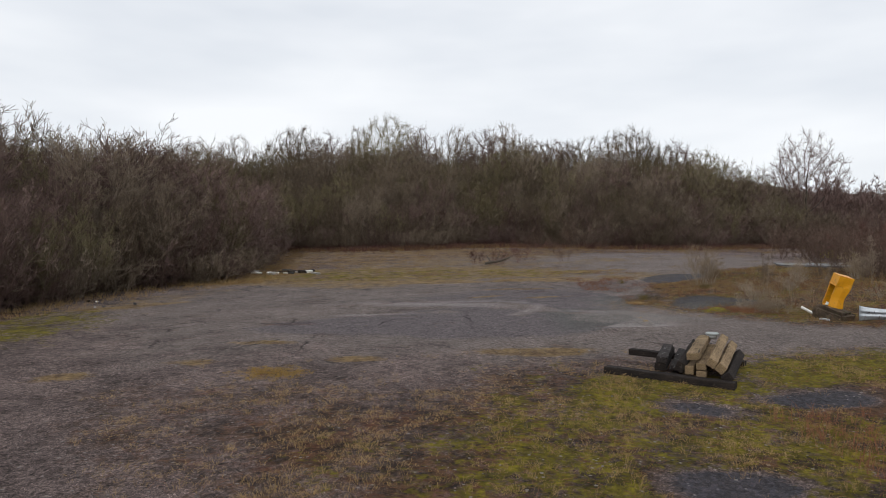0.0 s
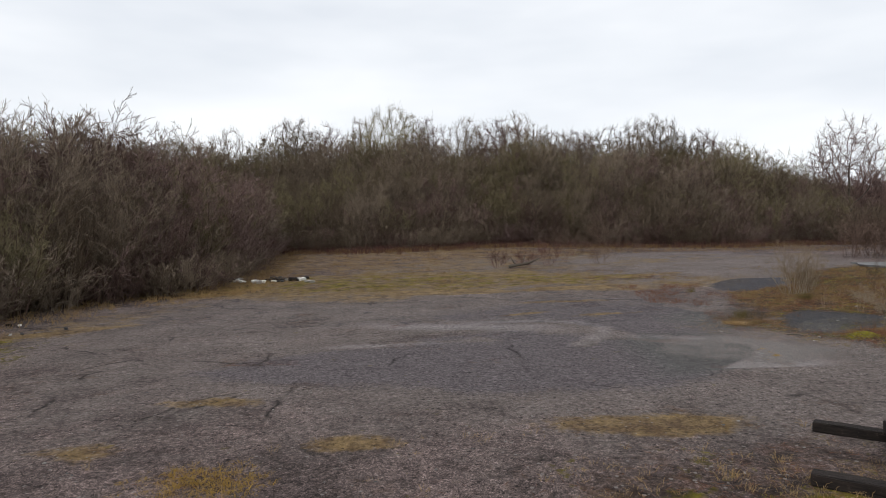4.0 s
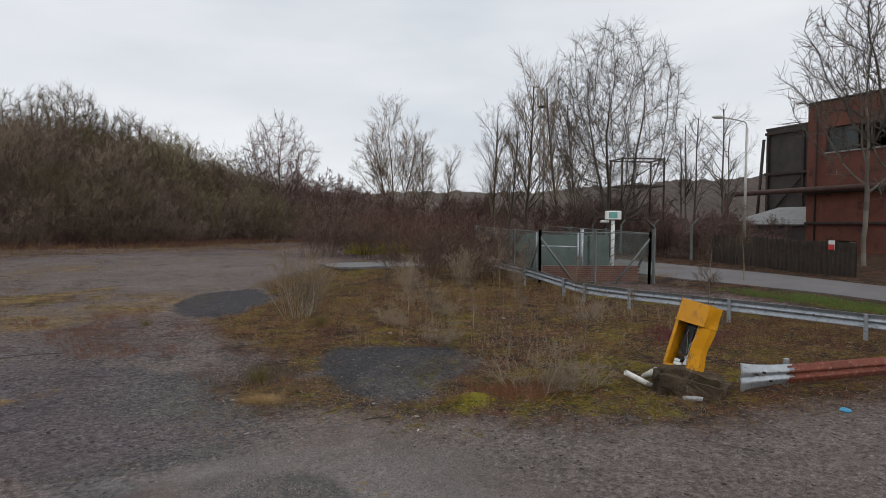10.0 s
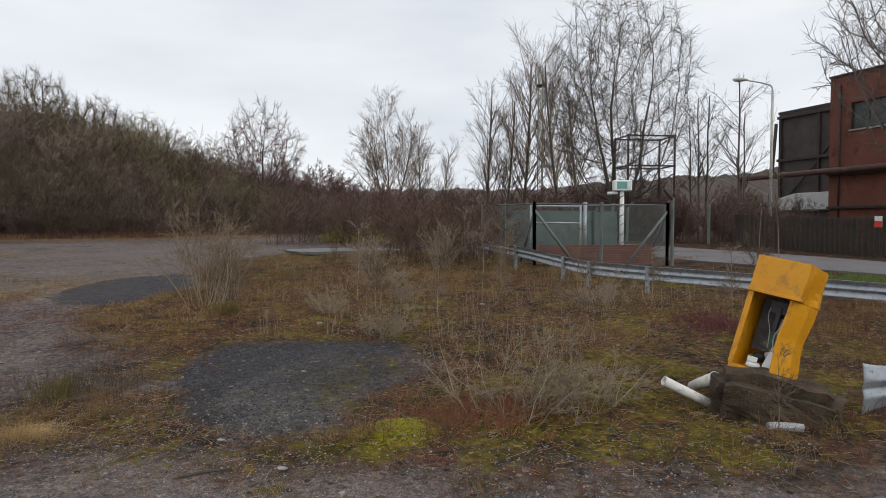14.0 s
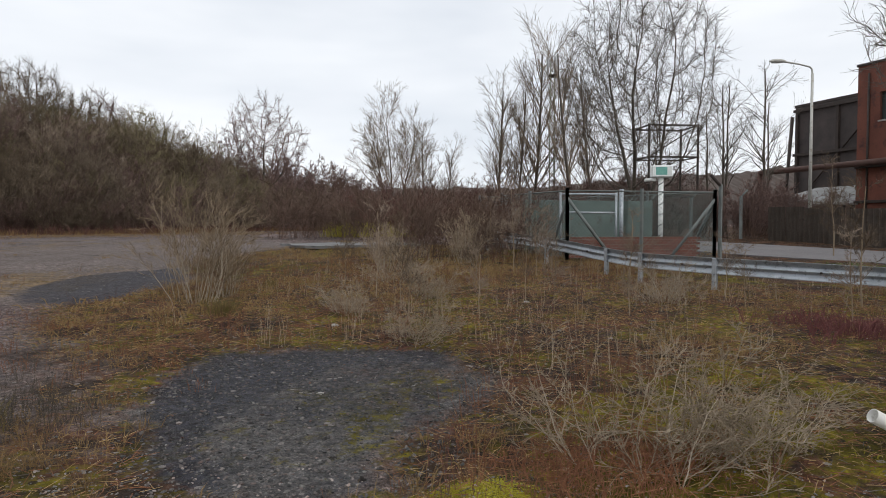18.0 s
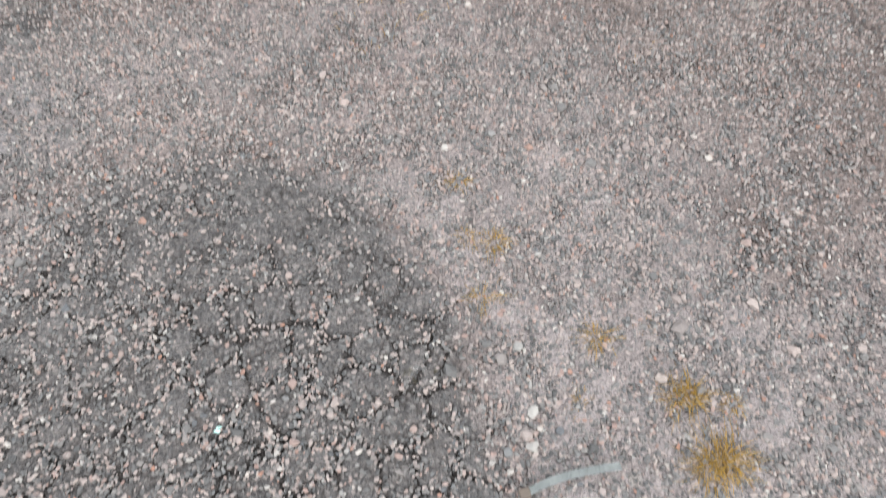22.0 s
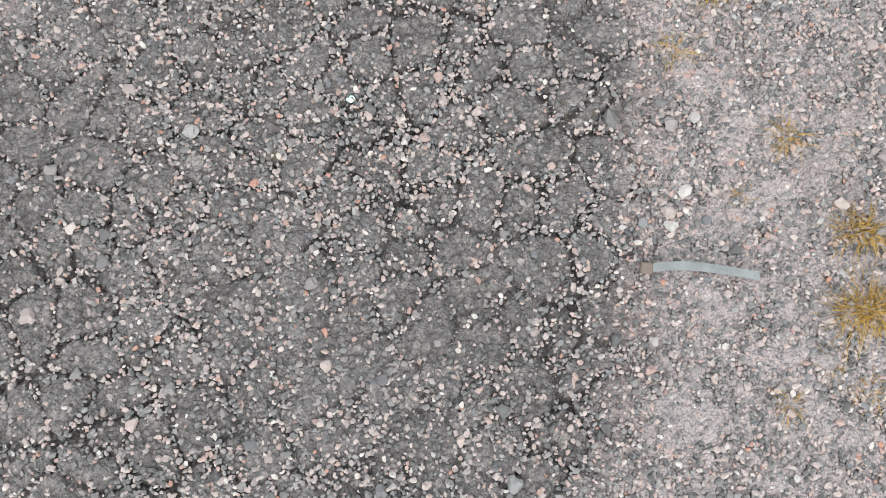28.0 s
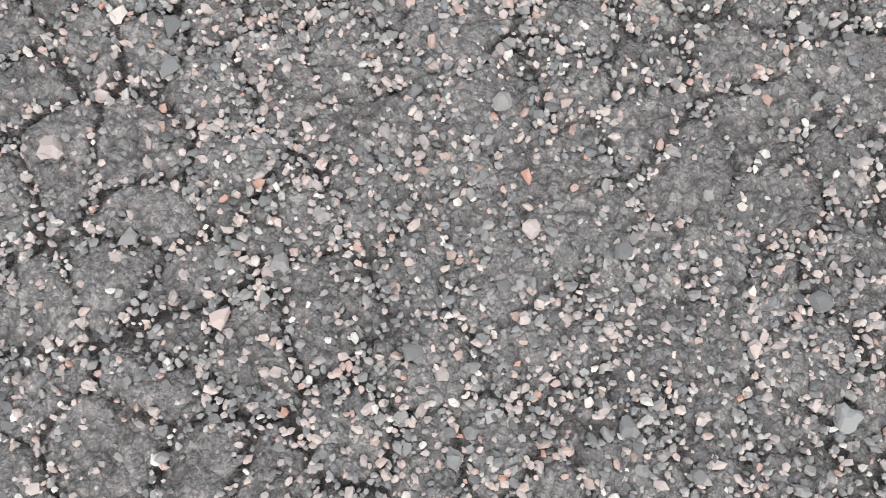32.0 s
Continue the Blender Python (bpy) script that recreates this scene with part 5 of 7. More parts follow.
blades("dirt_weeds", M_RUSTWEED, scatter(1500, (6.5, 10, 27, 36), lambda x, y: soft(fbm(x * 0.9, y * 0.9, 69) - 0.5, 0.15), 77), 6, 0.16, 0.6, 78, "short brown weeds in the dirt", 0.0022, 0.15)
blades("verge_grass", M_VERGE, scatter(2600, (22.5, 27, 14, 27), lambda x, y: soft(blob(x, y, 25.0, 21.5, 0.9, 5.0, -22), 0.8), 79), 9, 0.16, 0.6, 80, "green grass on the road verge", 0.005, 0.2)
blades("mound_grass", M_MOSSBLADE, np.column_stack([30.6 + rg_d.normal(0, 0.9, 170), 49.8 + rg_d.normal(0, 0.7, 170), rg_d.uniform(0.7, 1.3, 170)]), 26, 0.75, 0.6, 81, "yellow-green grass mound at the yard edge", 0.012, 0.4)


edge_x = rg_d.uniform(-18, 48, 1500)
wood_edge = np.column_stack([edge_x, 72.0 + 0.06 * np.maximum(0, edge_x) + 3 * np.sin(edge_x * 0.21) - np.abs(rg_d.normal(0, 2.2, 1500)), rg_d.uniform(0.5, 1.3, 1500)])
blades("wood_edge_weeds", M_RED_TWIG, wood_edge[:800], 9, 0.75, 0.5, 82, "rust-brown dead weeds along the wood", 0.012, 0.5)
blades("wood_edge_grass", M_STRAW, wood_edge[800:], 9, 0.45, 0.7, 83, "pale dead grass along the wood", 0.012, 0.5)


ochre = np.column_stack([-3.9 + rg_d.normal(0, 0.45, 90), 15.3 + rg_d.normal(0, 0.28, 90), rg_d.uniform(0.6, 1.2, 90)])
blades("ochre_tussock", M_OCHRE, ochre, 14, 0.09, 1.1, 84, "ochre grass tussock in the asphalt", 0.003)
blades("yard_flecks", M_STRAW, scatter(5000, (-9, 5, 9, 16), lambda x, y: np.clip(fields(x, y)[1] * 2 - 0.3, 0, 1) * soft(fbm(x * 0.9, y * 0.9, 88) - 0.53, 0.1), 85), 8, 0.06, 1.1, 86, "thin ochre grass in the broken asphalt", 0.0026)


def litter(name, mat, places, length, r, seed, label):
    """Short bits of dead stem lying every way."""
    rg = np.random.RandomState(seed)
    p = np.asarray(places, float)
    n = len(p)
    a, up = rg.uniform(0, 2 * np.pi, n), np.abs(rg.normal(0, 0.22, n))
    ln = length * p[:, 2] * rg.uniform(0.4, 1.3, n)
    z = ground_height(p[:, 0], p[:, 1]) + 0.004
    q = np.column_stack([p[:, 0] + np.cos(a) * ln, p[:, 1] + np.sin(a) * ln, z + up * ln + 0.004])
    segs = np.column_stack([p[:, 0], p[:, 1], z, q, np.full(n, r), np.full(n, r * 0.5)])
    return tagged(part(name, tubes(name, segs, 3), mat), label, "litter", kind="stuff")


litter("stem_litter", M_STRAW, scatter(26000, (6, 21, 19, 34), on_island, 51), 0.10, 0.0022, 52, "fallen straw and dead stems")
litter("twig_litter", M_RUSTWEED, scatter(26000, (6, 21, 19, 34), lambda x, y: on_island(x, y) * 0.9, 53), 0.12, 0.0026, 54, "fallen brown stems and twigs")
litter("dark_litter", M_BARK, scatter(16000, (6, 21, 19, 34), lambda x, y: on_island(x, y) * 0.9, 55), 0.09, 0.003, 56, "dark rotting stems")
litter("front_litter", M_RUSTWEED, scatter(16000, (-6, 13, 7, 17), on_island, 57), 0.12, 0.003, 58, "fallen brown stems in the moss")


# ---- stack of timbers ----
def timber(a, b, w, h, mat, label, lean=0.0):
    """A sawn beam with worn ends lying from a to b."""
    a, b = Vector(a), Vector(b)
    d = b - a
    bm = bmesh.new()
    bmesh.ops.create_cube(bm, size=1, matrix=Matrix.Diagonal((d.length, w, h, 1)))
    bmesh.ops.subdivide_edges(bm, edges=[e for e in bm.edges if abs(e.verts[0].co.x - e.verts[1].co.x) > 0.5], cuts=7)
    bmesh.ops.bevel(bm, geom=bm.edges[:], offset=0.012, segments=1, affect="EDGES")
    for v in bm.verts:
        v.co += Vector((0.3, 1, 1)) * 0.012 * noise.noise(v.co * 3.1 + a * 5)
    ob = part("timber_beam", bm, mat)
    ob.matrix_basis = Matrix.Translation((a + b) / 2) @ d.to_track_quat("X", "Z").to_matrix().to_4x4() @ pose(0, 0, 0, lean)
    return tagged(ob, label, "timber", "stacked timbers")


DARK, PALE_T = M_TIMBER, M_TIMBER_PALE
timber((3.60, 14.82, -0.10), (5.80, 13.26, -0.10), 0.24, 0.15, DARK, "dark weathered sleeper lying in the moss")
timber((4.68, 16.78, -0.06), (6.85, 15.20, -0.06), 0.22, 0.15, DARK, "dark weathered sleeper lying at the back of the stack")
timber((4.64, 14.30, 0.06), (5.45, 16.15, 0.10), 0.24, 0.16, DARK, "charred dark sleeper in the stack")
timber((4.66, 14.28, 0.215), (5.28, 15.75, 0.24), 0.22, 0.14, M_CHARRED, "charred dark sleeper on top of another", 5)
timber((4.90, 14.25, 0.05), (5.75, 16.15, 0.08), 0.16, 0.10, M_CHARRED, "flat charred board with pale flaking spots", 12)
timber((4.98, 14.08, 0.10), (5.98, 15.92, 0.26), 0.20, 0.22, DARK, "black-stained sleeper leaning in the stack", 25)
timber((5.12, 13.92, 0.06), (6.15, 15.95, 0.08), 0.18, 0.18, PALE_T, "grey-brown sleeper at the foot of the stack")
timber((5.31, 13.77, 0.02), (6.35, 15.80, 0.08), 0.20, 0.12, PALE_T, "grey-brown sleeper low in the stack")
timber((5.31, 13.79, 0.17), (6.35, 15.80, 0.23), 0.20, 0.14, PALE_T, "split grey-brown sleeper in the stack")
timber((5.15, 13.82, 0.375), (6.18, 15.85, 0.43), 0.25, 0.15, PALE_T, "pale sawn sleeper on top of the stack", -6)
timber((5.47, 13.64, 0.27), (6.52, 15.62, 0.46), 0.18, 0.18, PALE_T, "pale sleeper beside the topmost one", 30)
timber((5.62, 13.56, 0.17), (6.68, 15.52, 0.32), 0.18, 0.18, PALE_T, "brown sleeper sloping off the stack", 38)
timber((5.70, 13.42, 0.02), (6.80, 15.42, 0.14), 0.18, 0.20, DARK, "brown sleeper at the outer side of the stack", 50)
tub = thing("plastic_tub", pose(6.30, 15.72, 0.45), "round grey plastic tub lid on the timbers", "tub")
part("bowl", tube_bm(0.10, (0, 0, 0), (0, 0, 0.09), 20, 0.13), M_GREYPART, tub)
part("lid", tube_bm(0.15, (0, 0, 0.09), (0, 0, 0.13), 24, 0.14), M_STRAP, tub, "pale grey lid")

# ---- yellow cabinet on its stone ----
stone = bmesh.new()
bmesh.ops.create_cube(stone, size=1, matrix=Matrix.Diagonal((1.10, 0.62, 0.62, 1)))
bmesh.ops.bevel(stone, geom=stone.edges[:], offset=0.09, segments=2, affect="EDGES")
bmesh.ops.subdivide_edges(stone, edges=stone.edges[:], cuts=3, use_grid_fill=True)
bmesh.ops.subdivide_edges(stone, edges=stone.edges[:], cuts=1, use_grid_fill=True)
for v in stone.verts:
    v.co += v.co.normalized() * (0.11 * noise.noise(v.co * 3) + 0.06 * noise.noise(v.co * 8) + 0.03 * noise.noise(v.co * 19)) + Vector((0, 0, -0.10 * abs(v.co.x)))
slab = tagged(part("stone_block", stone, M_STONE), "dark rough block of stone in the grass", "stone")
SX, SY = 12.5, 21.55
slab.matrix_basis = pose(SX, SY, float(gz(SX, SY)) + 0.10, 4, 9, -66)

CAB = pose(12.52, 21.70, float(gz(SX, SY)) + 0.32, 0, 0, -97) @ pose(0, 0, 0, -15, 9, 0) @ Matrix.Diagonal((0.86, 0.92, 0.95, 1))
M_DARKPLATE = rough_mat("dark_plate", (0.03, 0.03, 0.032), (0.085, 0.085, 0.09), 8, 0.6)
cab = thing("yellow_cabinet", CAB, "dented yellow metal cabinet, open and stripped, leaning on a stone", "cabinet")
W, D, T = 0.56, 0.46, 0.022
part("bottom_rail", box_bm(W, D, 0.09, (0, 0, 0.045), 0.006), M_YELLOW, cab)
part("side_panel", box_bm(T, D, 0.74, (-W / 2 + T / 2, 0, 0.46), 0.004), M_YELLOW, cab)
side = box_bm(T, D, 0.74, (W / 2 - T / 2, 0, 0.46))
bmesh.ops.subdivide_edges(side, edges=side.edges[:], cuts=5, use_grid_fill=True)
for v in side.verts:
    v.co.x -= 0.035 * math.exp(-((v.co.z - 0.42) / 0.2) ** 2) * (0.6 + 0.4 * math.cos(v.co.y * 5)) + (0.09 * (-v.co.y / (D / 2)) if v.co.y < 0 else 0)
    if v.co.y > 0:
        v.co.y -= 0.06 * math.exp(-((v.co.z - 0.45) / 0.2) ** 2) * v.co.y / (D / 2)
part("side_panel", side, M_YELLOW, cab, "buckled yellow side panel")
rear = box_bm(W - 2 * T, T, 0.74, (0, D / 2 - T / 2, 0.46))
bmesh.ops.subdivide_edges(rear, edges=rear.edges[:], cuts=5, use_grid_fill=True)
for v in rear.verts:
    v.co.y -= 0.06 * math.exp(-((v.co.z - 0.45) / 0.2) ** 2)
part("back_panel", rear, M_YELLOW, cab, "bent yellow back panel")
part("front_stile", box_bm(0.06, T, 0.74, (-W / 2 + 0.03, -D / 2 - 0.002 + T / 2 - 0.02, 0.46), 0.003), M_YELLOW, cab)
head = box_bm(W + 0.015, D + 0.035, 0.37, (0, -0.005, 1.02), 0.0)
bmesh.ops.subdivide_edges(head, edges=head.edges[:], cuts=4, use_grid_fill=True)
for v in head.verts:
    if v.co.x > 0.2:
        v.co.x -= 0.05 * max(0.0, noise.noise(v.co * 5) + 0.35)
    v.co.z += 0.008 * noise.noise(v.co * 6)
bmesh.ops.bevel(head, geom=[e for e in head.edges if e.calc_face_angle(0) > 1], offset=0.008, segments=2, affect="EDGES")
part("hood", head, M_YELLOW, cab, "dented yellow hood")
part("hood_lip", box_bm(W + 0.035, 0.02, 0.03, (0, -D / 2 - 0.04, 0.845), 0.003), M_YELLOW, cab)
part("mounting_plate", box_bm(0.36, 0.012, 0.56, (-0.03, 0.03, 0.56), 0.002), M_DARKPLATE, cab, "dark grey mounting plate")
part("circuit_board", box_bm(0.14, 0.012, 0.2, (0.03, -0.01, 0.42), 0.002), M_GREENPCB, cab)
part("control_box", box_bm(0.2, 0.18, 0.14, (0.02, -0.02, 0.74), 0.01), M_BLACK, cab)
part("control_box", box_bm(0.12, 0.14, 0.16, (0.1, 0.0, 0.56), 0.01), M_GREYPART, cab, "grey control unit")
part("casing", box_bm(0.1, 0.06, 0.26, (0.05, -0.12, 0.24), 0.012, pose(0, 0, 0, 0, 14, 0)), M_WHITE, cab, "cracked white plastic casing")
part("casing", box_bm(0.14, 0.1, 0.05, (-0.12, -0.1, 0.14), 0.012, pose(0, 0, 0, 8, 0, 30)), M_WHITE, cab, "cracked white plastic casing")
part("socket_strip", box_bm(0.05, 0.05, 0.24, (0.04, -0.1, 0.62), 0.006), M_BLACK, cab)
part("tray", box_bm(0.3, 0.26, 0.012, (0, 0.0, 0.12), 0.002, pose(0, 0, 0, 0, -6, 0)), M_GREYPART, cab)
part("loose_motor", joined(tube_bm(0.05, (-0.12, -0.05, 0.2), (0.0, 0.02, 0.23), 14), tube_bm(0.02, (-0.16, -0.08, 0.19), (-0.12, -0.05, 0.2), 10)), M_BLACK, cab)
part("loose_tube", tube_bm(0.028, (0.03, -0.1, 0.28), (0.15, -0.08, 0.1), 12), M_GREYPART, cab)
part("bracket", box_bm(0.1, 0.03, 0.05, (-0.13, -0.14, 0.18), 0.005, pose(0, 0, 0, 0, 0, 25)), M_WHITE, cab)


def wire(name, pts, r, mat, parent=None, label=""):
    cu = bpy.data.curves.new(name, "CURVE")
    cu.dimensions, cu.bevel_depth, cu.bevel_resolution, cu.resolution_u = "3D", r, 1, 6
    sp = cu.splines.new("BEZIER")
    sp.bezier_points.add(len(pts) - 1)
    for q, c in zip(sp.bezier_points, pts):
        q.co, q.handle_left_type, q.handle_right_type = c, "AUTO", "AUTO"
    tmp = bpy.data.objects.new("tmp", cu)
    me = bpy.data.meshes.new_from_object(tmp)
    bpy.data.objects.remove(tmp)
    return part(name, me, mat, parent, label)


wire("cable", [(-0.04, -0.08, 0.8), (-0.06, -0.12, 0.66), (0.0, -0.12, 0.5), (0.02, -0.1, 0.34)], 0.004, M_GREYPART, cab)
wire("cable", [(0.16, -0.12, 0.8), (0.18, -0.22, 0.62), (0.1, -0.2, 0.45), (0.14, -0.16, 0.25)], 0.007, M_GREYPART, cab)
wire("cable", [(0.1, -0.05, 0.75), (0.02, -0.12, 0.66), (0.04, -0.1, 0.52)], 0.004, M_BLACK, cab)

G0 = float(gz(12.2, 22))
pipe = thing("white_pipe", Matrix(), "white plastic drain pipe leaning on the stone", "pipe", "white pipes")
part("tube", tube_bm(0.045, (11.90, 22.36, G0 + 0.31), (12.40, 21.95, G0 - 0.02), 20, hollow=0.005), M_PLASTIC, pipe)
pipe2 = thing("white_pipe", Matrix(), "short stub of white plastic pipe behind the stone", "pipe", "white pipes")
part("tube", tube_bm(0.055, (12.27, 22.02, 0.46), (12.55, 22.36, 0.26), 20, hollow=0.005), M_PLASTIC, pipe2)
rag = thing("crumpled_duct", Matrix(), "crumpled grey plastic duct under the stone", "pipe")
bm = tube_bm(0.032, (12.02, 21.46, G0 + 0.04), (12.2, 21.22, G0 + 0.03), 14)
bmesh.ops.subdivide_edges(bm, edges=bm.edges[:], cuts=3)
for v in bm.verts:
    v.co += Vector((1, 1, 0.5)) * 0.03 * noise.noise(v.co * 14)
part("duct", bm, M_GREYPART, rag)


# ---- crash barriers ----
def w_beam(pts, mat, parent, name="beam", height=0.31, top=0.62, thick=0.006, flare=0.0):
    """A corrugated rail along a line of ground points; side: offset of the face to the left."""
    prof = [(0.0, 0.0), (0.018, 0.02), (0.03, 0.05), (0.075, 0.085), (0.075, 0.115), (0.01, 0.145), (0.01, 0.165), (0.075, 0.195), (0.075, 0.225), (0.03, 0.26), (0.018, 0.29), (0.0, 0.31)]
    bm = bmesh.new()
    rows = []
    for i, p in enumerate(pts):
        p = Vector(p)
        a, b = Vector(pts[max(0, i - 1)]), Vector(pts[min(len(pts) - 1, i + 1)])
        d = (b - a)
        d.z = 0
        d.normalize()
        n = Vector((-d.y, d.x, 0))
        grow_k = 1 + flare * (i / (len(pts) - 1)) ** 2
        flat = 1 - 0.8 * (grow_k - 1) / max(flare, 1e-6) if flare else 1.0
        rows.append([[bm.verts.new(p + n * (u * flat + k) + Vector((0, 0, top - height / 2 + (w - height / 2) * grow_k))) for u, w in prof] for k in (0, thick)])
    for r0, r1 in zip(rows, rows[1:]):
        for k in (0, 1):
            for j in range(len(prof) - 1):
                q = (r0[k][j], r1[k][j], r1[k][j + 1], r0[k][j + 1])
                bm.faces.new(q if k == 0 else q[::-1]).smooth = True
        for j in (0, len(prof) - 1):
            bm.faces.new((r0[0][j], r1[0][j], r1[1][j], r0[1][j]))
    for r in (rows[0], rows[-1]):
        for j in range(len(prof) - 1):
            bm.faces.new((r[0][j], r[0][j + 1], r[1][j + 1], r[1][j]))
    bmesh.ops.recalc_face_normals(bm, faces=bm.faces)
    return part(name, bm, mat, parent)


def smooth_line(pts, n):
    pts = [Vector(p) for p in pts]
    out = []
    for i in range(len(pts) - 1):
        p0, p1, p2, p3 = pts[max(0, i - 1)], pts[i], pts[i + 1], pts[min(len(pts) - 1, i + 2)]
        for k in range(n):
            t = k / n
            out.append(0.5 * (2 * p1 + (p2 - p0) * t + (2 * p0 - 5 * p1 + 4 * p2 - p3) * t * t + (3 * p1 - p0 - 3 * p2 + p3) * t**3))
    out.append(pts[-1])
    return out


def gpt(x, y, dz=0.0):
    return (x, y, float(gz(x, y)) + dz)


barrier = thing("crash_barrier", Matrix(), "galvanised steel crash barrier along the road edge", "barrier")
line = [gpt(25.0, 36.6, 0.1), gpt(22.3, 32.2, 0.1), gpt(20.81, 29.47), gpt(20.01, 28.2), gpt(19.74, 26.54), gpt(19.7, 23.7), gpt(19.5, 20.6), gpt(19.2, 17.0), gpt(18.8, 13.5)]
w_beam(smooth_line(line, 6), M_GALV, barrier)
for p in line[:-1]:
    part("post", box_bm(0.10, 0.08, 0.85, (p[0] + 0.02, p[1], p[2] + 0.18), 0.006), M_GALV, barrier)
for p in smooth_line(line, 3)[2::3]:
    part("bolt", tube_bm(0.02, p + Vector((0, 0, 0.46)), p + Vector((-0.04, 0, 0.46)), 8), M_STEELDARK, barrier)

rusty = thing("rusty_crash_barrier", Matrix(), "rusty red crash barrier with a white bent end", "barrier")
ra = [gpt(13.75, 20.52), gpt(15.9, 19.35), gpt(18.0, 18.2), gpt(20.2, 17.0)]
w_beam(smooth_line(ra, 5)[::-1], M_RUST, rusty, top=0.44)
w_beam(smooth_line([gpt(12.95, 20.95, 0.0), gpt(13.35, 20.74, 0.0), gpt(13.85, 20.47)], 4)[::-1], M_GALV, rusty, "end_piece", top=0.445, flare=0.55)
for p in (gpt(13.95, 20.45), gpt(16.2, 19.25), gpt(18.6, 17.9)):
    part("post", box_bm(0.10, 0.08, 0.7, (p[0] + 0.10, p[1] + 0.16, p[2] + 0.13), 0.006), M_GALV, rusty)
for u, h in ((13.3, 0.36), (13.42, 0.22), (13.18, 0.34)):
    part("bolt", tube_bm(0.018, (u, 20.95 - (u - 12.95) * 0.52 + 0.0, float(gz(13, 21)) + h), (u - 0.05, 20.95 - (u - 12.95) * 0.52 - 0.1, float(gz(13, 21)) + h), 8), M_STEELDARK, rusty)

# ---- road and kerb ----
near_edge = [gpt(12.0, -6.0), gpt(21.5, 12.0), gpt(27.4, 21.8), gpt(28.6, 26.2), gpt(29.4, 30.6), gpt(34, 41), gpt(44, 62)]
far_edge = [gpt(20.0, -8.0), gpt(28.0, 13.0), gpt(32.6, 23.4), gpt(34.4, 28.0), gpt(35.8, 33.8), gpt(41, 44), gpt(52, 66)]
A, B = smooth_line(near_edge, 8), smooth_line(far_edge, 8)
bm = bmesh.new()
ra_v = [bm.verts.new(p + Vector((0, 0, 0.03))) for p in A]
rb_v = [bm.verts.new(p + Vector((0, 0, 0.03))) for p in B]
la_v = [bm.verts.new(p + Vector((0, 0, -0.15))) for p in A]
lb_v = [bm.verts.new(p + Vector((0, 0, -0.15))) for p in B]
for i in range(len(A) - 1):
    bm.faces.new((ra_v[i], rb_v[i], rb_v[i + 1], ra_v[i + 1]))
    bm.faces.new((la_v[i], ra_v[i], ra_v[i + 1], la_v[i + 1]))
    bm.faces.new((rb_v[i], lb_v[i], lb_v[i + 1], rb_v[i + 1]))
tagged(part("road", bm, M_ROAD), "pale grey worn asphalt road", "road", kind="structure")

# ---- street lamp ----
LX, LY = 38.93, 30.25
lamp = thing("street_lamp", pose(*gpt(LX, LY)), "tall pale street lamp with a curved arm", "street lamp")
part("base", tube_bm(0.11, (0, 0, 0), (0, 0, 1.2), 12, 0.10), M_COLUMN, lamp, "greenish grey lamp base")
part("column", tube_bm(0.075, (0, 0, 1.2), (0, 0, 7.2), 12, 0.055), M_COLUMN, lamp)
adir = Vector((-0.69, 0.72, 0))
wire("arm", [(0, 0, 7.1), tuple(adir * 0.06 + Vector((0, 0, 7.42))), tuple(adir * 0.3 + Vector((0, 0, 7.52))), tuple(adir * 1.25 + Vector((0, 0, 7.7)))], 0.035, M_COLUMN, lamp)
bm = bmesh.new()
bmesh.ops.create_uvsphere(bm, u_segments=14, v_segments=8, radius=1, matrix=Matrix.Translation(adir * 1.5 + Vector((0, 0, 7.72))) @ Matrix.Rotation(math.atan2(adir.y, adir.x), 4, "Z") @ Matrix.Diagonal((0.36, 0.13, 0.09, 1)))
part("lantern", bm, M_COLUMN, lamp)
part("lens", box_bm(0.34, 0.16, 0.05, (0, 0, 0), 0.02, Matrix.Translation(adir * 1.58 + Vector((0, 0, 7.66))) @ Matrix.Rotation(math.atan2(adir.y, adir.x), 4, "Z")), M_DUSTGLASS, lamp)

# ---- fenced compound ----
FA, FB, FC, FD = Vector(gpt(26.13, 29.14, 0.06)), Vector(gpt(22.94, 31.95, 0.1)), Vector(gpt(28.2, 39.7)), Vector(gpt(32.7, 38.7))


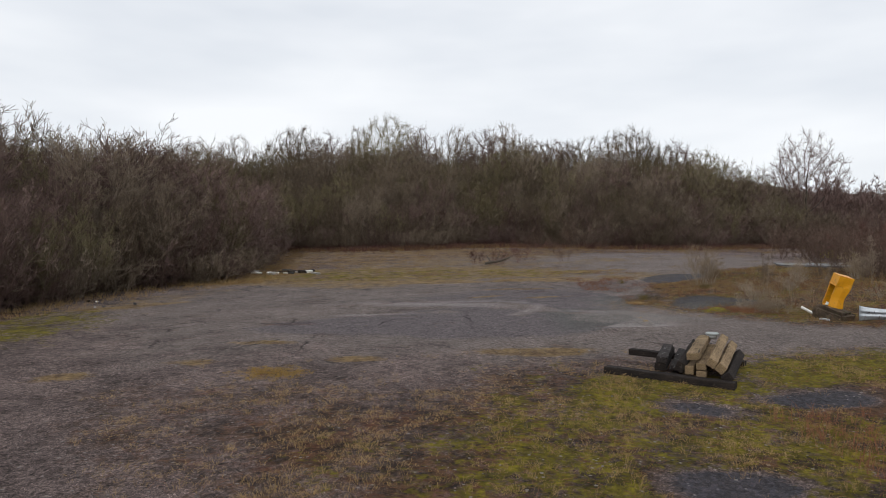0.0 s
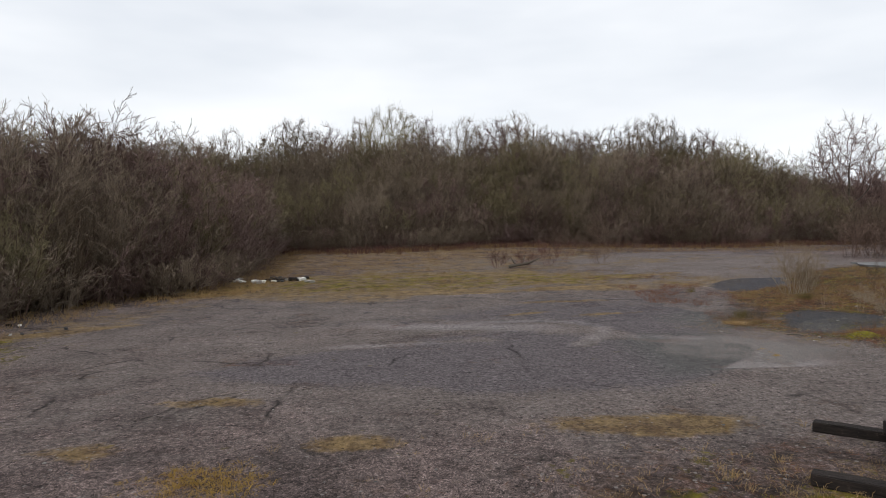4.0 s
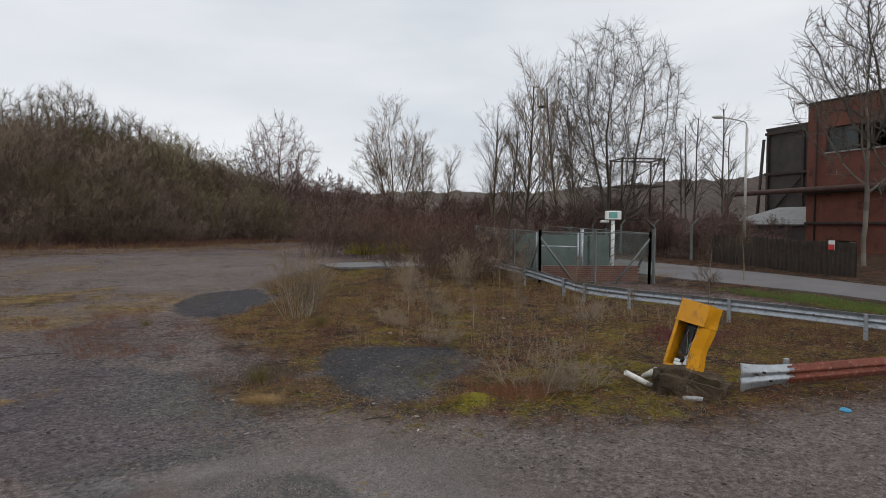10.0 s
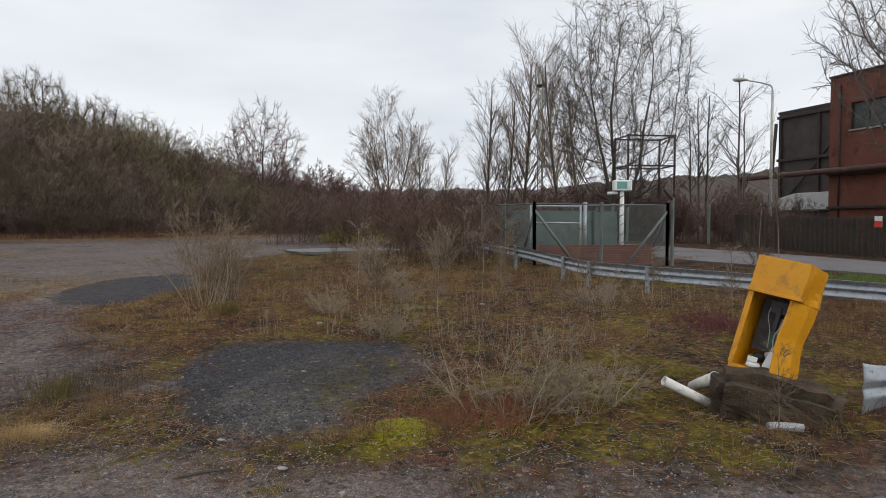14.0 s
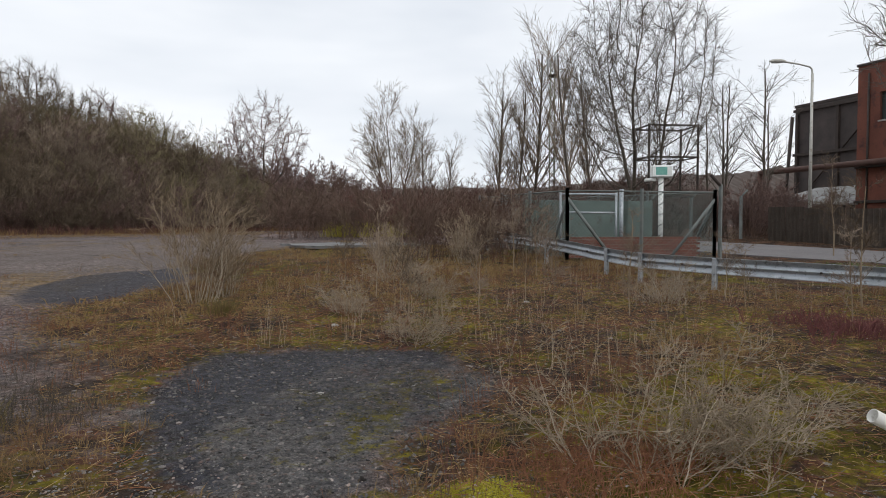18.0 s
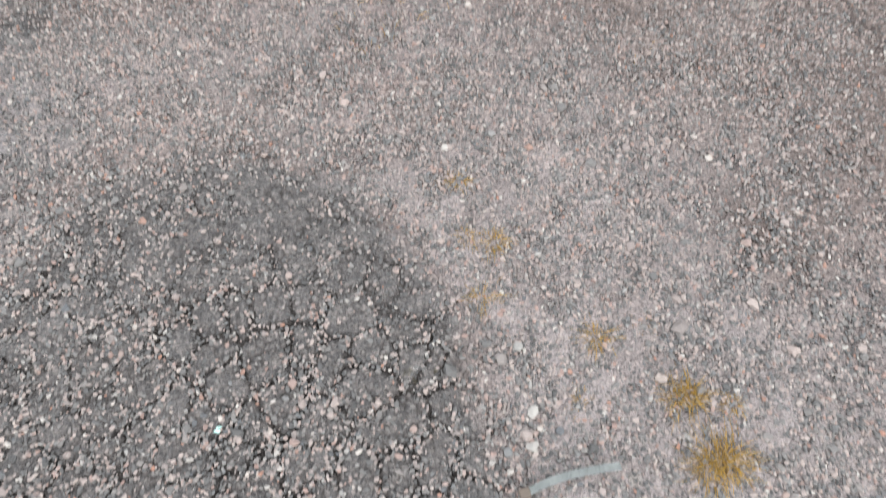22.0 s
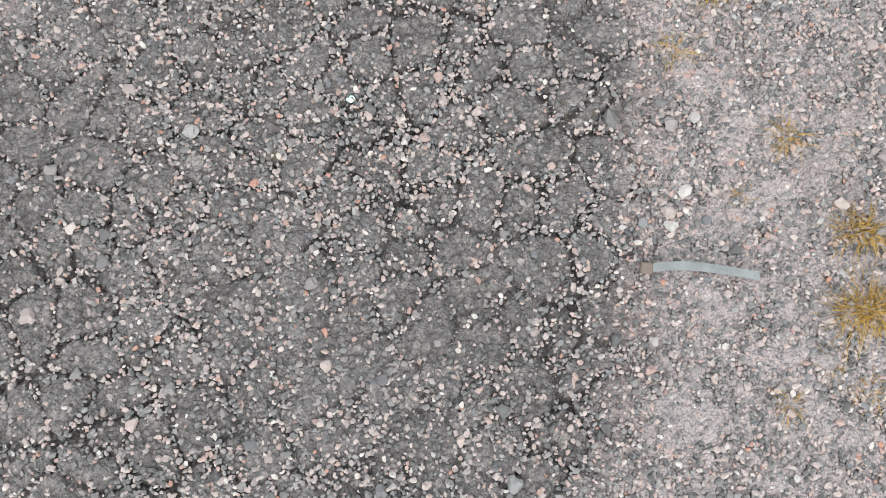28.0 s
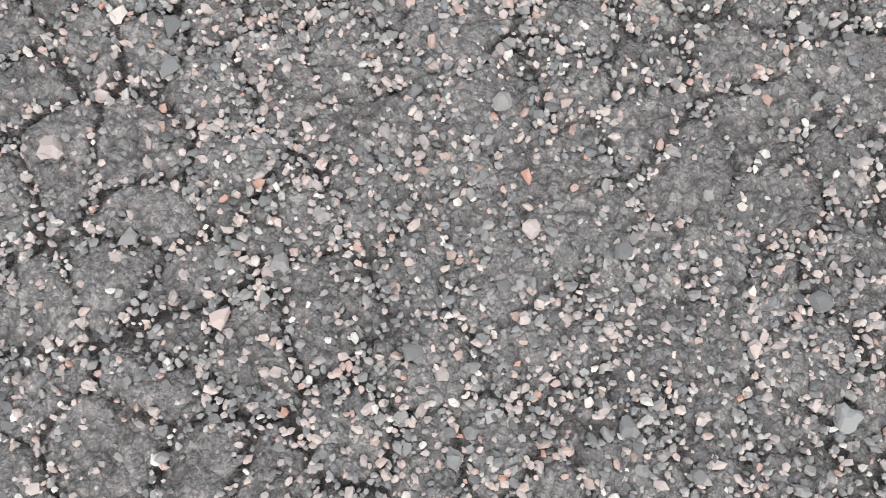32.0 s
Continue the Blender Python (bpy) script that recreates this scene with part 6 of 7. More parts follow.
def fence_run(a, b, name, bays, mesh=True):
    f = thing(name, Matrix(), "green chain-link fence on dark steel posts", "fence", "chain-link fences", "structure")
    d = b - a
    n = d.normalized()
    for i in range(bays + 1):
        p = a + d * (i / bays)
        part("post", box_bm(0.08, 0.08, 2.0, (p.x, p.y, p.z + 0.98), 0.006), M_FENCEPOST, f)
    part("rail", tube_bm(0.02, a + Vector((0, 0, 1.9)), b + Vector((0, 0, 1.9)), 8), M_FENCEPOST, f)
    for i, s in ((0, 1), (bays, -1)):
        p = a + d * (i / bays)
        part("brace", tube_bm(0.045, p + Vector((0, 0, 1.7)), p + n * s * 1.3 + Vector((0, 0, 0.02)), 8), M_FENCEPOST, f)
    segs = []
    step = 0.12
    length = d.length
    k = -1.9
    while k < length:
        for s in (1, -1):
            u0, u1 = (k, k + 1.9) if s > 0 else (k + 1.9, k)
            z0, z1 = 0.02, 1.92
            lo, hi = max(0.0, min(u0, u1)), min(length, max(u0, u1))
            if hi > lo:
                za = z0 + (z1 - z0) * (lo - u0) / (u1 - u0)
                zb = z0 + (z1 - z0) * (hi - u0) / (u1 - u0)
                segs.append((*(a + n * lo + Vector((0, 0, za))), *(a + n * hi + Vector((0, 0, zb))), 0.0030, 0.0030))
        k += step
    part("wire_mesh", tubes("wire_mesh", segs, 3), M_FENCEGREEN, f)
    return f


fence_run(FA, FB, "fence_front", 2)
fence_run(FB, FC, "fence_side", 3)
fence_run(FA, FD, "fence_road_side", 3)
p = FA
arm = thing("fence_post", Matrix(), "dark concrete fence post with a cranked top", "post")
part("shaft", box_bm(0.09, 0.09, 2.15, (FA.x + 0.14, FA.y - 0.1, FA.z + 1.05), 0.012), M_FENCEPOST, arm)
part("crank", tube_bm(0.05, FA + Vector((0.14, -0.1, 2.08)), FA + Vector((-0.02, 0.12, 2.4)), 8), M_STEELDARK, arm)
inset = (FC - FB).normalized()
gate = thing("steel_gate", Matrix(), "grey-green steel framed gate inside the compound", "gate")
g0 = FB + (FA - FB) * 0.10 + inset * 1.6
g1 = FB + (FA - FB) * 0.46 + inset * 1.2
for z in (0.5, 1.3, 1.85):
    part("rail", tube_bm(0.03, g0 + Vector((0, 0, z)), g1 + Vector((0, 0, z)), 8), M_GALV, gate)
for q in (g0, g1):
    part("stile", tube_bm(0.035, q + Vector((0, 0, 0)), q + Vector((0, 0, 1.9)), 8), M_GALV, gate)
part("gate_post", tube_bm(0.06, g1 + (g1 - g0).normalized() * 0.15, g1 + (g1 - g0).normalized() * 0.15 + Vector((0, 0, 2.0)), 10), M_GALV, gate)
screen = thing("green_panel_fence", Matrix(), "pale green sheet panels along the back of the compound", "fence", kind="structure")
for i in range(5):
    q = FB + inset * 3.6 + (FA - FB) * (i + 0.5) / 5
    ang = math.degrees(math.atan2((FA - FB).y, (FA - FB).x))
    part("panel", box_bm(0.98, 0.04, 1.6, (0, 0, 0.9), 0.006, pose(q.x, q.y, q.z, 0, 0, ang)), M_PANELGREEN, screen)

# ---- white mast with an instrument box ----
MX, MY = 26.61, 31.0
mast = thing("instrument_mast", pose(*gpt(MX, MY)), "white mast with black spiral stripes and an instrument box", "mast")
part("pole", tube_bm(0.075, (0, 0, 0), (0, 0, 2.45), 14), M_WHITE, mast)
segs = []
for i in range(90):
    a0, a1 = i * 0.42, (i + 1) * 0.42
    segs.append((0.078 * math.cos(a0), 0.078 * math.sin(a0), 0.5 + i * 0.021, 0.078 * math.cos(a1), 0.078 * math.sin(a1), 0.5 + (i + 1) * 0.021, 0.012, 0.012))
part("stripe", tubes("stripe", segs, 4), M_BLACK, mast)
part("instrument_box", box_bm(0.62, 0.34, 0.36, (0, 0, 2.62), 0.03, pose(0, 0, 0, 0, 0, -52)), M_WHITE, mast)
part("screen", box_bm(0.34, 0.01, 0.24, (-0.02, -0.176, 2.63), 0.004, pose(0, 0, 0, 0, 0, -52)), M_TEAL, mast)
part("side_arm", tube_bm(0.05, (-0.1, 0.12, 2.38), (-0.34, 0.36, 2.36), 10), M_WHITE, mast)
part("brace", tube_bm(0.02, (0, 0, 0.35), (-0.22, 0.28, 0.02), 8), M_WHITE, mast)

# ---- steel gantry behind the trees ----
gantry = thing("steel_gantry", pose(*gpt(46.5, 40.5), 0, 0, -40) @ Matrix.Diagonal((0.95, 0.95, 0.9, 1)), "rusty open steel gantry", "gantry")
for x in (-1.6, 1.6):
    for y in (-1.2, 1.2):
        part("leg", box_bm(0.11, 0.11, 7.4, (x, y, 3.7), 0.008), M_STEELDARK, gantry)
for z in (2.6, 5.2, 7.3):
    for y in (-1.2, 1.2):
        part("beam", box_bm(3.4, 0.07, 0.11, (0, y, z), 0.006), M_STEELDARK, gantry)
    for x in (-1.6, 1.6):
        part("cross_beam", box_bm(0.07, 2.5, 0.1, (x, 0, z), 0.006), M_STEELDARK, gantry)
for z in (2.6, 5.2):
    part("bracing", tube_bm(0.04, (-1.6, -1.2, z), (1.6, -1.2, z + 2.1), 6), M_STEELDARK, gantry)

# ---- sheet fence past the road, with its sign ----
hoarding = thing("sheet_fence", Matrix(), "rusty grey corrugated sheet fence past the road", "fence", kind="structure")
ha, hb = Vector(gpt(38.9, 31.9)), Vector(gpt(35.3, 24.2))
count = 9
for i in range(count):
    q = ha + (hb - ha) * ((i + 0.5) / count)
    ang = math.degrees(math.atan2((hb - ha).y, (hb - ha).x))
    w = (hb - ha).length / count
    bm = bmesh.new()
    prev = None
    for j in range(17):
        u = (j / 16 - 0.5) * (w - 0.02)
        off = 0.03 * (1 if (j // 2) % 2 else -1)
        pair = [bm.verts.new((u, off, -0.1)), bm.verts.new((u, off, 1.48))]
        if prev:
            bm.faces.new((prev[0], pair[0], pair[1], prev[1]))
        prev = pair
    bmesh.ops.solidify(bm, geom=bm.faces[:], thickness=0.012)
    ob = part("panel", bm, M_SHEET, hoarding)
    ob.matrix_basis = pose(q.x, q.y, q.z + prng.uniform(-0.04, 0.04), prng.uniform(-1.5, 1.5), 0, ang)
for i in range(7):
    q = Vector(gpt(39.4 + i * 1.6, 33.3 + i * 3.1))
    po = thing("concrete_post", pose(*q), "slim dark fence post with a cranked top", "post", "cranked posts")
    part("shaft", box_bm(0.12, 0.12, 2.0, (0, 0, 1.0), 0.01), M_FENCEPOST, po)
    part("crank", tube_bm(0.045, (0, 0, 1.96), (0.22, -0.2, 2.3), 6), M_FENCEPOST, po)
sgn = thing("warning_sign", pose(35.75, 25.3, float(gz(35.7, 25)) + 1.35, 0, 0, math.degrees(math.atan2((hb - ha).y, (hb - ha).x))), "small white and red warning sign on the sheet fence", "sign")
part("plate", box_bm(0.3, 0.02, 0.42, (0, -0.05, 0), 0.003), M_WHITE, sgn)
part("red_band", box_bm(0.3, 0.006, 0.24, (0, -0.064, -0.09), 0.001), M_RED, sgn)

# ---- brick works ----
BDIR = Vector((-0.47, -0.88, 0)).normalized()
ang_b = math.degrees(math.atan2(BDIR.y, BDIR.x))
works = thing("brick_works", pose(61.68, 33.49, -0.5, 0, 0, ang_b), "derelict red brick works with broken windows", "building")
LEN, DEP, HGT = 46.0, 18.0, 13.0


def wall_with_holes(length, height, thick, holes):
    """A wall in x and z from strips between its openings (x0, x1, z0, z1)."""
    bms = []
    zs = sorted({0.0, height, *[h[2] for h in holes], *[h[3] for h in holes]})
    for z0, z1 in zip(zs, zs[1:]):
        x = 0.0
        for h in sorted(h for h in holes if h[2] <= z0 and h[3] >= z1):
            if h[0] > x:
                bms.append(box_bm(h[0] - x, thick, z1 - z0, ((x + h[0]) / 2, 0, (z0 + z1) / 2)))
            x = h[1]
        if x < length:
            bms.append(box_bm(length - x, thick, z1 - z0, ((x + length) / 2, 0, (z0 + z1) / 2)))
    return joined(*bms)


holes = []
for i in range(7):
    holes.append((1.7 + i * 6.3, 7.0 + i * 6.3, 9.1, 11.0))
for i in range(6):
    holes.append((3.0 + i * 7.0, 4.6 + i * 7.0, 1.4, 2.3))
part("front_wall", wall_with_holes(LEN, HGT, 0.4, holes), M_BRICKBIG, works)
part("end_wall", box_bm(0.4, DEP, HGT, (0.2, DEP / 2 + 0.2, HGT / 2)), M_BRICKBIG, works)
part("back_wall", box_bm(LEN, 0.4, HGT, (LEN / 2, DEP + 0.6, HGT / 2)), M_BRICKBIG, works)
part("end_wall", box_bm(0.4, DEP, HGT, (LEN - 0.2, DEP / 2 + 0.2, HGT / 2)), M_BRICKBIG, works)
part("roof", box_bm(LEN - 0.4, DEP + 0.2, 0.3, (LEN / 2, DEP / 2 + 0.3, HGT - 0.5)), M_DARKSHED, works)
part("coping", box_bm(LEN + 0.2, 0.55, 0.16, (LEN / 2, 0, HGT + 0.08), 0.02), M_STEELDARK, works)
part("string_course", box_bm(LEN, 0.30, 0.35, (LEN / 2, -0.32, 6.1), 0.02), M_STEELDARK, works)
part("string_course", box_bm(LEN, 0.22, 0.2, (LEN / 2, -0.30, 3.6), 0.02), M_STEELDARK, works)
part("wall_pipe", tube_bm(0.22, (-8.2, -0.9, 6.2), (LEN, -0.9, 6.4), 10), M_PIPE, works, "rust-brown pipe along the wall")
part("pipe_drop", tube_bm(0.22, (-8.2, -0.9, 6.35), (-8.5, -0.9, 0.2), 10), M_PIPE, works)
part("downpipe", tube_bm(0.07, (0.9, -0.28, 0), (0.9, -0.28, 12.4), 8), M_STEELDARK, works)
for h in holes:
    x0, x1, z0, z1 = h
    win = part("window", box_bm(x1 - x0, 0.08, 0.08, ((x0 + x1) / 2, 0.02, z1 - 0.04)), M_STEELDARK, works)
    part("sill", box_bm(x1 - x0 + 0.2, 0.3, 0.1, ((x0 + x1) / 2, -0.12, z0 - 0.05), 0.01), M_CONCRETE, win)
    n = 4 if x1 - x0 > 2 else 2
    for i in range(n + 1):
        u = x0 + (x1 - x0) * i / n
        part("mullion", box_bm(0.07, 0.07, z1 - z0, (u, 0.02, (z0 + z1) / 2)), M_STEELDARK, win)
    for i in range(n):
        if i == 3 and x1 - x0 > 2 or prng.random() < 0.08:
            continue
        u0, u1 = x0 + (x1 - x0) * i / n, x0 + (x1 - x0) * (i + 1) / n
        part("pane", box_bm(u1 - u0 - 0.08, 0.012, z1 - z0 - 0.1, ((u0 + u1) / 2, 0.03, (z0 + z1) / 2)), M_DUSTGLASS if prng.random() < 0.75 else M_GLASS, win)
# dark clad shed further along
shed = thing("dark_shed", pose(88.5, 45.5, -0.3, 0, 0, ang_b), "tall dark metal-clad shed with outside bracing", "building")
part("wall", box_bm(22, 0.3, 14.6, (11, 0, 7.3)), M_DARKSHED, shed)
part("wall", box_bm(0.3, 14, 14.6, (0.15, 7.15, 7.3)), M_DARKSHED, shed)
part("roof", box_bm(22.3, 14.4, 0.3, (11, 7, 14.75), 0.02), M_STEELDARK, shed)
for i in range(5):
    part("column", box_bm(0.3, 0.3, 14.4, (0.4 + i * 5.2, -0.3, 7.2)), M_STEELDARK, shed)
    part("brace", tube_bm(0.1, (0.4 + i * 5.2, -0.4, 4 + (i % 2) * 5), (5.6 + i * 5.2, -0.4, 9 + (i % 2) * 5), 6), M_STEELDARK, shed)
for z in (4.4, 9.4, 14.2):
    part("girt", box_bm(22, 0.2, 0.3, (11, -0.4, z)), M_STEELDARK, shed)
part("raking_strut", tube_bm(0.18, (-1.2, -0.6, 0), (0.0, -0.6, 13.6), 8), M_STEELDARK, shed)
# pale roofed lean-to between them
M_ROOFSHEET = rough_mat("pale_roof_sheet", (0.16, 0.16, 0.15), (0.30, 0.30, 0.29), 1.5, 0.7, 0.1, 0.2, 20, (0.1, 0.08, 0.07))
lean = thing("lean_to", pose(66, 41.5, -0.3, 0, 0, ang_b), "low shed with a pale sheet roof", "shed")
part("wall", box_bm(9, 6, 3.4, (4.5, 3, 1.7)), M_DARKSHED, lean)
part("roof", box_bm(9.6, 6.8, 0.12, (0, 0, 0), 0.01, pose(4.5, 3, 4.1, 14, 0, 0)), M_ROOFSHEET, lean)

# ---- distance ----
def ridge(name, label, line, mat, depth, seed, jag, fine=14, tufts=0.0):
    """A wooded slope: a crest line with an uneven top, sloping up to it and down behind."""
    vs, fs = [], []
    pts = smooth_line(line, fine)
    rows = [(-depth, 0.0), (-depth * 0.55, 0.35), (-depth * 0.2, 0.75), (0.0, 1.0), (depth * 0.3, 0.8), (depth, 0.0)]
    for p in pts:
        for off, k in rows:
            nz = float(fbm(np.float64(p.x * 0.05 + off), np.float64(p.y * 0.05), seed)) - 0.5
            tree = tufts * k * float(fbm(np.float64(p.x * 0.35 + off * 0.4), np.float64(p.y * 0.35 + off), seed + 2, 3))
            vs.append((p.x, p.y + off, max(-1.0, p.z * k + nz * jag * k + tree)))
    n = len(rows)
    for i in range(len(pts) - 1):
        for j in range(n - 1):
            a = i * n + j
            fs.append((a, a + n, a + n + 1, a + 1))
    return tagged(part(name, mesh_np(name, vs, fs, True), mat), label, "hill", kind="structure")


slab_bm = box_bm(4.6, 3.4, 0.10, (0, 0, 0))
bmesh.ops.subdivide_edges(slab_bm, edges=slab_bm.edges[:], cuts=6, use_grid_fill=True)
for v in slab_bm.verts:
    v.co += Vector((1, 1, 0.06)) * 0.3 * noise.noise(v.co * 0.9 + Vector((7, 3, 1)))
base_slab = tagged(part("concrete_slab", slab_bm, M_SLAB), "damp grey broken concrete slab in the weeds", "slab")
base_slab.matrix_basis = pose(*gpt(23.4, 42.2, 0.04), 0, 0, -20)
# two opaque dark banks added so no sky shows between the stems
ridge("wooded_bank", "brown wooded bank added behind the trees to close gaps", [(-140, 104, 8), (-70, 116, 8), (-20, 116, 7.5), (20, 116, 7), (42, 116, 5), (70, 120, 3)], M_HILL, 22, 3, 3)
ridge("thicket_bank", "added dark backing inside the thicket", [(-60, 10, 4), (-42, 34, 4.6), (-36, 60, 5), (-40, 90, 6)], M_HILL, 9, 8, 1)
ridge("far_hill", "distant wooded hill under the sky", [(-200, 420, 10), (40, 430, 22), (140, 420, 30), (260, 400, 22), (420, 330, 26), (560, 240, 40), (640, 140, 50), (760, 0, 55)], M_FARHILL, 90, 5, 6, 110, 5.0)

tmast = thing("antenna_mast", pose(53.16, 53.43, 0.8) @ Matrix.Diagonal((0.87, 0.87, 0.87, 1)), "slim pale green lattice antenna mast behind the poplars", "mast")
corners = [(0.32 * math.cos(k * math.tau / 3), 0.32 * math.sin(k * math.tau / 3)) for k in range(3)]
for cx, cy in corners:
    part("leg", tube_bm(0.055, (cx, cy, 0), (cx * 0.8, cy * 0.8, 16.0), 6), M_MASTGREEN, tmast)
rungs = []
for i in range(26):
    (ax, ay), (bx, by) = corners[i % 3], corners[(i + 1) % 3]
    rungs.append((ax, ay, i * 0.6, bx, by, (i + 1) * 0.6, 0.03, 0.03))
    (ax, ay), (bx, by) = corners[(i + 1) % 3], corners[(i + 2) % 3]
    rungs.append((ax, ay, i * 0.6, bx, by, (i + 1) * 0.6, 0.03, 0.03))
part("lattice", tubes("lattice", rungs, 4), M_MASTGREEN, tmast)
part("platform", tube_bm(0.55, (0, 0, 14.6), (0, 0, 14.75), 12), M_STEELDARK, tmast)
for k in range(3):
    a = k * math.tau / 3
    part("antenna", box_bm(0.28, 0.14, 1.6, (0.5 * math.cos(a), 0.5 * math.sin(a), 15.6), 0.03), M_GREYPART, tmast)


# ---- loose stones where the camera looks down ----
def ico(level):
    bm = bmesh.new()
    bmesh.ops.create_icosphere(bm, subdivisions=level, radius=1)
    vs = np.array([v.co[:] for v in bm.verts])
    fs = np.array([[v.index for v in f.verts] for f in bm.faces])
    bm.free()
    return vs, fs


def stone_shapes(level, count, seed):
    rg = np.random.RandomState(seed)
    vs, fs = ico(level)
    out = []
    for k in range(count):
        q = vs * (1 + 0.55 * (rg.rand(len(vs), 1) - 0.5))
        for _ in range(4):
            n = rg.normal(size=3)
            n /= np.linalg.norm(n)
            d = q @ n
            q = q - np.where(d > 0.62, d - 0.62, 0)[:, None] * n
        out.append(q * np.array([1.0, rg.uniform(0.65, 0.95), rg.uniform(0.45, 0.75)]))
    return out, fs


def stone_cloud(name, x, y, r, level, seed, label, sink=0.25, mat=None):
    rg = np.random.RandomState(seed)
    shapes, fs = stone_shapes(level, 12, seed)
    base = np.array(shapes)[rg.randint(0, 12, len(x))]
    turn, tip = rg.uniform(0, 2 * np.pi, len(x)), rg.normal(0, 0.25, (len(x), 2))
    c, s = np.cos(turn)[:, None], np.sin(turn)[:, None]
    px, py, pz = base[..., 0], base[..., 1], base[..., 2]
    pz = pz + tip[:, :1] * px + tip[:, 1:] * py
    qx, qy = px * c - py * s, px * s + py * c
    h = ground_height(x, y) + r * (0.5 - sink)
    verts = np.stack([x[:, None] + qx * r[:, None], y[:, None] + qy * r[:, None], h[:, None] + pz * r[:, None]], 2).reshape(-1, 3)
    faces = (fs[None] + (np.arange(len(x)) * base.shape[1])[:, None, None]).reshape(-1, 3)
    return tagged(part(name, mesh_np(name, verts, faces, level > 1), mat or M_PEBBLE), label, "gravel", kind="stuff")


def loose(n, box, seed, keep):
    rg = np.random.RandomState(seed)
    x, y = rg.uniform(box[0], box[1], n), rg.uniform(box[2], box[3], n)
    ok = rg.rand(n) < keep(x, y)
    return x[ok], y[ok], rg


def gravel_share(x, y):
    d = inside(x, y, DARK_TAR)
    on_tar = soft(d + 0.06 * (fbm(x * 8, y * 8, 61) - 0.5), 0.12)
    crk = crack_field(x, y, 2.6)
    zone = soft(fbm(x * 3.2, y * 3.2, 63) - 0.5, 0.22)
    return (1 - on_tar) * (0.7 + 0.3 * zone) + on_tar * np.clip(0.06 + 0.42 * crk + 0.32 * zone, 0, 1)


BOX = (4.1, 8.4, 20.8, 24.6)
VIEW = [(6.25, 24.55), (8.35, 22.3), (7.5, 21.6), (6.45, 20.9), (5.6, 21.3), (4.25, 22.2), (4.15, 22.6), (4.55, 23.45), (5.5, 23.75)]


def in_view(x, y):
    return gravel_share(x, y) * soft(inside(x, y, VIEW) - 0.15, 0.5)


x, y, rg = loose(240000, BOX, 101, in_view)
stone_cloud("fine_gravel", x, y, 0.0030 + 0.0045 * rg.rand(len(x)), 1, 102, "fine grey and pink chippings on the asphalt", 0.35, M_GRIT)
x, y, rg = loose(70000, BOX, 103, in_view)
stone_cloud("loose_gravel", x, y, 0.006 + 0.0055 * rg.rand(len(x)) ** 2, 1, 104, "loose grey and pink chippings on the asphalt", 0.35)
x, y, rg = loose(28000, BOX, 113, lambda x, y: soft(inside(x, y, VIEW), 0.1) * soft(inside(x, y, DARK_TAR), 0.1) * (1 - crack_field(x, y, 1.0)))
stone_cloud("bedded_stones", x, y, 0.004 + 0.008 * rg.rand(len(x)) ** 2, 1, 114, "grey stones bedded in the tar", 0.72, M_BEDDED)
# single larger stones
shapes, fs = stone_shapes(2, 10, 105)
stone_meshes = [mesh_np("stone", q, fs, False) for q in shapes]
for me in stone_meshes:
    me.materials.append(M_PEBBLE)
x, y, rg = loose(700, (4.7, 7.3, 21.2, 23.5), 106, gravel_share)
for i in range(min(260, len(x))):
    r = 0.011 + 0.007 * rg.rand() ** 2
    ob = new("stone", stone_meshes[i % 10])
    ob.matrix_basis = pose(x[i], y[i], float(ground_height(x[i:i + 1], y[i:i + 1])[0]) + r * 0.3, 0, 0, rg.uniform(0, 360)) @ Matrix.Diagonal((r, r, r, 1))
    ob.parent = ground
# stones strewn over the dirt and the moss
x, y, rg = loose(6000, (-8, 22, 8, 36), 107, lambda x, y: 0.5 + 0 * x)
stone_cloud("strewn_stones", x, y, 0.006 + 0.028 * rg.rand(len(x)) ** 5, 1, 108, "small stones strewn over the yard", 0.45, M_BEDDED)
x, y, rg = loose(18000, (8.4, 12.6, 23.6, 28.4), 109, lambda x, y: soft(inside(x, y, TAR_PATCH) + 0.2, 0.5))
stone_cloud("patch_stones", x, y, 0.006 + 0.016 * rg.rand(len(x)) ** 3, 1, 110, "dark broken tar and stones on the bare patch", 0.45, M_DARKGRIT)
x, y, rg = loose(30000, (5.5, 12.0, 21.0, 28.0), 111, lambda x, y: soft(-inside(x, y, ISLAND) + 1.2, 1.5) * soft(-inside(x, y, VIEW), 0.1))
stone_cloud("yard_gravel", x, y, 0.005 + 0.011 * rg.rand(len(x)) ** 3, 1, 112, "loose chippings at the edge of the grass", 0.4, M_GRIT)

# ---- small things on the ground ----
strap = thing("grey_strap", Matrix(), "flattened grey plastic cable strap on the chippings", "strap")
sa, sb = Vector(at(6.19, 22.05, 0.018)), Vector(at(6.385, 21.93, 0.026))
bm = bmesh.new()
prev = None
sd = (sb - sa).normalized()
sn = Vector((-sd.y, sd.x, 0))
for i in range(13):
    t = i / 12
    p = sa + (sb - sa) * t + sn * (0.012 * math.sin(t * 3.1)) + Vector((0, 0, 0.006 * math.sin(t * 7)))
    pair = [bm.verts.new(p + sn * 0.0095), bm.verts.new(p - sn * 0.0095)]
    if prev:
        bm.faces.new((prev[0], prev[1], pair[1], pair[0]))
    prev = pair
bmesh.ops.solidify(bm, geom=bm.faces[:], thickness=0.003)
part("band", bm, M_STRAP, strap)
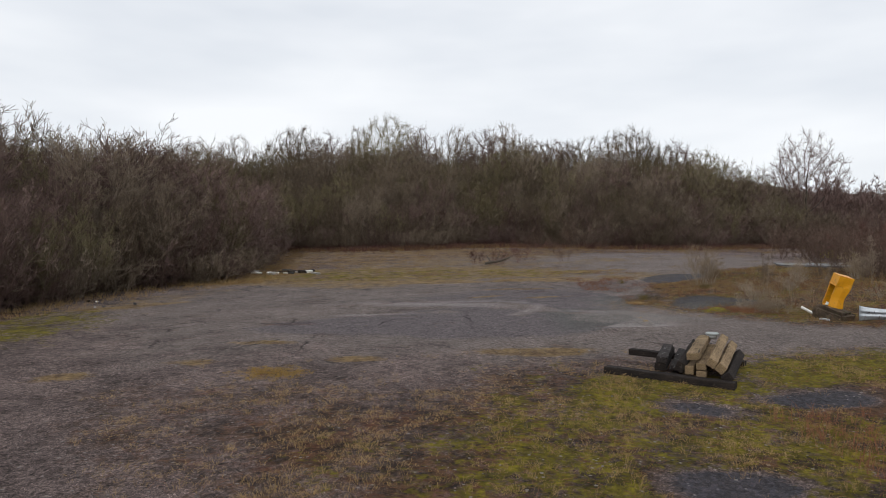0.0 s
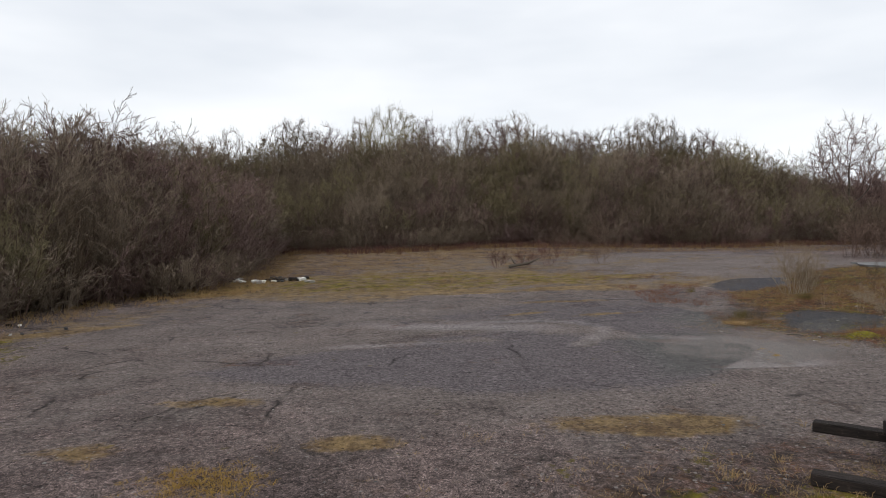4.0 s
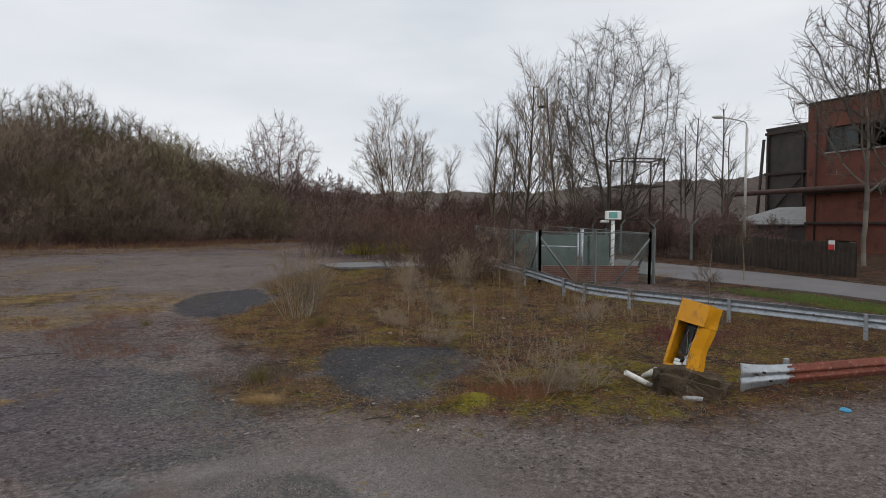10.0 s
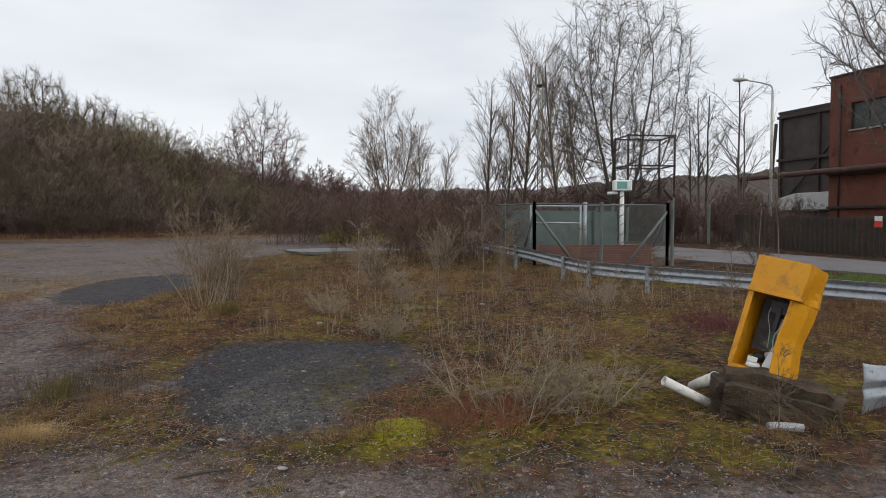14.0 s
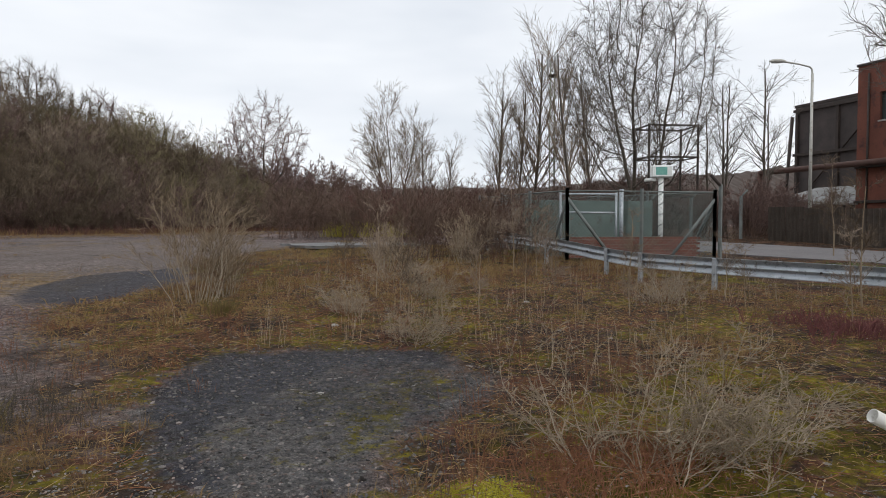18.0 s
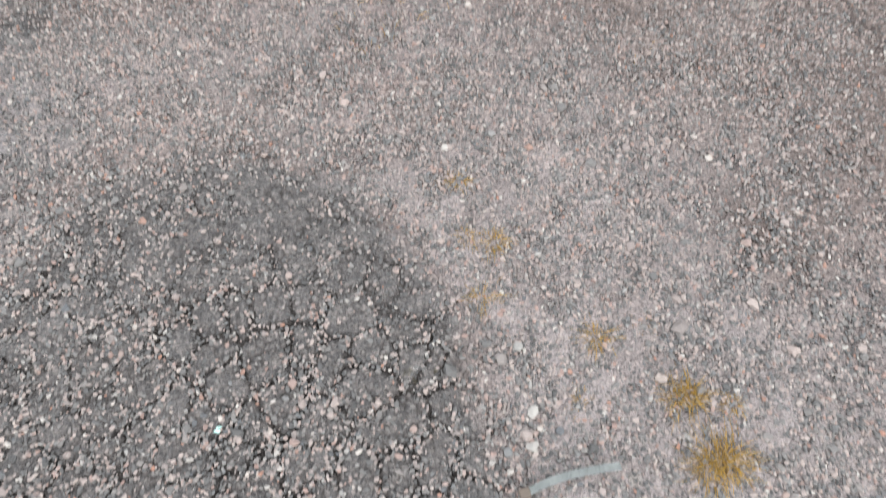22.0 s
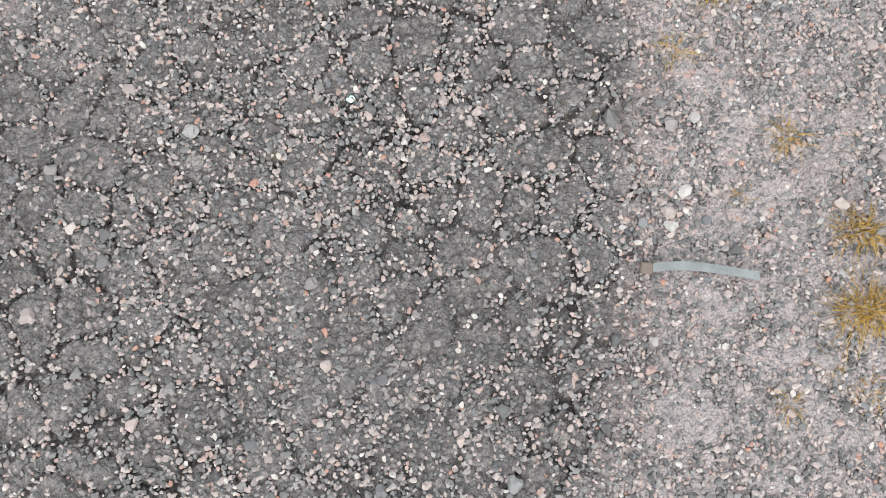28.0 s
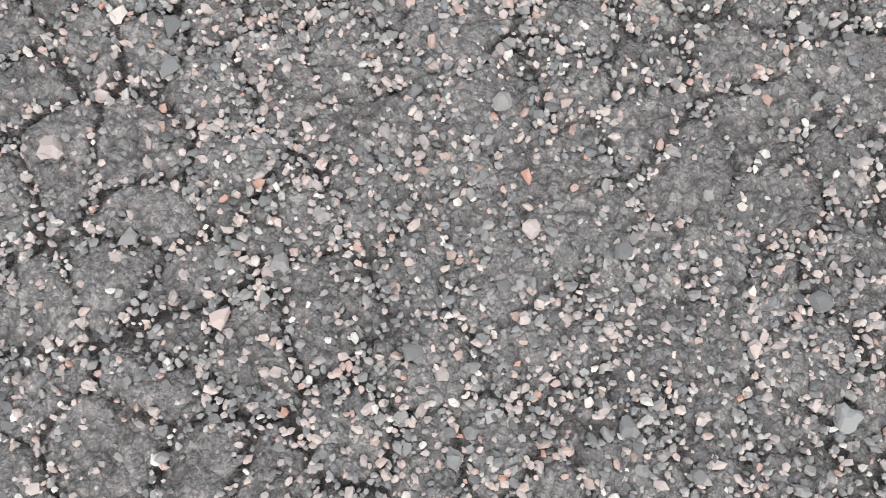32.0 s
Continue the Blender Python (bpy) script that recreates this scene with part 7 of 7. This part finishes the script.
part("buckle", box_bm(0.026, 0.024, 0.012, (0, 0, 0), 0.003, Matrix.Translation(sa) @ Matrix.Rotation(math.atan2(sd.y, sd.x), 4, "Z")), M_SHEET, strap)


def chip(name, x, y, size, mat, label, category, flat=0.4, turn=0.0, long=1.0):
    q, f = stone_shapes(2, 3, int(x * 100) % 97)
    me = mesh_np(name, q[0] * np.array([size * long, size, size * flat / 0.6]), f, False)
    ob = tagged(part(name, me, mat), label, category)
    ob.matrix_basis = pose(*at(x, y, size * flat * 0.4), 0, 0, turn)
    return ob


chip("plastic_chip", 5.80, 22.67, 0.010, M_CYAN, "small pale cyan chip on the asphalt", "chip")
chip("pale_stone", 6.35, 22.16, 0.020, M_CONCRETE, "pale rounded stone on the chippings", "stone")
chip("yellow_chip", 4.66, 22.66, 0.007, M_YELLOW, "tiny orange chip on the asphalt", "chip")
for x, y, s in ((8.62, 23.77, 0.045), (6.57, 24.8, 0.035), (8.67, 23.11, 0.03), (12.48, 28.66, 0.06), (16.0, 28.14, 0.06), (10.44, 26.16, 0.035), (7.22, 26.31, 0.04), (8.62, 24.7, 0.035)):
    chip("pale_stone", x, y, s, M_CONCRETE, "pale stone lying in the dirt", "stone")
chip("white_scrap", 8.25, 23.36, 0.022, M_PLASTIC, "scrap of white plastic on the gravel", "litter", 0.3, 30, 2.0)
chip("blue_rag", 13.25, 19.55, 0.10, M_BLUE, "crumpled blue plastic scrap on the gravel", "litter", 0.25, 10, 1.8)
stick = thing("stick", Matrix(), "dark twig lying on the gravel", "stick")
part("twig", tubes("twig", [(*at(8.0, 24.15, 0.015), *at(8.17, 24.11, 0.02), 0.010, 0.012), (*at(8.17, 24.11, 0.02), *at(8.36, 24.02, 0.015), 0.012, 0.005)], 6), M_BARK, stick)
tuft_at = [(6.56, 21.77, 1.0), (6.58, 21.75, 1.0), (6.53, 21.78, 0.9), (6.65, 21.91, 0.85), (6.62, 21.93, 0.75), (6.70, 21.82, 0.6), (6.61, 22.17, 0.75), (6.64, 22.54, 0.75), (6.60, 22.60, 0.6), (6.49, 22.45, 0.7), (6.45, 22.09, 0.55),
           (6.48, 21.63, 0.6), (6.32, 21.68, 0.6), (6.15, 21.51, 0.6), (6.24, 21.45, 0.55), (6.44, 21.70, 0.5), (6.72, 22.75, 0.6), (6.72, 22.10, 0.5)]
blades("crack_grass", M_OCHRE, tuft_at, 130, 0.04, 1.5, 33, "small ochre grass tufts among the chippings", 0.0009, 0.04)


# ---- rubbish heaps ----
def rubbish(cx, cy, seed, n, spread, label, cz=0.0, size=1.0):
    rg = random.Random(seed)
    for i in range(n):
        x, y = cx + rg.gauss(0, spread), cy + rg.gauss(0, spread * 0.5)
        w, d, h = rg.uniform(0.12, 0.55) * size, rg.uniform(0.1, 0.35) * size, rg.uniform(0.03, 0.2) * size
        bm = box_bm(w, d, h, (0, 0, h / 2), 0.02)
        bmesh.ops.subdivide_edges(bm, edges=bm.edges[:], cuts=2, use_grid_fill=True)
        for v in bm.verts:
            v.co += Vector((1, 1, 1)) * 0.05 * noise.noise(v.co * 6 + Vector((i, seed, 0)))
        ob = part("rubbish_scrap", bm, rg.choice((M_PLASTIC, M_PLASTIC, M_CONCRETE, M_TIMBER, M_BLACK)))
        ob.matrix_basis = pose(x, y, float(gz(x, y)) + cz, rg.uniform(-8, 8), rg.uniform(-8, 8), rg.uniform(0, 360))
        tagged(ob, label, "rubbish", "dumped rubbish")


rubbish(-9.8, 42.4, 1, 22, 1.1, "dumped pale plastic and rubble at the thicket", 0.0, 1.2)
rubbish(46.5, 81.0, 2, 18, 2.2, "dumped pale rubbish at the wood edge", 0.3, 2.4)
rubbish(-15.0, 28.0, 3, 7, 1.5, "scattered litter under the thicket", 0.0, 0.4)
log = thing("fallen_branch", Matrix(), "dark fallen branch on the open yard", "branch")
LG = Vector(gpt(3.6, 46.5))
part("limb", tubes("limb", [(*(LG + Vector((-0.7, 0, 0.12))), *(LG + Vector((0.4, 0.1, 0.3))), 0.10, 0.08), (*(LG + Vector((0.4, 0.1, 0.3))), *(LG + Vector((1.1, 0, 0.6))), 0.08, 0.03),
                            (*(LG + Vector((0.1, 0, 0.25))), *(LG + Vector((0.3, 0.3, 0.85))), 0.05, 0.02), (*(LG + Vector((-0.3, 0, 0.2))), *(LG + Vector((-0.6, 0.2, 0.7))), 0.05, 0.02)], 6), M_BARK, log)

# ---- low brick wall of the compound, brick by brick ----
plinth = thing("brick_wall", Matrix(), "low red brick wall behind the chain-link fence", "wall", kind="structure")
wa, wb = FB + inset * 0.5 + (FA - FB) * 0.04, FA + inset * 0.5 - (FA - FB) * 0.05
wd = wb - wa
wang = math.degrees(math.atan2(wd.y, wd.x))
core = box_bm(wd.length, 0.10, 0.60, (wd.length / 2, 0, 0.30))
ob = part("mortar_core", core, M_MORTAR, plinth)
ob.matrix_basis = pose(wa.x, wa.y, wa.z, 0, 0, wang)
bme = bpy.data.meshes.new("brick")
bb = box_bm(0.215, 0.1125, 0.065, (0, 0, 0), 0.004)
bb.to_mesh(bme)
bb.free()
bme.materials.append(M_BRICK)
for row in range(8):
    n = int(wd.length / 0.225)
    for i in range(n):
        u = 0.11 + i * 0.225 + (0.11 if row % 2 else 0)
        if u > wd.length:
            continue
        ob = new("brick", bme)
        ob.matrix_basis = pose(wa.x, wa.y, wa.z, 0, 0, wang) @ pose(u, 0, 0.04 + row * 0.075, 0, 0, prng.uniform(-0.8, 0.8))
        ob.parent = plinth
